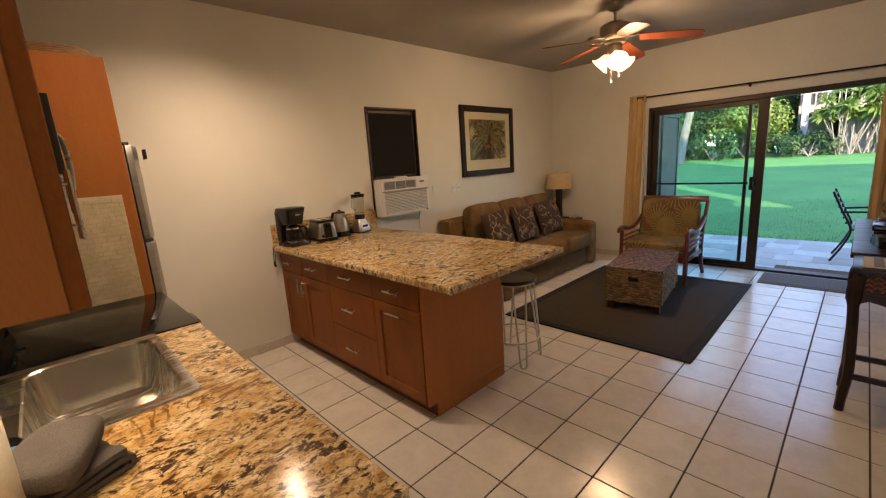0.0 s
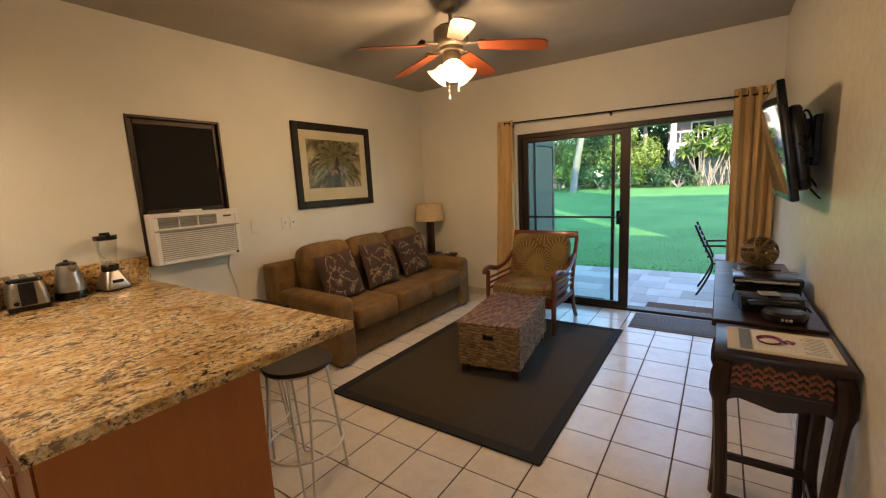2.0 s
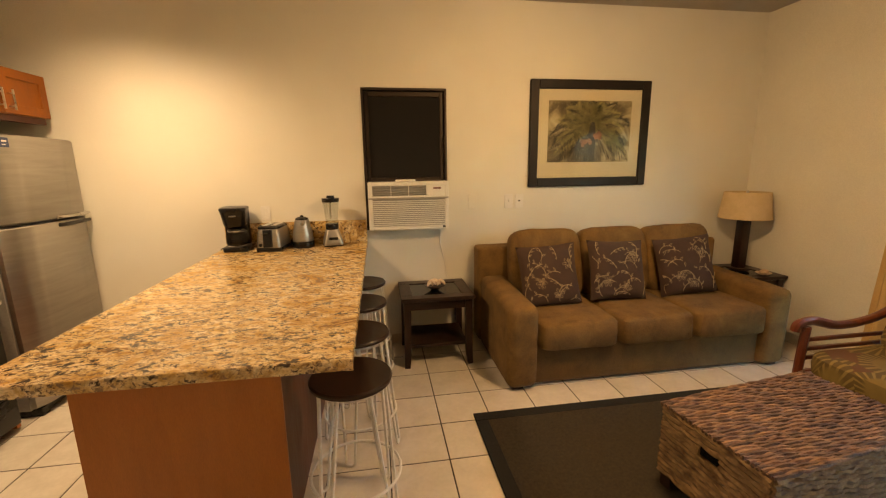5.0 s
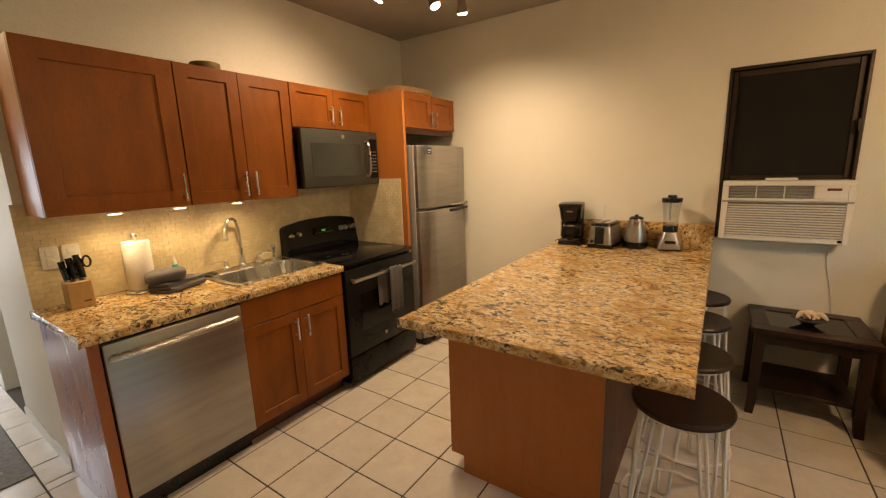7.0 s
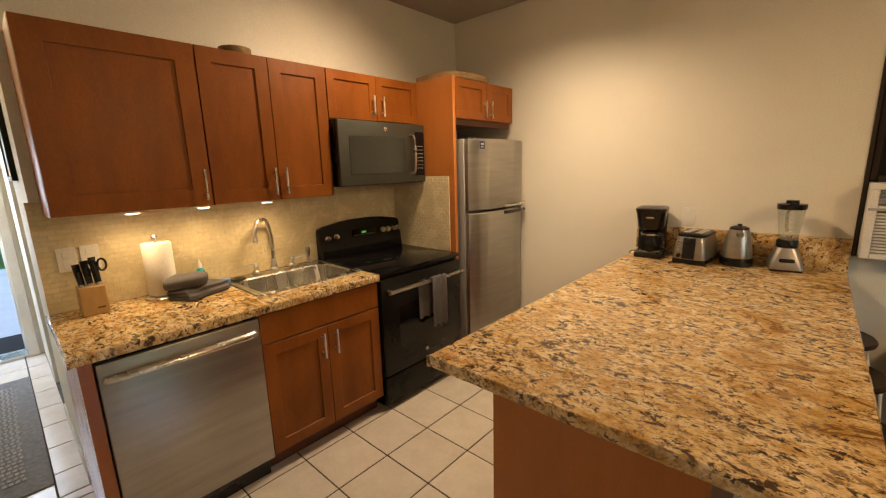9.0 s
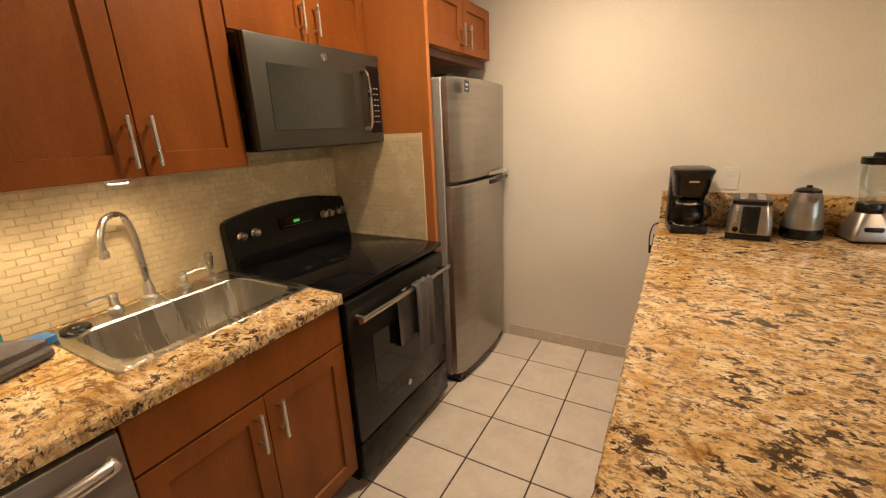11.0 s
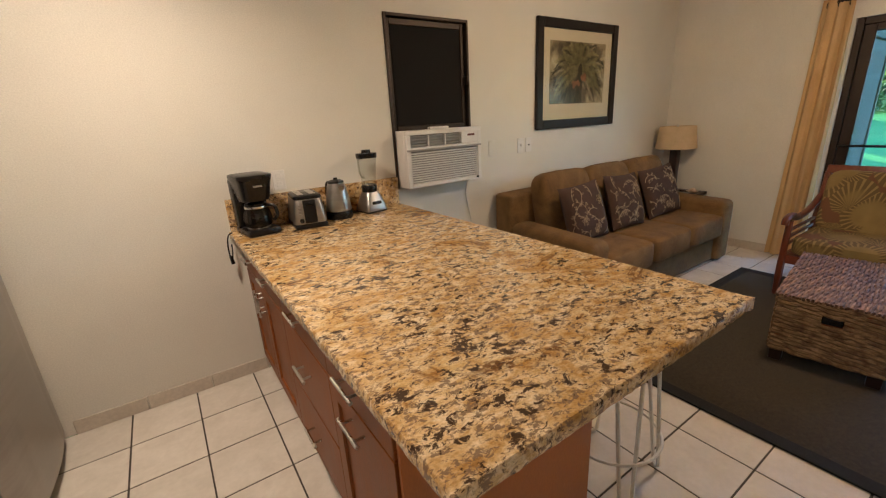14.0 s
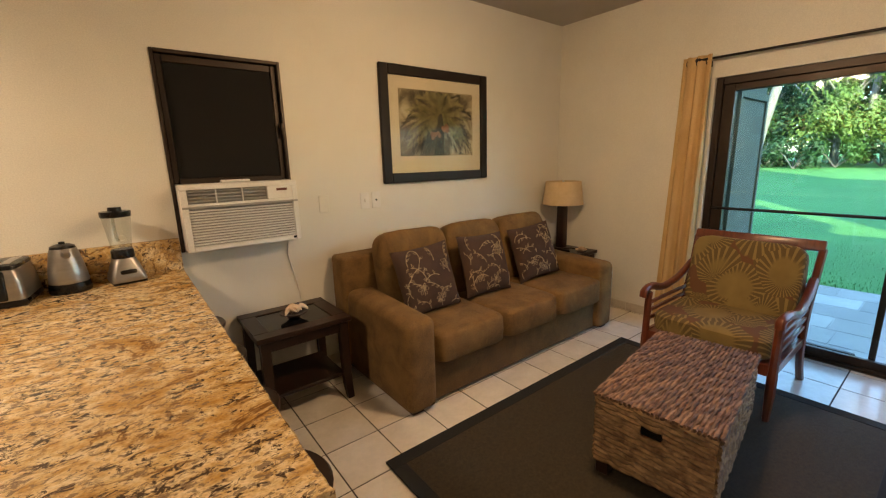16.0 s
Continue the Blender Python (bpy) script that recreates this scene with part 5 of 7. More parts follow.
for xx, lab, n in ((3.635, "blank cream wall plate", 0), (3.955, "white light switch plate", 1), (4.05, "white wall plate with socket", 2)):
    o = thing("switch_plate", (xx, YN - 0.001, 1.22), lab, "switch", "plates beside the picture")
    part("plate", box(-0.036, 0.036, -0.006, 0, -0.06, 0.06, bevel=0.002), M_WALL if n == 0 else M_WHITE, o)
    if n == 1:
        part("toggle", box(-0.005, 0.005, -0.018, -0.006, -0.008, 0.014, bevel=0.001), M_WHITE, o)
    if n == 2:
        part("socket", turned([(0.007, -0.009), (0.007, -0.006)], (0, 0, 0), 12, 'y'), M_BLACK, o)

# framed palm print
PW, PH = 1.085, 0.878
pf = thing("framed_print", (4.122, YN - 0.001, 1.336), "dark framed print of a coconut palm", "picture")
FW = 0.075
part("frame", boxes((0, FW, -0.032, 0, 0, PH), (PW - FW, PW, -0.032, 0, 0, PH), (FW, PW - FW, -0.032, 0, PH - FW, PH), (FW, PW - FW, -0.032, 0, 0, FW), bevel=0.006), M_EBONY, pf)
part("mat_board", box(FW - 0.003, PW - FW + 0.003, -0.012, -0.004, FW - 0.003, PH - FW + 0.003), M_MATTE, pf)
part("print", box(0.165, PW - 0.165, -0.0135, -0.0122, 0.205, PH - 0.165), M_PRINT, pf, "brown and green palm print")
cx, cz = PW / 2 + 0.02, 0.50


def printed_fronds(seed, count, spread, reach, droop, width, y):
    """Drooping palm fronds of thin leaflets, kept inside the print."""
    rnd = random.Random(seed)
    bm = bmesh.new()

    def inside(x, z):
        return 0.168 < x < PW - 0.168 and 0.208 < z < PH - 0.168
    for k in range(count):
        a = radians(-spread + (180 + 2 * spread) * (k + 0.5) / count + rnd.uniform(-8, 8))
        ln = reach * rnd.uniform(0.75, 1.15)
        for i in range(1, 24):
            t = i / 23
            x, z = cx + math.cos(a) * ln * t, cz + math.sin(a) * ln * t - droop * t * t
            if not inside(x, z):
                break
            d = Vector((math.cos(a), math.sin(a) - 2 * droop * t / ln)).normalized()
            leaf = 0.115 * math.sin(math.pi * min(1, 0.18 + 0.8 * t)) * rnd.uniform(0.7, 1.1)
            for sg in (-1, 1):
                u = (d * 0.75 + Vector((-d.y, d.x)) * sg * 0.75 + Vector((0, -0.35))).normalized()
                q = leaf
                while q > 0.01 and not inside(x + u.x * q, z + u.y * q):
                    q *= 0.7
                n = Vector((-u.y, u.x)) * width
                bm.faces.new([bm.verts.new((x + px, y, z + pz)) for px, pz in ((0, 0), (u.x * q * 0.5 + n.x, u.y * q * 0.5 + n.y), (u.x * q, u.y * q), (u.x * q * 0.5 - n.x, u.y * q * 0.5 - n.y))])
    return bm


part("dark_fronds", printed_fronds(11, 15, 50, 0.40, 0.20, 0.0055, -0.0138), M_FRONDD, pf, smooth=False)
part("pale_fronds", printed_fronds(5, 11, 35, 0.36, 0.13, 0.0040, -0.0140), M_FROND, pf, smooth=False)
bm = bmesh.new()
rings = [[bm.verts.new((cx + o + w * sg, y, z)) for sg in (-1, 1) for y in ((-0.0141, -0.0143) if sg > 0 else (-0.0143, -0.0141))] for z, w, o in ((0.2085, 0.052, -0.02), (0.29, 0.042, -0.012), (0.38, 0.040, 0.0), (0.47, 0.030, 0.004), (0.54, 0.012, 0.006))]
ring_strip(bm, rings)
part("printed_trunk", bm, M_FRONDD, pf, smooth=False)
rnd = random.Random(11)
bm = bmesh.new()
for k in range(22):
    side, a, q = (-1, 1)[k % 2], rnd.uniform(0, 6.28), rnd.uniform(0.0, 0.045)
    lathe(bm, [(0.017, -0.0148), (0.013, -0.0144)], (cx + side * 0.055 + q * math.cos(a), -0.00003 * k, 0.40 + 0.03 * side + q * 0.9 * math.sin(a)), 10, 'y')
part("coconuts", bm, M_NUT, pf)
gl = part("glass", box(FW - 0.002, PW - FW + 0.002, -0.0205, -0.019, FW - 0.002, PH - FW + 0.002), M_PICG, pf)
gl.visible_shadow = False

# sofa
sf = thing("sofa", (4.76, 2.92, 0), "brown chenille three-seat sofa", "sofa")
def rolled(x0, x1, y0, y1, z0, z1, r):
    return box(x0, x1, y0, y1, z0, z1, bevel=r, seg=4)
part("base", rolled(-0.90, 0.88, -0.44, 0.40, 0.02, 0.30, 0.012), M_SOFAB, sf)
part("back", rolled(-1.12, 1.08, 0.27, 0.46, 0.05, 0.86, 0.03), M_SOFA, sf)
for s in (-1, 1):
    x0, x1 = (-1.10, -0.885) if s < 0 else (0.865, 1.075)
    bm = rolled(x0, x1, -0.50, 0.30, 0.015, 0.60, 0.055)
    for v in bm.verts:
        if v.co.z > 0.3:
            v.co.z += 0.025 * (v.co.y + 0.5) / 0.8
    part("armrest", bm, M_SOFA, sf)
for k in range(3):
    x = -0.59 + 0.59 * k
    bm = bmesh.new()
    puff(bm, (x, -0.145, 0.375), (0.293, 0.375, 0.105), 0.24, 20, 12, 0.02, k)
    part("seat_cushion", bm, M_SOFA, sf)
    bm = bmesh.new()
    puff(bm, (0, 0, 0), (0.30, 0.105, 0.295), 0.38, 20, 12, 0.03, k + 4)
    part("back_cushion", bm, M_SOFA, sf, at=pose(x, 0.175, 0.715, -13, 0, 0))
for x, y, z in ((-1.02, -0.42, 0.02), (1.0, -0.42, 0.02), (-1.02, 0.38, 0.05), (1.0, 0.38, 0.05)):
    part("foot", box(x - 0.04, x + 0.04, y - 0.04, y + 0.04, 0, z), M_DARK, sf)

# throw pillows with embroidered vines
def throw_pillow(at, rot, seed):
    p = new("throw_pillow")
    p.matrix_basis = at @ pose(0, 0, 0, *rot)
    tagged(p, "dark brown throw pillow embroidered with cream vines", "pillow", "pillows on the sofa")
    S, Tk, n = 0.235, 0.075, 18
    def depth(u, v):
        return Tk * (max(0.0, (1 - u * u) * (1 - v * v))) ** 0.42
    def place(u, v, side):
        k = 1 - 0.06 * (1 - abs(u) ** 2) * abs(v) ** 4
        k2 = 1 - 0.06 * (1 - abs(v) ** 2) * abs(u) ** 4
        return Vector((u * S * k2, side * depth(u, v), v * S * k))
    bm = bmesh.new()
    grid = {}
    for side in (-1, 1):
        for i in range(n + 1):
            for j in range(n + 1):
                u, v = 2 * i / n - 1, 2 * j / n - 1
                edge = i in (0, n) or j in (0, n)
                if edge and (i, j, -side) in grid:
                    grid[i, j, side] = grid[i, j, -side]
                else:
                    grid[i, j, side] = bm.verts.new(place(u, v, side))
        for i in range(n):
            for j in range(n):
                bm.faces.new([grid[a, b, side] for a, b in ((i, j), (i + 1, j), (i + 1, j + 1), (i, j + 1))])
    part("cushion", bm, M_PILLOW, p)
    r = random.Random(seed)
    bm = bmesh.new()
    def stitch(uv, w):
        tube(bm, [place(max(-.93, min(.93, u)), max(-.93, min(.93, v)), -1) + Vector((0, -0.002, 0)) for u, v in uv], w, 5)
    for k in range(16):
        u, v, a = -0.80 + 0.5 * (k % 4) + r.uniform(-.15, .15), -0.88 + 0.45 * (k // 4), r.uniform(0.7, 2.4)
        line = []
        cv = r.choice((-1, 1)) * r.uniform(0.12, 0.30)
        for i in range(8):
            line.append((u, v))
            a += cv
            u, v = u + 0.085 * math.cos(a), v + 0.085 * math.sin(a)
            if i % 2 and abs(u) < 0.85 and abs(v) < 0.85:
                b = a + r.choice((-1, 1)) * 0.9
                stitch([(u, v), (u + 0.07 * math.cos(b - 0.35), v + 0.07 * math.sin(b - 0.35)), (u + 0.14 * math.cos(b), v + 0.14 * math.sin(b)), (u + 0.07 * math.cos(b + 0.4), v + 0.07 * math.sin(b + 0.4)), (u, v)], 0.0017)
        stitch(line, 0.0019)
    for u, v in ((-0.45, -0.3), (0.5, 0.35), (0.1, -0.65)):
        u, v = u + r.uniform(-.1, .1), v + r.uniform(-.1, .1)
        stitch([(u + 0.05 * math.cos(t * 0.6), v + 0.05 * math.sin(t * 0.6)) for t in range(12)], 0.0015)
        for pt in range(6):
            b = pt * 1.047
            stitch([(u + 0.06 * math.cos(b - 0.4), v + 0.06 * math.sin(b - 0.4)), (u + 0.15 * math.cos(b - 0.25), v + 0.15 * math.sin(b - 0.25)), (u + 0.18 * math.cos(b), v + 0.18 * math.sin(b)), (u + 0.15 * math.cos(b + 0.25), v + 0.15 * math.sin(b + 0.25)), (u + 0.06 * math.cos(b + 0.4), v + 0.06 * math.sin(b + 0.4))], 0.0015)
    part("embroidery", bm, M_EMBR, p)["kind"] = "stuff"


throw_pillow(pose(4.10, 2.83, 0.70), (-18, -3, 0), 1)
throw_pillow(pose(4.66, 2.84, 0.71), (-18, 2, 0), 2)
throw_pillow(pose(5.27, 2.86, 0.71), (-18, -5, -6), 3)

# side tables
def side_table(at, sx, sy, h, label):
    t = thing("side_table", (at[0], at[1], 0), label, "table", "side tables beside the sofa")
    hx, hy = sx / 2, sy / 2
    part("tabletop", boxes((-hx, hx, -hy, -hy + 0.09, h - 0.03, h), (-hx, hx, hy - 0.09, hy, h - 0.03, h), (-hx, -hx + 0.09, -hy + 0.09, hy - 0.09, h - 0.03, h), (hx - 0.09, hx, -hy + 0.09, hy - 0.09, h - 0.03, h), bevel=0.003), M_DARK, t)
    part("glass_inset", box(-hx + 0.088, hx - 0.088, -hy + 0.088, hy - 0.088, h - 0.016, h - 0.006), M_GLASSB, t, "dark glass inset")
    part("apron", boxes((-hx + 0.05, hx - 0.05, -hy + 0.03, -hy + 0.05, h - 0.10, h - 0.03), (-hx + 0.05, hx - 0.05, hy - 0.05, hy - 0.03, h - 0.10, h - 0.03), (-hx + 0.03, -hx + 0.05, -hy + 0.05, hy - 0.05, h - 0.10, h - 0.03), (hx - 0.05, hx - 0.03, -hy + 0.05, hy - 0.05, h - 0.10, h - 0.03), bevel=0.002), M_DARK, t)
    for a in (-1, 1):
        for b in (-1, 1):
            bm = bmesh.new()
            x, y = a * (hx - 0.045), b * (hy - 0.045)
            rings = [[bm.verts.new((x + qx * w + a * o, y + qy * w + b * o, z)) for qx, qy in ((1, 1), (-1, 1), (-1, -1), (1, -1))] for z, w, o in ((0, 0.020, 0.012), (0.10, 0.024, 0.004), (h - 0.12, 0.026, 0), (h - 0.03, 0.026, 0))]
            ring_strip(bm, rings)
            part("leg", bm, M_DARK, t, smooth=False)
    part("shelf", box(-hx + 0.05, hx - 0.05, -hy + 0.05, hy - 0.05, 0.15, 0.175, bevel=0.003), M_DARK, t)
    return t


side_table((3.26, 3.125), 0.56, 0.50, 0.56, "dark wood side table with glass inset top")
side_table((6.085, 3.12), 0.40, 0.50, 0.56, "dark wood end table under the lamp")
bw = thing("shell_bowl", (3.26, 3.10, 0.561), "dark bowl of pale coral and shells", "bowl")
part("bowl", turned([(0.035, 0), (0.04, 0.006), (0.06, 0.02), (0.085, 0.035), (0.083, 0.038), (0.05, 0.022), (0.0, 0.016)], n=24), M_DARK, bw)
rnd = random.Random(4)
for k in range(9):
    a, rr = rnd.uniform(0, 6.28), rnd.uniform(0.01, 0.06)
    part("shell", tube(bmesh.new(), bend([(rr * math.cos(a) - 0.03, rr * math.sin(a), 0.035), (rr * math.cos(a), rr * math.sin(a) + 0.015, 0.055 + 0.02 * rnd.random()), (rr * math.cos(a) + 0.035, rr * math.sin(a) - 0.01, 0.045)], 4), [0.004, 0.009, 0.013, 0.015, 0.016, 0.014, 0.011, 0.008, 0.004], 7), M_SHELL, bw)
sh = thing("shell_dish", (6.12, 2.95, 0.561), "small dish of shells beside the lamp", "dish")
part("dish", turned([(0.03, 0), (0.055, 0.014), (0.06, 0.02), (0.04, 0.012), (0.0, 0.008)], n=20), M_SHELL, sh)
bm = bmesh.new()
puff(bm, (0, 0, 0.028), (0.035, 0.03, 0.018), 0.9, 8, 6, 0.3, 1)
part("shell", bm, M_SHELL, sh)

# table lamp, unlit
lp = thing("table_lamp", (6.06, 3.15, 0.561), "unlit table lamp with beige drum shade", "lamp")
part("base", box(-0.065, 0.065, -0.065, 0.065, 0, 0.022, bevel=0.005), M_DARK, lp)
part("column", box(-0.04, 0.04, -0.04, 0.04, 0.022, 0.49, bevel=0.008, seg=2), M_DARK, lp, "square dark wood column")
part("harp", tube(bmesh.new(), [(0, 0, 0.44), (0, 0, 0.68)], 0.006, 8), M_NICKEL, lp)
part("shade", turned([(0.20, 0.47), (0.203, 0.474), (0.175, 0.70), (0.172, 0.703), (0.170, 0.70), (0.197, 0.474)], n=40, cap=False), M_SHADE, lp, "beige linen drum shade")
part("finial", turned([(0.006, 0.68), (0.012, 0.70), (0.010, 0.715), (0.0, 0.72)], n=12), M_NICKEL, lp)

# rug and mats
rg = thing("area_rug", (4.505, 1.397, 0.001), "dark brown sisal rug with black border", "rug")
RX, RY = 1.135, 0.823
part("field", box(-RX + 0.075, RX - 0.075, -RY + 0.075, RY - 0.075, 0, 0.010), M_RUG, rg, smooth=False)
part("border", boxes((-RX, RX, -RY, -RY + 0.077, 0, 0.0125), (-RX, RX, RY - 0.077, RY, 0, 0.0125), (-RX, -RX + 0.077, -RY + 0.077, RY - 0.077, 0, 0.0125), (RX - 0.077, RX, -RY + 0.077, RY - 0.077, 0, 0.0125), bevel=0.003), M_RUGB, rg, "black cotton binding")


def door_mat(name, x0, x1, y0, y1, z, material, label, rib):
    m = thing(name, ((x0 + x1) / 2, (y0 + y1) / 2, z), label, "mat")
    hx, hy = (x1 - x0) / 2, (y1 - y0) / 2
    part("backing", box(-hx, hx, -hy, hy, 0, 0.006, bevel=0.002), material, m)
    bm = bmesh.new()
    n = int(2 * hy / rib)
    for k in range(n):
        y = -hy + 0.02 + (2 * hy - 0.04) * (k + 0.5) / n
        bx(bm, -hx + 0.05, hx - 0.05, y - rib * 0.33, y + rib * 0.33, 0.005, 0.010)
    part("ribs", bm, material, m, smooth=False)
    return m


door_mat("door_mat", 5.78, 6.27, -0.20, 0.555, 0.001, M_MAT, "grey ribbed door mat on the tile floor", 0.028)
door_mat("door_mat", 6.56, 6.93, -0.22, 0.52, -0.049, M_MATB, "brown coir mat on the patio", 0.03)
rn = thing("hall_runner", (-1.035, -0.04, 0.001), "grey woven runner with a plain border in the hall", "mat")
part("backing", box(-0.865, 0.865, -0.34, 0.34, 0, 0.006, bevel=0.002), M_RUNNER, rn)
bm = bmesh.new()
for _i in range(34):
    for _j in range(20):
        _x, _y = -0.71 + 0.0425 * _i, -0.235 + 0.0242 * _j + (0.006 if _i % 2 else 0)
        bx(bm, _x, _x + 0.030, _y, _y + 0.014, 0.005, 0.0105)
part("woven_pile", bm, M_LOOP, rn, "paler raised loops", smooth=False)["kind"] = "stuff"
door_mat("door_mat", -3.35, -2.66, -0.40, 0.32, -0.029, M_RUGB, "dark scrolled mat outside the entry", 0.04)

# seagrass trunk
tk = thing("seagrass_trunk", (4.60, 1.345, 0.013), "woven seagrass storage trunk on the rug", "trunk", turn=8)
TX, TY, TH = 0.455, 0.240, 0.412
part("core", box(-TX + 0.014, TX - 0.014, -TY + 0.014, TY - 0.014, 0.075, TH - 0.01), M_CARVE, tk)
rnd = random.Random(9)


def strand(bm, p0, p1, r, seed, n=None):
    """A loose two-ply twist of flattened grass."""
    d = Vector(p1) - Vector(p0)
    n = n or max(8, int(d.length / 0.016))
    u = d.normalized()
    e1 = u.orthogonal().normalized()
    e2 = u.cross(e1)
    for ply in (0, math.pi):
        pts, rs = [], []
        for i in range(n + 1):
            t = i / n
            w = noise.noise(Vector((i * 0.35, seed * 2.3, ply)))
            a = ply + t * d.length * 34 + 40 * math.sin(seed * 12.9) + 1.6 * w
            q = Vector(p0) + d * t + (math.cos(a) * e1 + math.sin(a) * e2) * r * 0.38
            pts.append(q + Vector((0, 0, 0.003 * noise.noise(Vector((i * 0.16, seed, 5))))))
            rs.append(r * (0.66 + 0.16 * w))
        tube(bm, pts, rs, 5)


rows = 14
for nm, a, b in (("front", (-TX, -TY), (-TX, TY)), ("end", (TX, -TY), (TX, TY)), ("side", (-TX, -TY), (TX, -TY)), ("side", (-TX, TY), (TX, TY))):
    for k in range(rows):
        bm = bmesh.new()
        z = 0.082 + (TH - 0.100) * k / (rows - 1)
        if nm == "front" and 9 <= k <= 10:
            strand(bm, (*a, z), (-TX, -0.045, z), 0.0155, k)
            strand(bm, (-TX, 0.045, z), (*b, z), 0.0155, k + 30)
        else:
            strand(bm, (*a, z), (*b, z), 0.0155, k + len(nm) * 7)
        part("rope", bm, M_ROPE, tk)
# Solid black block, its colour gives the darkness inside the grip hole.
part("grip_hole", box(-TX - 0.006, -TX + 0.03, -0.045, 0.045, TH - 0.118, TH - 0.068, bevel=0.006), M_BLACK, tk, "black block standing in for the shade inside a grip hole")
cols = 27
for k in range(cols):
    bm = bmesh.new()
    y = -TY - 0.008 + (2 * TY + 0.016) * k / (cols - 1)
    strand(bm, (-TX - 0.012, y, TH), (TX + 0.012, y, TH), 0.0118, k * 2.9, 60)
    part("lid_braid", bm, M_ROPET, tk)
for a in (-1, 1):
    for b in (-1, 1):
        part("foot", box(a * (TX - 0.035) - 0.03, a * (TX - 0.035) + 0.03, b * (TY - 0.035) - 0.03, b * (TY - 0.035) + 0.03, 0, 0.085, bevel=0.004), M_DARK, tk)

# armchair
ch = thing("armchair", (5.55, 1.47, 0), "mahogany armchair with leaf print cushions", "armchair")
ch.matrix_basis = ch.matrix_basis @ Matrix.Diagonal((1.0, 0.94, 1.0, 1.0))
# the chair looks towards -x
for s in (-1, 1):
    y = s * 0.375
    part("front_leg", tube(bmesh.new(), bend([(-0.34, y, 0.60), (-0.35, y, 0.40), (-0.355, y, 0.20), (-0.365, y, 0.014)], 5), [0.024] * 8 + [0.027] * 4 + [0.024, 0.022, 0.02, 0.018], 8), M_MAHOG, ch)
    part("rear_leg", tube(bmesh.new(), bend([(0.40, y * 1.02, 0.885), (0.31, y, 0.62), (0.24, y, 0.42), (0.26, y, 0.20), (0.37, y, 0.003)], 5), 0.024, 8), M_MAHOG, ch)
    part("armrest", tube(bmesh.new(), bend([(0.30, y, 0.70), (0.12, y * 1.03, 0.615), (-0.10, y * 1.05, 0.585), (-0.28, y * 1.05, 0.625), (-0.385, y * 1.03, 0.615), (-0.40, y * 1.03, 0.575)], 6), 0.025, 10, 1.25), M_MAHOG, ch)
    part("side_rail", box(-0.34, 0.27, y - 0.013, y + 0.013, 0.28, 0.335, bevel=0.003), M_MAHOG, ch)
    for zz in (0.40, 0.455, 0.51):
        part("side_slat", box(-0.33, 0.26, y - 0.009, y + 0.009, zz, zz + 0.022, bevel=0.002), M_MAHOG, ch)
part("front_rail", box(-0.355, -0.33, -0.36, 0.36, 0.27, 0.335, bevel=0.003), M_MAHOG, ch)
part("seat_deck", box(-0.33, 0.24, -0.36, 0.36, 0.30, 0.33, bevel=0.002), M_MAHOG, ch)
part("top_rail", box(-0.022, 0.022, -0.395, 0.395, -0.035, 0.035, bevel=0.01, seg=2), M_MAHOG, ch, at=pose(0.40, 0, 0.905, 0, 18, 0))
for k in range(5):
    yy = -0.28 + 0.14 * k
    part("back_slat", tube(bmesh.new(), [(0.24, yy, 0.34), (0.31, yy, 0.62), (0.395, yy, 0.88)], 0.012, 6, 1.6), M_MAHOG, ch)
bm = bmesh.new()
puff(bm, (-0.045, 0, 0.405), (0.325, 0.355, 0.075), 0.32, 20, 12, 0.02, 1)
part("seat_cushion", bm, M_LEAFC, ch, "olive and brown leaf print seat cushion")
bm = bmesh.new()
puff(bm, (0, 0, 0), (0.068, 0.345, 0.255), 0.30, 20, 12, 0.03, 3)
part("back_cushion", bm, M_LEAFC, ch, "olive and brown leaf print back cushion", at=pose(0.225, 0, 0.665, 0, 17, 0))

# curtains and rod
rod = thing("curtain_rod", (XE - 0.08, 0.73, 2.185), "thin black iron curtain rod", "curtain rod")
part("rod", tube(bmesh.new(), [(0, -1.27, -0.020), (0, 1.30, 0.022)], 0.009, 10), M_IRON, rod)
part("finial", turned([(0.010, 0), (0.022, 0.012), (0.024, 0.026), (0.012, 0.042), (0.0, 0.045)], (0, 1.30, 0.022), 14, 'y'), M_IRON, rod)
for yy in (-1.20, 0.12, 1.26):
    part("bracket", boxes((0.0, 0.078, yy - 0.008, yy + 0.008, -0.012, 0.0), (0.070, 0.079, yy - 0.012, yy + 0.012, -0.03, 0.014), bevel=0.002), M_IRON, rod)


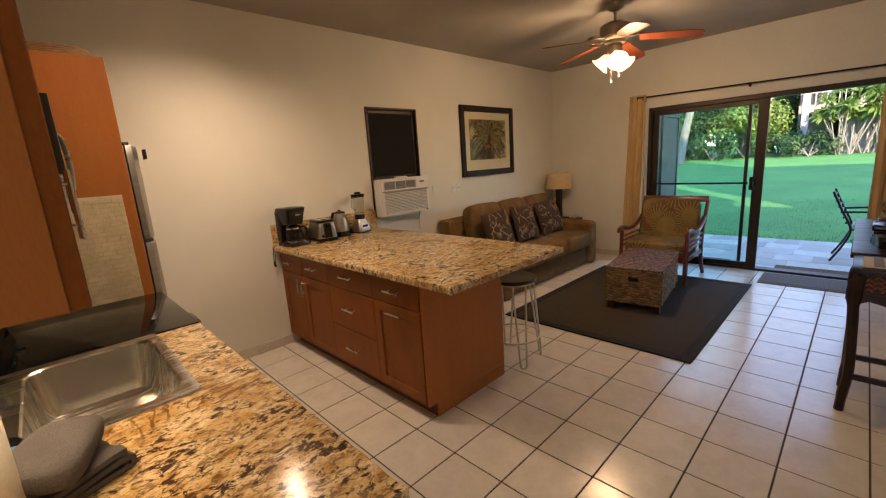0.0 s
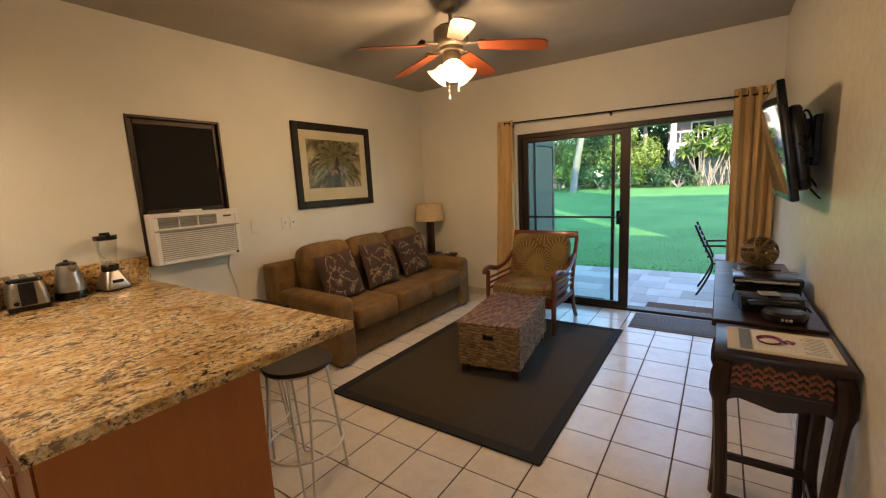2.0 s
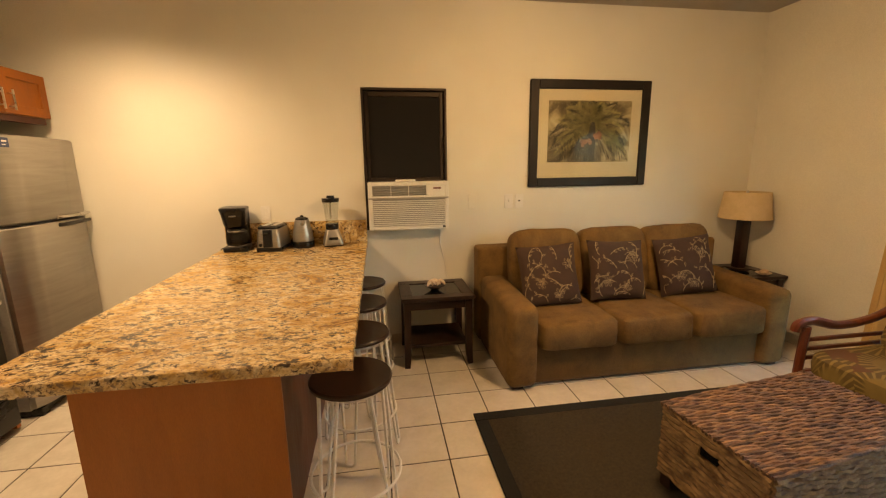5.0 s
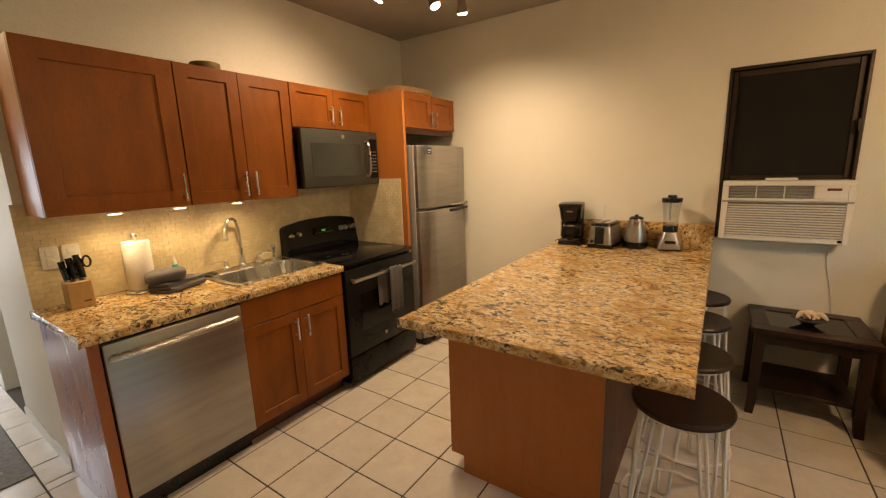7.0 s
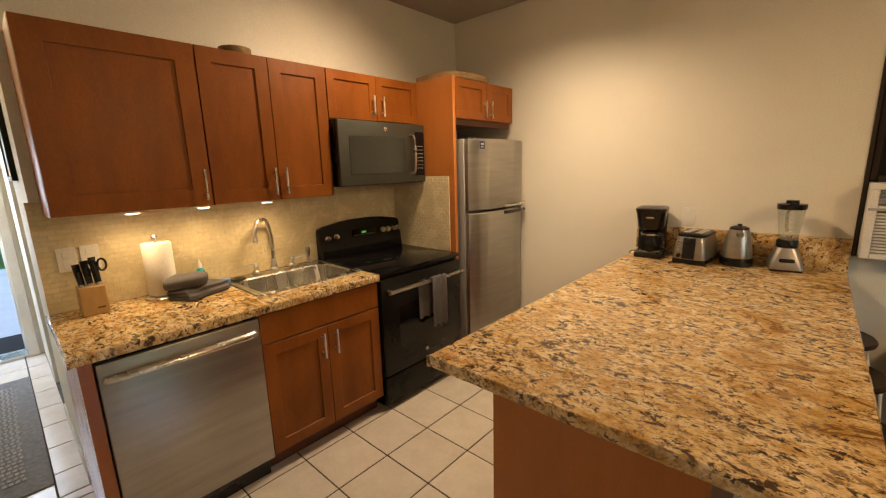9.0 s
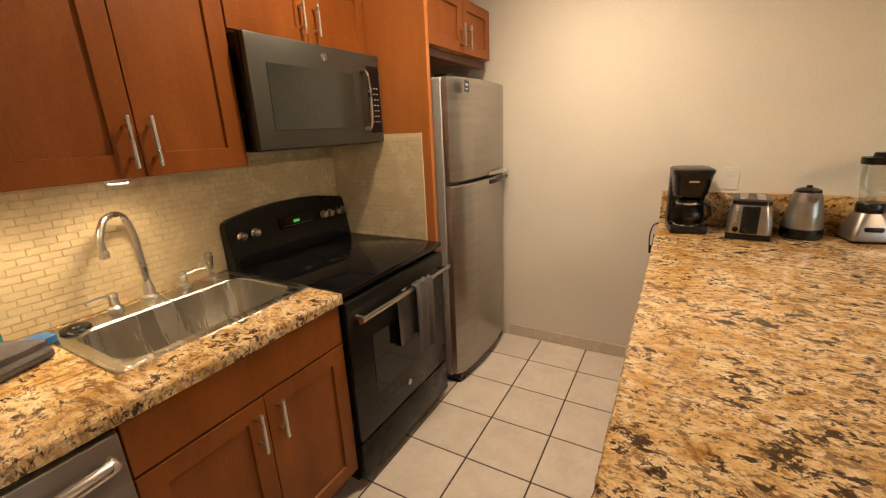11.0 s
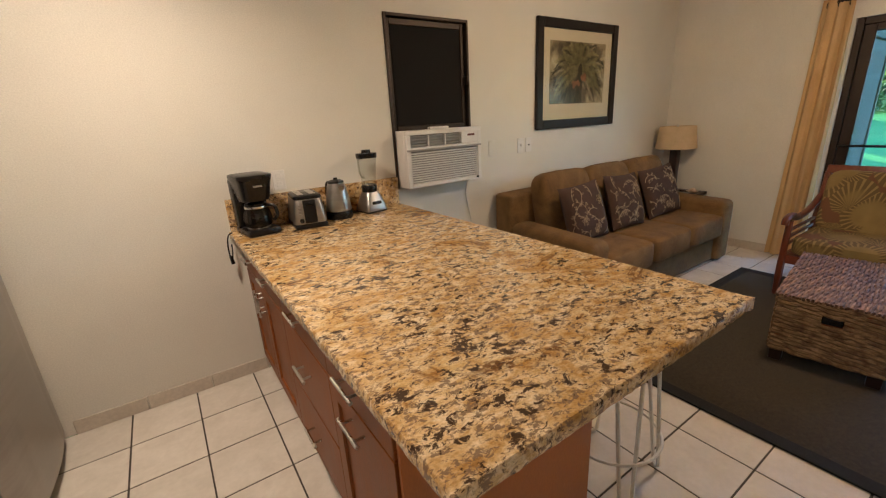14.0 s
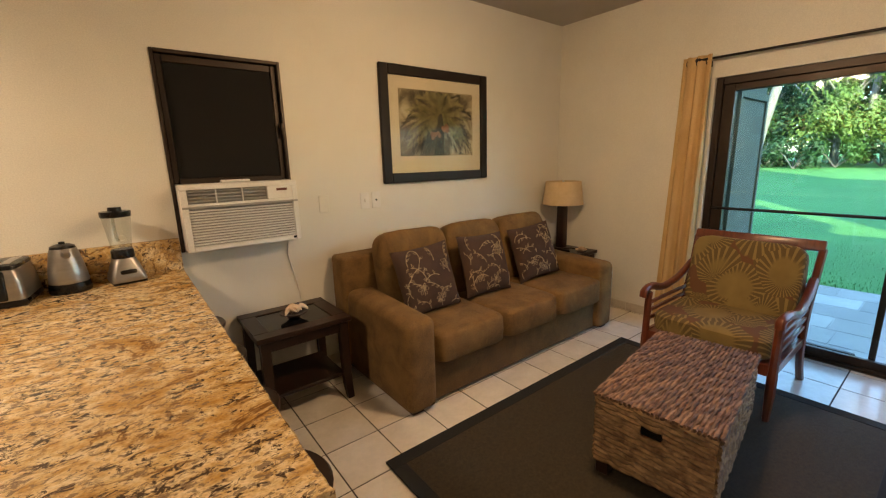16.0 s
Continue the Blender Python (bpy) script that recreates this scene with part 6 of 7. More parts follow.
def curtain(y0, y1, yb0, yb1, folds, label, seed):
    c = thing("curtain", (XE - 0.08, (y0 + y1) / 2, 0), label, "curtain", "patio door curtains")
    mid = (y0 + y1) / 2
    bm = bmesh.new()
    n, rows = folds * 10, 16
    g = [[], []]
    for s in (0, 1):
        for j in range(rows + 1):
            t = j / rows
            z = 2.238 - (2.238 - 0.02) * t
            line = []
            for i in range(n + 1):
                u = i / n
                y = (y0 + (y1 - y0) * u) * (1 - t) + (yb0 + (yb1 - yb0) * u) * t - mid
                ph = u * folds * 2 * math.pi + 0.4 * math.sin(3 * t + seed + 5 * u)
                x = (0.020 + 0.009 * t) * math.sin(ph) + 0.006 * math.sin(2.3 * ph + 4 * t) + 0.004 * s
                line.append(bm.verts.new((x, y, z)))
            g[s].append(line)
    for s in (0, 1):
        for j in range(rows):
            for i in range(n):
                bm.faces.new((g[s][j][i], g[s][j][i + 1], g[s][j + 1][i + 1], g[s][j + 1][i]))
    for j in range(rows):
        for i in (0, n):
            bm.faces.new((g[0][j][i], g[1][j][i], g[1][j + 1][i], g[0][j + 1][i]))
    for i in range(n):
        for j in (0, rows):
            bm.faces.new((g[0][j][i], g[0][j][i + 1], g[1][j][i + 1], g[1][j][i]))
    part("panel", bm, M_CURT, c)
    for k in range(folds):
        yy = y0 + (y1 - y0) * (k + 0.5) / folds - mid
        part("grommet", turned([(0.022, -0.003), (0.026, 0.0), (0.022, 0.003)], (-0.0, yy, 2.19), 14, 'y', cap=False), M_IRON, c)
    return c


curtain(2.165, 1.955, 2.24, 1.965, 3, "gold curtain gathered beside the patio door", 0.3)
curtain(-0.225, -0.565, -0.235, -0.57, 5, "gold grommet curtain gathered at the wall", 1.7)

# ceiling fan
fan = thing("ceiling_fan", (FAN[0], FAN[1], ZC), "ceiling fan with red wood blades and lit glass shades", "ceiling fan")
part("canopy", turned([(0.075, -0.001), (0.075, -0.02), (0.06, -0.05), (0.03, -0.068), (0.014, -0.07)], n=28), M_PEWTER, fan)
part("downrod", tube(bmesh.new(), [(0, 0, -0.06), (0, 0, -0.17)], 0.013, 12), M_PEWTER, fan)
part("motor", turned([(0.03, -0.15), (0.10, -0.165), (0.125, -0.185), (0.128, -0.26), (0.115, -0.29), (0.09, -0.305), (0.085, -0.33), (0.05, -0.34)], n=36), M_PEWTER, fan)
part("switch_housing", turned([(0.055, -0.335), (0.065, -0.35), (0.065, -0.40), (0.05, -0.42), (0.0, -0.425)], n=28), M_PEWTER, fan)
for k in range(5):
    m = pose(0, 0, 0.045, 0, 0, 3 + 72 * k)
    bl = part("blade_arm", boxes((0.09, 0.21, -0.02, 0.02, -0.337, -0.328), (0.20, 0.25, -0.045, 0.045, -0.334, -0.326), bevel=0.003), M_PEWTER, fan, at=m)
    bm = bmesh.new()
    top, low = [], []
    outline = [(0.20, -0.052), (0.40, -0.066), (0.58, -0.072), (0.635, -0.06), (0.655, -0.03), (0.655, 0.03), (0.635, 0.06), (0.58, 0.072), (0.40, 0.066), (0.20, 0.052)]
    for x, y in outline:
        x = 0.20 + (x - 0.20) * 1.06
        tz = -y * 0.20 - 0.055 * (x - 0.20) / 0.48
        top.append(bm.verts.new((x, y, -0.347 + tz)))
        low.append(bm.verts.new((x, y, -0.354 + tz)))
    ring_strip(bm, [low, top])
    part("blade", bm, M_BLADE, bl, "reddish wood fan blade", smooth=False)
part("light_plate", turned([(0.05, -0.415), (0.075, -0.43), (0.06, -0.45), (0.0, -0.455)], n=24), M_PEWTER, fan)
for k in range(3):
    a = radians(215 + 120 * k)
    u = Vector((math.cos(a), math.sin(a), 0))
    o = u * 0.055 + Vector((0, 0, -0.425))
    ax = (u * 0.80 + Vector((0, 0, -0.74))).normalized()
    bm = bmesh.new()
    rings = []
    e1 = ax.orthogonal().normalized()
    e2 = ax.cross(e1)
    for r, h in ((0.022, 0.0), (0.038, 0.010), (0.046, 0.035), (0.052, 0.065), (0.068, 0.092), (0.088, 0.106), (0.085, 0.108), (0.064, 0.092), (0.048, 0.065), (0.042, 0.035), (0.020, 0.012)):
        rings.append([bm.verts.new(o + ax * h + r * (math.cos(2 * math.pi * i / 24) * e1 + math.sin(2 * math.pi * i / 24) * e2)) for i in range(24)])
    ring_strip(bm, rings, cap=False)
    gs = part("glass_shade", bm, M_FROST, fan, "lit frosted glass bell shade")
    gs.visible_shadow = False
for dx, ln in ((0.03, 0.145), (-0.02, 0.195)):
    ch_ = part("pull_chain", tube(bmesh.new(), [(dx, -dx, -0.44), (dx, -dx, -0.45 - ln)], 0.0018, 6), M_NICKEL, fan)
    part("pull_bead", turned([(0.002, 0.012), (0.006, 0.0), (0.006, -0.012), (0.0, -0.018)], (dx, -dx, -0.45 - ln), 10), M_WHITE, ch_)

# television on the south wall
tv = new("television")
tv.matrix_basis = pose(4.50, -0.425, 1.64, -9, 0, 0)
tagged(tv, "flat black television on a tilting wall arm", "television")
part("casing", box(-0.465, 0.465, -0.005, 0.03, -0.29, 0.29, bevel=0.008, seg=2), M_BLACK, tv)
part("rear_hump", box(-0.36, 0.36, -0.070, -0.005, -0.25, 0.17, bevel=0.022, seg=2), M_BLACK, tv)
part("cable", bars(bend([(-0.30, -0.06, -0.04), (-0.31, -0.09, 0.02), (-0.30, -0.10, 0.10), (-0.25, -0.09, 0.14), (-0.18, -0.07, 0.10)], 6), bend([(-0.22, -0.06, -0.22), (-0.25, -0.10, -0.30), (-0.15, -0.13, -0.31), (-0.08, -0.10, -0.20)], 6), r=0.005, n=6), M_BLACK, tv, "looped black cables")
part("screen", box(-0.44, 0.44, 0.030, 0.032, -0.255, 0.268), M_TV, tv, "glossy dark screen")
part("mount", boxes((-0.20, 0.20, -0.11, -0.066, -0.10, 0.10), (-0.03, 0.03, -0.12, -0.06, -0.14, 0.14), bevel=0.004), M_IRON, tv, "black wall arm")
wb = solid("wall_bracket", boxes((4.38, 4.62, YS, YS + 0.03, 1.52, 1.78), bevel=0.004), M_IRON, "black steel television wall plate", "bracket")

# carved stand beside the desk
sd = thing("plant_stand", (3.455, -0.37, 0), "tall dark stand with a carved apron and curved legs", "stand")
part("tabletop", box(-0.185, 0.185, -0.20, 0.20, 0.812, 0.84, bevel=0.008, seg=2), M_DARK, sd)
part("frieze", boxes((-0.165, 0.165, -0.18, -0.165, 0.70, 0.812), (-0.165, 0.165, 0.165, 0.18, 0.70, 0.812), (-0.165, -0.150, -0.165, 0.165, 0.70, 0.812), (0.150, 0.165, -0.165, 0.165, 0.70, 0.812), bevel=0.002), M_DARK, sd)
bm = bmesh.new()
for i in range(9):
    for j in range(3):
        y, z = -0.128 + 0.032 * i, 0.726 + 0.027 * j + (0.0135 if i % 2 else 0)
        if z < 0.80:
            for s in (-1, 1):
                c, w = math.cos(s * 0.75), math.sin(s * 0.75)
                leaf = [(0.0, -0.017), (0.007, -0.004), (0.004, 0.010), (0.0, 0.016), (-0.005, 0.008), (-0.007, -0.005)]
                ring_strip(bm, [[bm.verts.new((x, y + s * 0.008 + k * (p * c - q * w), z + k * (p * w + q * c))) for p, q in leaf] for x, k in ((-0.164, 1.0), (-0.168, 0.95), (-0.171, 0.55))])
part("carving", bm, M_CARVE, sd, "carved reddish lattice panel")
bm = bmesh.new()
prof = [(-0.16, 0.70), (-0.16, 0.64), (-0.12, 0.66), (-0.06, 0.645), (0, 0.63), (0.06, 0.645), (0.12, 0.66), (0.16, 0.64), (0.16, 0.70)]
ring_strip(bm, [[bm.verts.new((-0.163, y, z)) for y, z in prof], [bm.verts.new((-0.148, y, z)) for y, z in prof]])
part("scalloped_apron", bm, M_DARK, sd)
for a in (-1, 1):
    for b in (-1, 1):
        x, y = a * 0.155, b * 0.165
        part("leg", tube(bmesh.new(), bend([(x, y, 0.80), (x * 1.04, y * 1.08, 0.70), (x * 1.0, y * 1.02, 0.50), (x * 0.95, y * 0.96, 0.25), (x * 1.02, y * 1.03, 0.10), (x * 1.05, y * 1.06, 0.003)], 5), [0.030] * 3 + [0.034] * 4 + [0.024] * 14 + [0.022] * 5, 8), M_DARK, sd)
part("stretcher", boxes((-0.15, 0.15, -0.17, -0.145, 0.17, 0.20), (-0.15, 0.15, 0.145, 0.17, 0.17, 0.20), (-0.165, -0.14, -0.16, 0.16, 0.20, 0.23), (0.14, 0.165, -0.16, 0.16, 0.20, 0.23), bevel=0.002), M_DARK, sd)
ib = thing("info_board", (3.445, -0.375, 0.841), "framed welcome sheet with a purple flower print", "sheet")
part("board", box(-0.13, 0.13, -0.17, 0.165, 0, 0.006, bevel=0.001), M_MATTE, ib, smooth=False)
part("grey_band", box(-0.12, 0.12, 0.085, 0.125, 0.006, 0.0066), M_GREYINK, ib, smooth=False)
part("page", box(-0.11, 0.115, -0.155, 0.08, 0.006, 0.0068), M_PAPER, ib, smooth=False)
bm = bmesh.new()
tube(bm, bend([(0.04 * math.cos(t), 0.03 + 0.035 * math.sin(t), 0.008) for t in [0.6 * q for q in range(12)]], 3), 0.010, 5, 0.25)
for q in range(5):
    puff(bm, (0.01 + 0.015 * math.cos(q * 1.26), -0.03 + 0.015 * math.sin(q * 1.26), 0.0075), (0.013, 0.009, 0.001), 1.0, 6, 4)
part("flower", bm, M_PURPLE, ib, "purple lei and orchid print")
part("text_lines", boxes(*[(-0.09 + 0.016 * k, -0.0865 + 0.016 * k, -0.14, -0.07 - 0.02 * (k % 3 == 2), 0.0068, 0.0072) for k in range(12)]), M_GREYINK, ib, smooth=False)

# long desk
dk = thing("console_desk", (4.385, -0.355, 0), "long dark wood console desk along the wall", "desk")
part("tabletop", box(-0.735, 0.735, -0.20, 0.20, 0.815, 0.85, bevel=0.004), M_DARK, dk)
part("apron", boxes((-0.70, 0.70, 0.15, 0.17, 0.72, 0.815), (-0.70, 0.70, -0.18, -0.16, 0.72, 0.815), (-0.70, -0.68, -0.16, 0.15, 0.72, 0.815), (0.68, 0.70, -0.16, 0.15, 0.72, 0.815), bevel=0.002), M_DARK, dk)
for a in (-1, 1):
    for b in (-1, 1):
        part("leg", tube(bmesh.new(), [(a * 0.67, b * 0.155, 0.80), (a * 0.67, b * 0.155, 0.30), (a * 0.67, b * 0.155, 0.003)], [0.034, 0.028, 0.022], 4), M_DARK, dk, smooth=False)
ph = thing("cordless_phone_base", (3.93, -0.37, 0.851), "black angled phone base on the desk", "phone base", turn=10)
bm = bmesh.new()
prof = [(-0.10, 0), (-0.10, 0.03), (-0.07, 0.062), (0.0, 0.072), (0.07, 0.06), (0.10, 0.03), (0.10, 0)]
ring_strip(bm, [[bm.verts.new((x, -0.12, z)) for x, z in prof], [bm.verts.new((x, 0.12, z)) for x, z in prof]])
part("body", bm, M_BLACK, ph)
part("silver_top", box(-0.045, 0.030, -0.045, 0.035, 0.0675, 0.0745, bevel=0.003), M_GREYP, ph, "silver grey label panel")
part("handset", box(-0.115, -0.075, -0.10, 0.10, 0.028, 0.058, bevel=0.010, seg=2), M_BLACK, ph)
al = thing("alarm_clock", (3.76, -0.42, 0.851), "small round black alarm clock", "clock")
part("body", turned([(0.075, 0), (0.082, 0.008), (0.082, 0.03), (0.07, 0.042), (0.0, 0.045)], n=28), M_BLACK, al)
part("buttons", boxes(*[(-0.088, -0.078, -0.02 + 0.014 * k, -0.010 + 0.014 * k, 0.012, 0.024) for k in range(3)], bevel=0.002), M_NICKEL, al)
bx_ = thing("media_player", (4.30, -0.38, 0.851), "flat black media player stacked on a silver box", "media player")
part("lower_case", box(-0.12, 0.12, -0.15, 0.13, 0.0, 0.045, bevel=0.004), M_BLACK, bx_)
part("upper_case", box(-0.11, 0.12, -0.16, 0.14, 0.046, 0.085, bevel=0.006, seg=2), M_BLACK, bx_)
part("front_trim", tube(bmesh.new(), [(-0.115, -0.14, 0.066), (-0.115, 0.13, 0.066)], 0.008, 8), M_NICKEL, bx_)
vb = thing("vine_ball", (4.52, -0.37, 0.937), "openwork ball of gold twisted vine", "ornament")
rnd = random.Random(21)
for k in range(13):
    ax = Vector((rnd.gauss(0, 1), rnd.gauss(0, 1), rnd.gauss(0, 1))).normalized()
    e1 = ax.orthogonal().normalized()
    e2 = ax.cross(e1)
    off = rnd.uniform(-0.055, 0.055)
    rr = math.sqrt(0.088 ** 2 - off ** 2)
    part("vine_loop", tube(bmesh.new(), [Vector((0, 0, 0.088)) + ax * off + rr * (math.cos(t * 0.2856) * e1 + math.sin(t * 0.2856) * e2) for t in range(23)], 0.0065, 6), M_VINE, vb)
solid("vine_ball_book", boxes((4.44, 4.62, -0.47, -0.27, 0.851, 0.938), bevel=0.004), M_BLACK, "black case under the vine ball", "case")
cbl = solid("cable_bundle", bars(bend([(4.05, -0.50, 0.856), (4.12, -0.47, 0.90), (4.20, -0.52, 0.86), (4.3, -0.545, 0.87), (4.42, -0.54, 0.86)], 6), bend([(3.9, -0.53, 0.856), (4.0, -0.50, 0.88), (4.1, -0.545, 0.856)], 6), r=0.004, n=6), M_BLACK, "tangled black cables on the desk", "cable")

# patina gecko on the wall
gk = solid("wall_gecko", tube(tube(tube(tube(tube(bmesh.new(), bend([(2.46, 0, 1.93), (2.40, 0, 1.86), (2.42, 0, 1.76), (2.36, 0, 1.68), (2.34, 0, 1.60)], 6), [0.02, 0.03, 0.04, 0.045, 0.045, 0.05, 0.055, 0.055, 0.06, 0.06, 0.06, 0.055, 0.05, 0.05, 0.045, 0.04, 0.036, 0.032, 0.028, 0.024, 0.02, 0.016, 0.012, 0.008, 0.004], 8, 0.35), bend([(2.42, 0, 1.84), (2.52, 0, 1.85), (2.55, 0, 1.80)], 5), 0.012, 6), bend([(2.41, 0, 1.83), (2.31, 0, 1.86), (2.28, 0, 1.92)], 5), 0.012, 6), bend([(2.40, 0, 1.74), (2.49, 0, 1.70), (2.51, 0, 1.64)], 5), 0.012, 6), bend([(2.37, 0, 1.74), (2.28, 0, 1.72), (2.26, 0, 1.66)], 5), 0.012, 6), M_PATINA, "patina copper gecko ornament hung on the wall", "wall ornament", at=(0.70, YS + 0.02, 0.145))
gk2 = copy_thing(gk, pose(1.08, YS + 0.02, 0.455))

# hall ceiling light, never in view, assumed to carry the hall lamp
hl = thing("ceiling_light", (-1.25, -0.08, ZC), "round flush hall ceiling light, lit, assumed and out of view", "ceiling light")
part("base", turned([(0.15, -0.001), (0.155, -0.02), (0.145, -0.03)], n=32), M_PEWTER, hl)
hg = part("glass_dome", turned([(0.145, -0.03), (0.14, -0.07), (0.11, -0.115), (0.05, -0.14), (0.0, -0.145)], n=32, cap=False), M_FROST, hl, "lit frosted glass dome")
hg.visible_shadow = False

# picture in the hall
hp = thing("hall_picture", (-0.86, HN, 1.535), "small dark framed seascape in the hall", "picture")
part("frame", boxes((0, 0.024, -0.022, 0, 0, 0.385), (0.466, 0.49, -0.022, 0, 0, 0.385), (0.024, 0.466, -0.022, 0, 0.361, 0.385), (0.024, 0.466, -0.022, 0, 0, 0.024), bevel=0.003), M_IRON, hp)
part("mat_board", box(0.022, 0.468, -0.014, -0.002, 0.022, 0.363), M_PAPER, hp)
part("canvas", box(0.085, 0.405, -0.016, -0.0142, 0.080, 0.305), surface("seascape", (0.12, 0.36, 0.68), (0.50, 0.60, 0.34), 5, 0.5, 0, 60, 0.1), hp, "blue and green painted seascape")


# ---- outside ----
def ground_z(x, y=0.0):
    return -0.10 + 0.78 * max(0.0, min(1.0, (x - 9.5) / 22.0)) ** 1.2


bm = bmesh.new()
xs = [-400, -60, -12, -2.6, 6.5, 8.8, 9.5, 11, 13, 15, 18, 21, 24, 27, 30, 33, 60, 120, 600]
ys = [-600, -60, -25, -12, -6, -1.5, 3.7, 8, 15, 30, 60, 600]
g = [[bm.verts.new((x, y, ground_z(x) if x > 9 else (-0.14))) for y in ys] for x in xs]
for i in range(len(xs) - 1):
    for j in range(len(ys) - 1):
        bm.faces.new((g[i][j], g[i + 1][j], g[i + 1][j + 1], g[i][j + 1]))
structure("ground", bm, M_GRASS, "mown green lawn rising gently to the hedge", "lawn", smooth=True)
# Wing wall by the patio; the long southern run is added to block low sun.
structure("exterior_wall", boxes((XE + 0.18, 7.77, 2.0, 2.20, -0.14, 2.9), (XE + 0.18, XE + 0.24, 2.2, 8, -0.14, 3.0), (XE + 0.18, XE + 0.24, -24, YS - 0.15, -0.14, 2.6)), M_STUCCO, "grey stucco wing wall beside the patio, with an added sun-blocking run", "wall")
# Out-of-view roof slab, placed for the shadow it throws across the lawn.
structure("roof", boxes((HW - 0.7, XE + 0.5, -3.50, YN + 14, 7.6, 7.85)), M_ROOF, "unseen flat roof over the building, added to shade the lawn", "roof")
# Invented block and tower, shaped to leave only a thin sun streak.
nb = thing("building", (0, 0, -0.14), "unseen stucco block added to narrow the sun streak on the lawn", "building")
part("wall", box(0.0, XE + 0.4, -32, -9.52, 0, 7.7), M_STUCCO, nb, smooth=False)
part("roof", box(2.45, XE + 0.5, -32.1, -9.50, 7.7, 7.95), M_ROOF, nb, smooth=False)
part("stair_tower", box(-0.05, 2.40, -14.0, -9.48, 0, 13.0), M_STUCCO, nb, smooth=False)
structure("building_wall", boxes((HW - 0.15, XE + 0.18, YN + 0.62, YN + 0.75, -0.14, ZC), (HW - 0.15, XE + 0.18, YS - 2.5, YS - 2.4, -0.14, ZC)), M_STUCCO, "stucco outer wall of the building", "wall")
structure("porch_floor", boxes((-8.0, HW - 0.12, -3, 3, -0.14, -0.03)), M_CONCR, "grey concrete walkway outside the entry", "pavement")
wd = thing("door_3", (6.62, 1.998, -0.05), "flush painted storage door in the wing wall", "door", kind="structure")
part("door_leaf", box(0.42, 1.06, -0.018, 0.0, 0.03, 2.02, bevel=0.004), M_STUCCO, wd)
part("jamb", boxes((0.36, 0.405, -0.03, 0, 0, 2.10), (1.075, 1.12, -0.03, 0, 0, 2.10), (0.405, 1.075, -0.03, 0, 2.035, 2.10), bevel=0.003), M_STUCCO, wd)
part("hinge", boxes(*[(0.407, 0.425, -0.024, -0.016, z, z + 0.09) for z in (0.2, 1.0, 1.75)]), M_IRON, wd, smooth=False)
patio = thing("patio", (XE + 0.18, 0, 0), "patio of grey slate pavers", "patio", kind="structure")
part("bedding", box(-0.02, 2.36, -3.2, 4.0, -0.13, -0.053), M_CONCR, patio, smooth=False)
rnd = random.Random(2)
cache = {}
for i in range(6):
    y = -3.2 - (i % 2) * 0.17
    x = 0.004 + i * 0.39
    while y < 3.95:
        w = rnd.choice((0.30, 0.40, 0.40, 0.60))
        w = min(w, 4.0 - y)
        if w > 0.05:
            if w not in cache:
                cache[w] = mesh_of(box(0.003, 0.387, 0.003, w - 0.003, -0.07, -0.05, bevel=0.003), "paver", M_PAVER)
            part("paver", cache[w], M_PAVER, patio, at=(x, y, 0))
        y += w
# grass blades at the lawn's near edge
bm = bmesh.new()
rnd = random.Random(8)
for k in range(9000):
    x = 8.84 + 5.5 * rnd.random() ** 2.0
    y = rnd.uniform(-4, 4.5)
    z = ground_z(x) if x > 9 else -0.12
    a, h, w = rnd.uniform(0, 6.28), rnd.uniform(0.015, 0.042), 0.006
    dx, dy = math.cos(a), math.sin(a)
    bm.faces.new([bm.verts.new(p) for p in ((x - w * dx, y - w * dy, z - 0.02), (x + w * dx, y + w * dy, z - 0.02), (x + 0.02 * dy, y - 0.02 * dx, z + h))])
tagged(part("grass", bm, M_BLADEG, None, smooth=False), "short blades of lawn grass", "grass", kind="stuff")

# patio chair
oc = thing("patio_chair", (7.72, -0.42, -0.05), "black iron patio chair with a grey seat pad", "chair")
# the chair looks towards -y
for a in (-1, 1):
    part("rear_leg", tube(bmesh.new(), bend([(a * 0.22, 0.50, 0.90), (a * 0.22, 0.40, 0.66), (a * 0.22, 0.30, 0.42), (a * 0.23, 0.36, 0.20), (a * 0.24, 0.46, 0.0)], 5), 0.013, 8), M_IRON, oc)
    part("front_leg", tube(bmesh.new(), bend([(a * 0.24, -0.18, 0.62), (a * 0.23, -0.16, 0.42), (a * 0.23, -0.20, 0.20), (a * 0.24, -0.22, 0.0)], 5), 0.013, 8), M_IRON, oc)
    part("arm", tube(bmesh.new(), bend([(a * 0.22, 0.40, 0.64), (a * 0.25, 0.1, 0.65), (a * 0.24, -0.18, 0.62)], 5), 0.013, 8), M_IRON, oc)
part("seat_frame", tube(bmesh.new(), [(-0.22, -0.18, 0.42), (0.22, -0.18, 0.42), (0.22, 0.30, 0.42), (-0.22, 0.30, 0.42), (-0.22, -0.18, 0.42)], 0.011, 6), M_IRON, oc)
bm = bmesh.new()
puff(bm, (0, 0.06, 0.45), (0.215, 0.235, 0.03), 0.35, 14, 8)
part("seat_pad", bm, M_GREYP, oc, "grey seat pad")
for k in range(6):
    t = 0.1 + 0.16 * k
    part("back_slat", tube(bmesh.new(), [(-0.22, 0.33 + 0.17 * t, 0.46 + 0.43 * t), (0.22, 0.33 + 0.17 * t, 0.46 + 0.43 * t)], 0.011, 6, 1.6), M_IRON, oc)


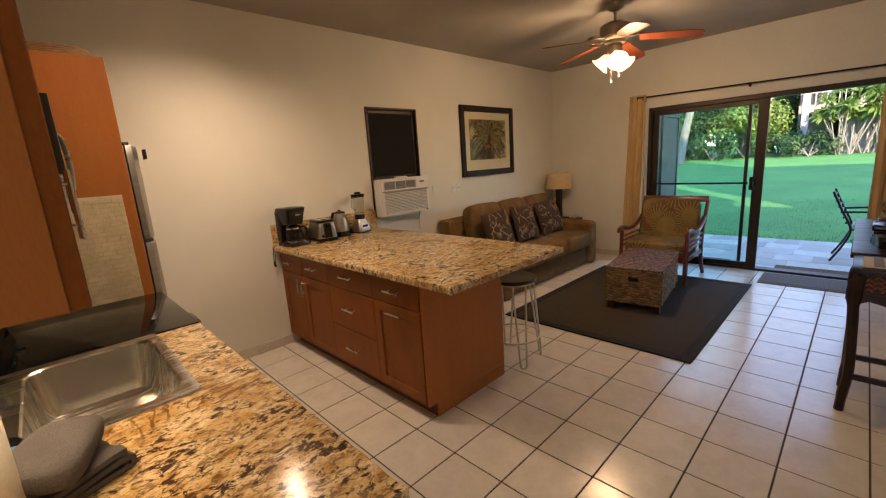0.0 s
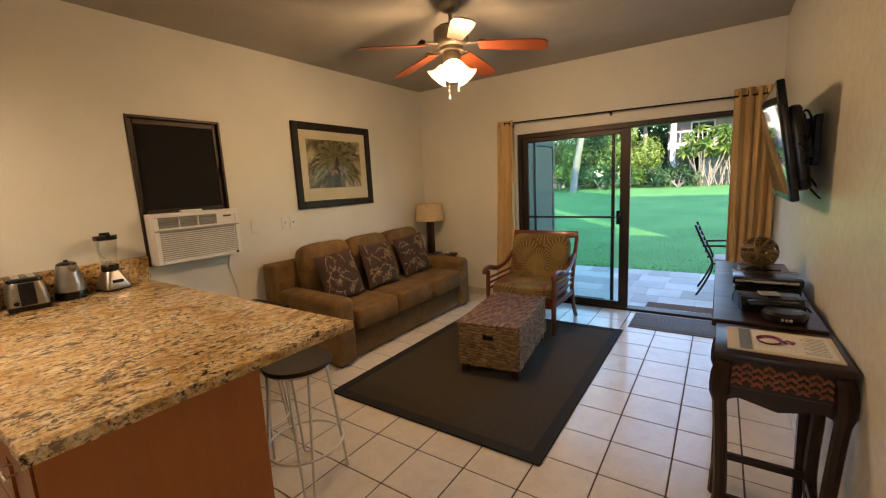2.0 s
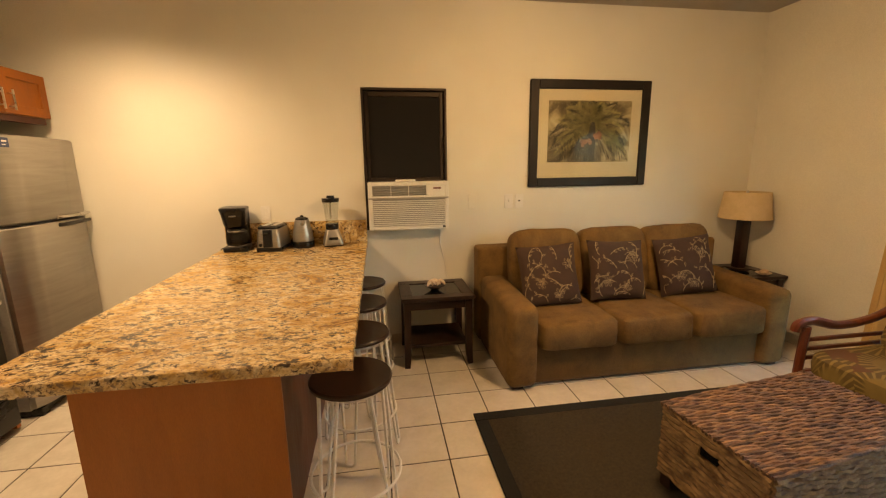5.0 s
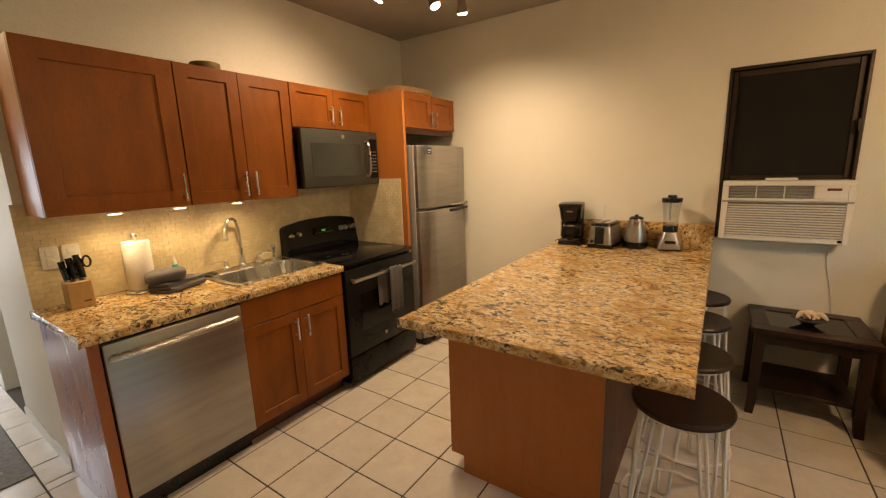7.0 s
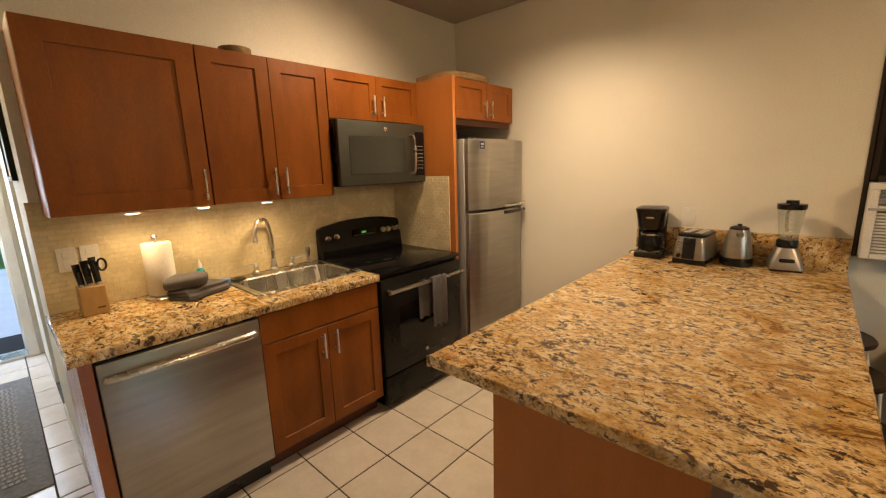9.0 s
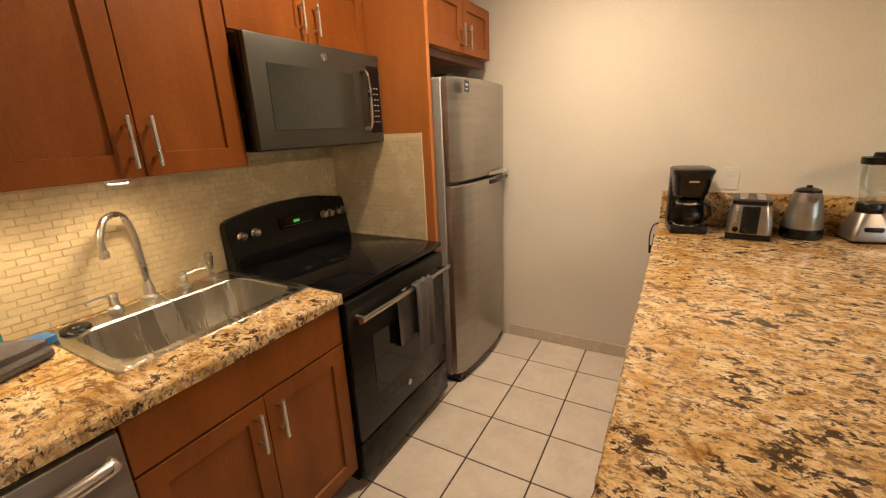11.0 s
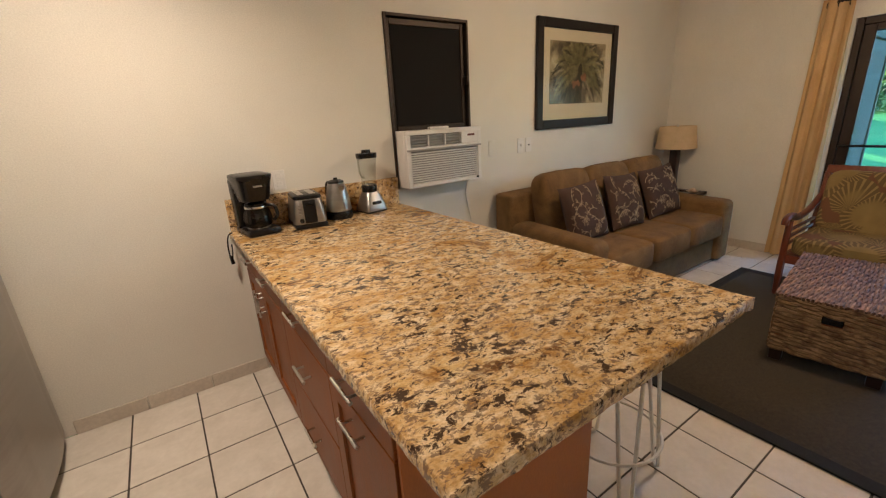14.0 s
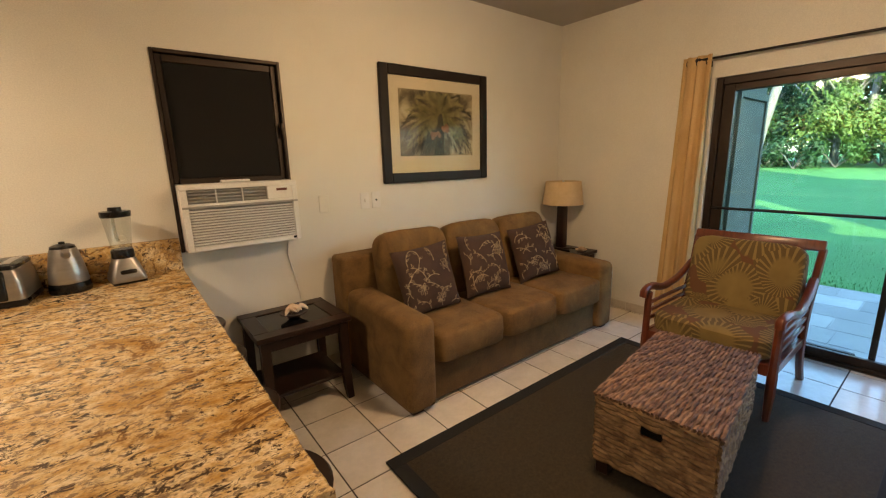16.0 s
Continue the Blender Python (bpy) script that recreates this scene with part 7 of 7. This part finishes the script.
# plants
def leaf_cloud(bm, centres, count, size, rnd, droop=0.3):
    for k in range(count):
        c, r = rnd.choice(centres)
        d = Vector((rnd.gauss(0, 1), rnd.gauss(0, 1), rnd.gauss(0, 1))).normalized()
        p = Vector(c) + d * (r * rnd.random() ** 0.4)
        n = (d + Vector((rnd.uniform(-.6, .6), rnd.uniform(-.6, .6), rnd.uniform(-.2, .8)))).normalized()
        u = n.orthogonal().normalized()
        u = Matrix.Rotation(rnd.uniform(0, 6.28), 3, n) @ u
        v = n.cross(u)
        s = size * rnd.uniform(0.6, 1.3)
        tip = p + u * s - Vector((0, 0, droop * s))
        bm.faces.new([bm.verts.new(q) for q in (p - u * s * 0.6, p + v * s * 0.36, tip, p - v * s * 0.36)])


def broad_tree(x, y, h, spread, material, label, seed, leaves=2600, size=0.16, low=0.25):
    rnd = random.Random(seed)
    t = thing("tree", (x, y, ground_z(x) - 0.02), label, "tree", "trees behind the lawn")
    bm = bmesh.new()
    pts = [(0, 0, 0), (0.1 * rnd.uniform(-1, 1), 0.1, h * 0.3), (0.2 * rnd.uniform(-1, 1), 0.15, h * 0.6), (0, 0, h * 0.85)]
    tube(bm, bend(pts, 5), [0.16 - 0.008 * i for i in range(16)], 8)
    cs = []
    for k in range(11):
        a, z = rnd.uniform(0, 6.28), h * rnd.uniform(low, 0.95)
        r = spread * (0.55 + 0.45 * rnd.random()) * (1 - 0.35 * abs(z / h - 0.55))
        c = (r * math.cos(a), r * math.sin(a), z)
        tube(bm, bend([(0, 0, z * 0.6), (c[0] * 0.5, c[1] * 0.5, z * 0.85), c], 4), [0.06, 0.055, 0.05, 0.045, 0.04, 0.035, 0.03, 0.022, 0.014], 6)
        cs.append((c, spread * rnd.uniform(0.32, 0.55)))
    cs.append(((0, 0, h * 0.9), spread * 0.5))
    part("trunk", bm, M_BARK, t)
    bm = bmesh.new()
    leaf_cloud(bm, cs, int(leaves * 2.6), size * 0.84, rnd)
    part("crown", bm, material, t, smooth=False)


def shrub(x, y, h, w, material, label, seed, leaves=1100, size=0.13):
    rnd = random.Random(seed)
    t = thing("shrub", (x, y, ground_z(x) - 0.02), label, "shrub", "shrubs along the lawn's far edge")
    bm = bmesh.new()
    cs = []
    for k in range(7):
        a = rnd.uniform(0, 6.28)
        c = (w * 0.5 * math.cos(a), w * 0.5 * math.sin(a), h * rnd.uniform(0.3, 0.8))
        tube(bm, [(0, 0, 0), (c[0] * 0.5, c[1] * 0.5, c[2] * 0.6), c], [0.03, 0.022, 0.01], 5)
        cs.append((c, w * rnd.uniform(0.25, 0.42)))
    part("stems", bm, M_BARK, t)
    bm = bmesh.new()
    leaf_cloud(bm, cs, leaves, size, rnd)
    part("foliage", bm, material, t, smooth=False)


def palm(x, y, h, lean, label, seed, fronds=22, length=2.4, r0=0.19):
    rnd = random.Random(seed)
    t = thing("palm_tree", (x, y, ground_z(x) - 0.02), label, "palm tree", "palms beside the lawn")
    top = Vector((lean[0], lean[1], h))
    bm = bmesh.new()
    tube(bm, bend([(0, 0, 0), (lean[0] * 0.2, lean[1] * 0.3, h * 0.4), top], 8), [r0 * 1.25, r0 * 1.1] + [r0 - 0.004 * i for i in range(15)], 10)
    part("trunk", bm, M_BARK, t)
    bm = bmesh.new()
    for k in range(fronds):
        a, e = rnd.uniform(0, 6.28), rnd.uniform(-0.35, 1.1)
        u = Vector((math.cos(a), math.sin(a), 0))
        side = Vector((-u.y, u.x, 0))
        ln = length * rnd.uniform(0.8, 1.15)
        for i in range(16):
            s = i / 15
            p = top + u * ln * s * math.cos(e * (1 - s)) + Vector((0, 0, ln * (math.sin(e) * s - 0.75 * s * s)))
            w = 0.62 * math.sin(math.pi * min(1.0, 0.12 + s * 0.9)) + 0.05
            for sg in (-1, 1):
                q = p + side * sg * w * 0.7 - Vector((0, 0, w * 0.8)) + u * 0.15
                bm.faces.new([bm.verts.new(v) for v in (p, p + u * 0.07, q)])
    part("fronds", bm, M_LEAFY, t, "yellow green drooping fronds", smooth=False)


def cane_clump(x, y, h, n, label, seed):
    rnd = random.Random(seed)
    t = thing("cane_palm", (x, y, ground_z(x) - 0.02), label, "palm clump", "cane palms by the fence")
    bm, bl_ = bmesh.new(), bmesh.new()
    for k in range(n):
        a, hh = rnd.uniform(0, 6.28), h * rnd.uniform(0.55, 1.0)
        b = Vector((rnd.uniform(-0.3, 0.3), rnd.uniform(-0.45, 0.45), 0))
        tp = b + Vector((0.5 * math.cos(a), 0.8 * math.sin(a), hh))
        tube(bm, [b, (b + tp) * 0.5 + Vector((0, 0, 0.1)), tp], [0.035, 0.03, 0.02], 6)
        for f in range(42):
            c, e = rnd.uniform(0, 6.28), rnd.uniform(-0.3, 1.2)
            d = Vector((math.cos(c) * math.cos(e), math.sin(c) * math.cos(e), math.sin(e)))
            sd_ = d.orthogonal().normalized() * 0.07
            q = tp + d * rnd.uniform(0.4, 0.8)
            bl_.faces.new([bl_.verts.new(v) for v in (tp, (tp + q) / 2 + sd_, q - Vector((0, 0, 0.22)), (tp + q) / 2 - sd_)])
    part("cane_growth", bm, M_BARK, t)["kind"] = "stuff"
    part("leaves", bl_, M_LEAFY, t, smooth=False)


broad_tree(34.5, 11.0, 6.0, 2.5, M_LEAF, "broad leafy green tree behind the lawn", 1, 3200)
broad_tree(32.2, 5.2, 5.4, 1.9, M_LEAFY, "bright yellow green leafy tree", 2, 2800)
broad_tree(36.0, 13.5, 7.5, 3.2, M_LEAF, "tall green shade tree", 3, 3000, 0.2)
broad_tree(36.5, 7.5, 7.0, 3.0, M_LEAFD, "tall dark green tree behind the others", 4, 3000, 0.2)
broad_tree(44.5, 1.0, 9.5, 3.4, M_LEAF, "tall green tree behind the house", 5, 2800, 0.2)
broad_tree(45.0, -6.0, 9.0, 3.4, M_LEAF, "tall green tree behind the roof", 6, 2800, 0.2)
broad_tree(35.0, 19.5, 7.0, 3.0, M_LEAFD, "dark spreading tree at the lawn's edge", 7, 2600, 0.2)
broad_tree(37.0, -13.5, 5.2, 2.8, M_LEAF, "tall leafy tree at the lawn's corner", 12, 2400, 0.2)
palm(28.6, 7.8, 5.0, (0.2, -0.75), "leaning pale trunked palm on the lawn", 1, 26, 2.9, 0.24)
palm(35.0, 4.6, 7.4, (0.1, -0.2), "straight pale trunked palm", 2, 24, 2.8)
broad_tree(42.0, 10.5, 8.5, 3.4, M_LEAFD, "tall dark tree behind the palms", 13, 2600, 0.22)
broad_tree(41.5, 5.0, 8.5, 3.2, M_LEAF, "tall green tree behind the lawn", 14, 2600, 0.22)
broad_tree(46.5, 8.0, 10.5, 4.2, M_LEAF, "tall dense tree far behind the lawn", 15, 3600, 0.26, 0.05)
broad_tree(47.0, 15.5, 10.5, 4.4, M_LEAFD, "tall dark dense tree far behind the lawn", 16, 3600, 0.26, 0.05)
broad_tree(39.0, 6.4, 6.0, 2.6, M_LEAF, "green tree beside the raised house", 17, 3000, 0.2, 0.05)
palm(31.5, 14.8, 5.0, (-0.2, 0.5), "short palm with hanging fronds", 3, 24, 2.8)
for k, (yy, xx) in enumerate(((0.7, 30.8), (-0.4, 31.2), (-1.5, 30.9), (-2.6, 31.3), (-3.8, 31.0))):
    cane_clump(xx, yy, 3.5 - 0.25 * (k % 2), 15, "clump of thin cane palms before the fence", 30 + k)
for k in range(13):
    yy = 20 - 1.5 * k
    shrub(30.3 + 0.9 * ((k * 7) % 3), yy, 1.3 + 0.5 * ((k * 5) % 4) / 3, 1.7, (M_LEAFD, M_LEAF, M_LEAFD)[k % 3], ("dark green shrub under the trees", "green leafy shrub under the trees", "dark green shrub under the trees")[k % 3], 50 + k)
fn = thing("fence", (32.3, -2.1, ground_z(32.3)), "weathered board fence behind the palms", "fence")
me = mesh_of(box(-0.012, 0.012, 0, 0.145, -0.05, 1.75), "board", M_FENCE, False)
for k in range(86):
    part("board", me, M_FENCE, fn, at=(0.01 * (k % 2), 3.0 - 0.15 * k, 0.02 * ((k * 3) % 4)))
part("rail", boxes((0.02, 0.06, -10, 3.1, 0.4, 0.48), (0.02, 0.06, -10, 3.1, 1.35, 1.43)), M_FENCE, fn, smooth=False)
hs = thing("house", (33.6, 2.6, 0.62), "raised grey house with a balcony among the trees", "house")
part("wall", box(3.0, 9.0, -11, 0.6, -0.3, 5.6), M_FENCE, hs, "grey brown boarded wall", smooth=False)
bm = bmesh.new()
ring_strip(bm, [[bm.verts.new((x, y, z)) for x, z in ((-0.9, 4.75), (4.5, 6.9), (9.6, 4.75), (9.6, 4.95), (4.5, 7.15), (-0.9, 4.95))] for y in (-11.6, 1.2)])
part("roof", bm, M_ROOF, hs, "dark shingled roof", smooth=False)
part("fascia", box(-0.95, -0.90, -11.6, 1.2, 4.68, 4.98), M_PALEPOST, hs, "pale painted roof edge", smooth=False)
part("balcony_deck", box(-0.1, 3.0, -11, 0.3, 2.45, 2.66), M_PALEPOST, hs, smooth=False)
for k in range(4):
    part("post", box(-0.18, 0.14, -0.16 - 3.4 * k, 0.16 - 3.4 * k, -0.3, 4.8, bevel=0.01), M_PALEPOST, hs, "pale painted porch post", smooth=False)
part("balcony_rail", boxes((-0.08, -0.02, -11, 0.3, 3.50, 3.58), (-0.08, -0.02, -11, 0.3, 2.74, 2.80)), M_PALEPOST, hs, smooth=False)
me = mesh_of(box(-0.07, -0.03, -0.02, 0.02, 2.80, 3.50), "baluster", M_PALEPOST, False)
for k in range(44):
    part("baluster", me, M_PALEPOST, hs, at=(0, 0.1 - 0.25 * k, 0))
for k in range(3):
    for zz in (0.7, 3.0):
        w = part("window", box(2.94, 3.02, -2.2 - 3.4 * k, -0.9 - 3.4 * k, zz, zz + 1.3), M_GLASSB, hs, smooth=False)
        part("window_frame", boxes((2.92, 3.0, -2.3 - 3.4 * k, -2.2 - 3.4 * k, zz - 0.1, zz + 1.4), (2.92, 3.0, -0.9 - 3.4 * k, -0.8 - 3.4 * k, zz - 0.1, zz + 1.4), (2.92, 3.0, -2.2 - 3.4 * k, -0.9 - 3.4 * k, zz + 1.3, zz + 1.4), (2.92, 3.0, -2.2 - 3.4 * k, -0.9 - 3.4 * k, zz - 0.1, zz)), M_WHITE, w, smooth=False)
h2 = thing("house", (36.0, 15.0, 0.7), "low grey house with pale columns behind the palm", "house")
part("wall", box(2.0, 7.0, -5.0, 6.0, -0.3, 3.0), M_FENCE, h2, "grey boarded wall in shade", smooth=False)
part("roof", boxes((-0.6, 7.6, -5.6, 6.6, 3.0, 3.3)), M_ROOF, h2, smooth=False)
for k in range(3):
    part("column", box(-0.25, 0.25, -4.4 + 2.6 * k, -3.9 + 2.6 * k, -0.3, 3.0, bevel=0.02), M_PALEPOST, h2, "pale square column", smooth=False)
# what shows past the entry door
broad_tree(-13.0, -0.6, 5.0, 2.4, M_LEAF, "green tree outside the entry", 40, 2000, 0.18)
for k in range(4):
    shrub(-10.0, 2.6 - 1.6 * k, 1.2, 1.5, M_LEAFD if k % 2 else M_LEAF, "green shrub beyond the entry walkway", 80 + k)
# Stand-in wall, tall to keep sun out of the entry, pale to bounce light.
structure("neighbour_wall", boxes((-22.2, -22.0, -50, 20, -0.14, 10.8)), M_PALEPOST, "plain pale wall added across the walkway to block the sun", "wall")


# ---- floor tiles ----
floor_ob = bpy.data.objects["floor"]
PITCH, GX, GY = 0.3115, 0.98, 3.105
shared = {}


def floor_tile(x0, x1, y0, y1):
    w, d = round(x1 - x0, 3), round(y1 - y0, 3)
    if w < 0.03 or d < 0.03:
        return
    if (w, d) not in shared:
        shared[w, d] = mesh_of(box(0.0038, w - 0.0038, 0.0038, d - 0.0038, -0.008, 0.0, bevel=0.0012), "tile", M_TILE)
    part("tile", shared[w, d], M_TILE, floor_ob, at=(x0, y0, 0))


for _i in range(-12, 20):
    for _j in range(-13, 2):
        _x0, _y0 = GX + _i * PITCH, GY + _j * PITCH
        _x1, _y1 = _x0 + PITCH, _y0 + PITCH
        if _x0 < XW < _x1 and _y1 < HN + 0.1:
            floor_tile(_x0, _x1, max(_y0, YS), min(_y1, HN))
        elif _x1 > XW + 0.03:
            if _x0 < XW and _y0 < HN:
                floor_tile(_x0, XW, _y0, HN)
            floor_tile(max(_x0, XW), min(_x1, XE + 0.02), max(_y0, YS), min(_y1, YN))
        elif _x0 > HW - 0.3 and _y0 < HN - 0.02:
            floor_tile(max(_x0, HW), min(_x1, XW), max(_y0, YS), min(_y1, HN))
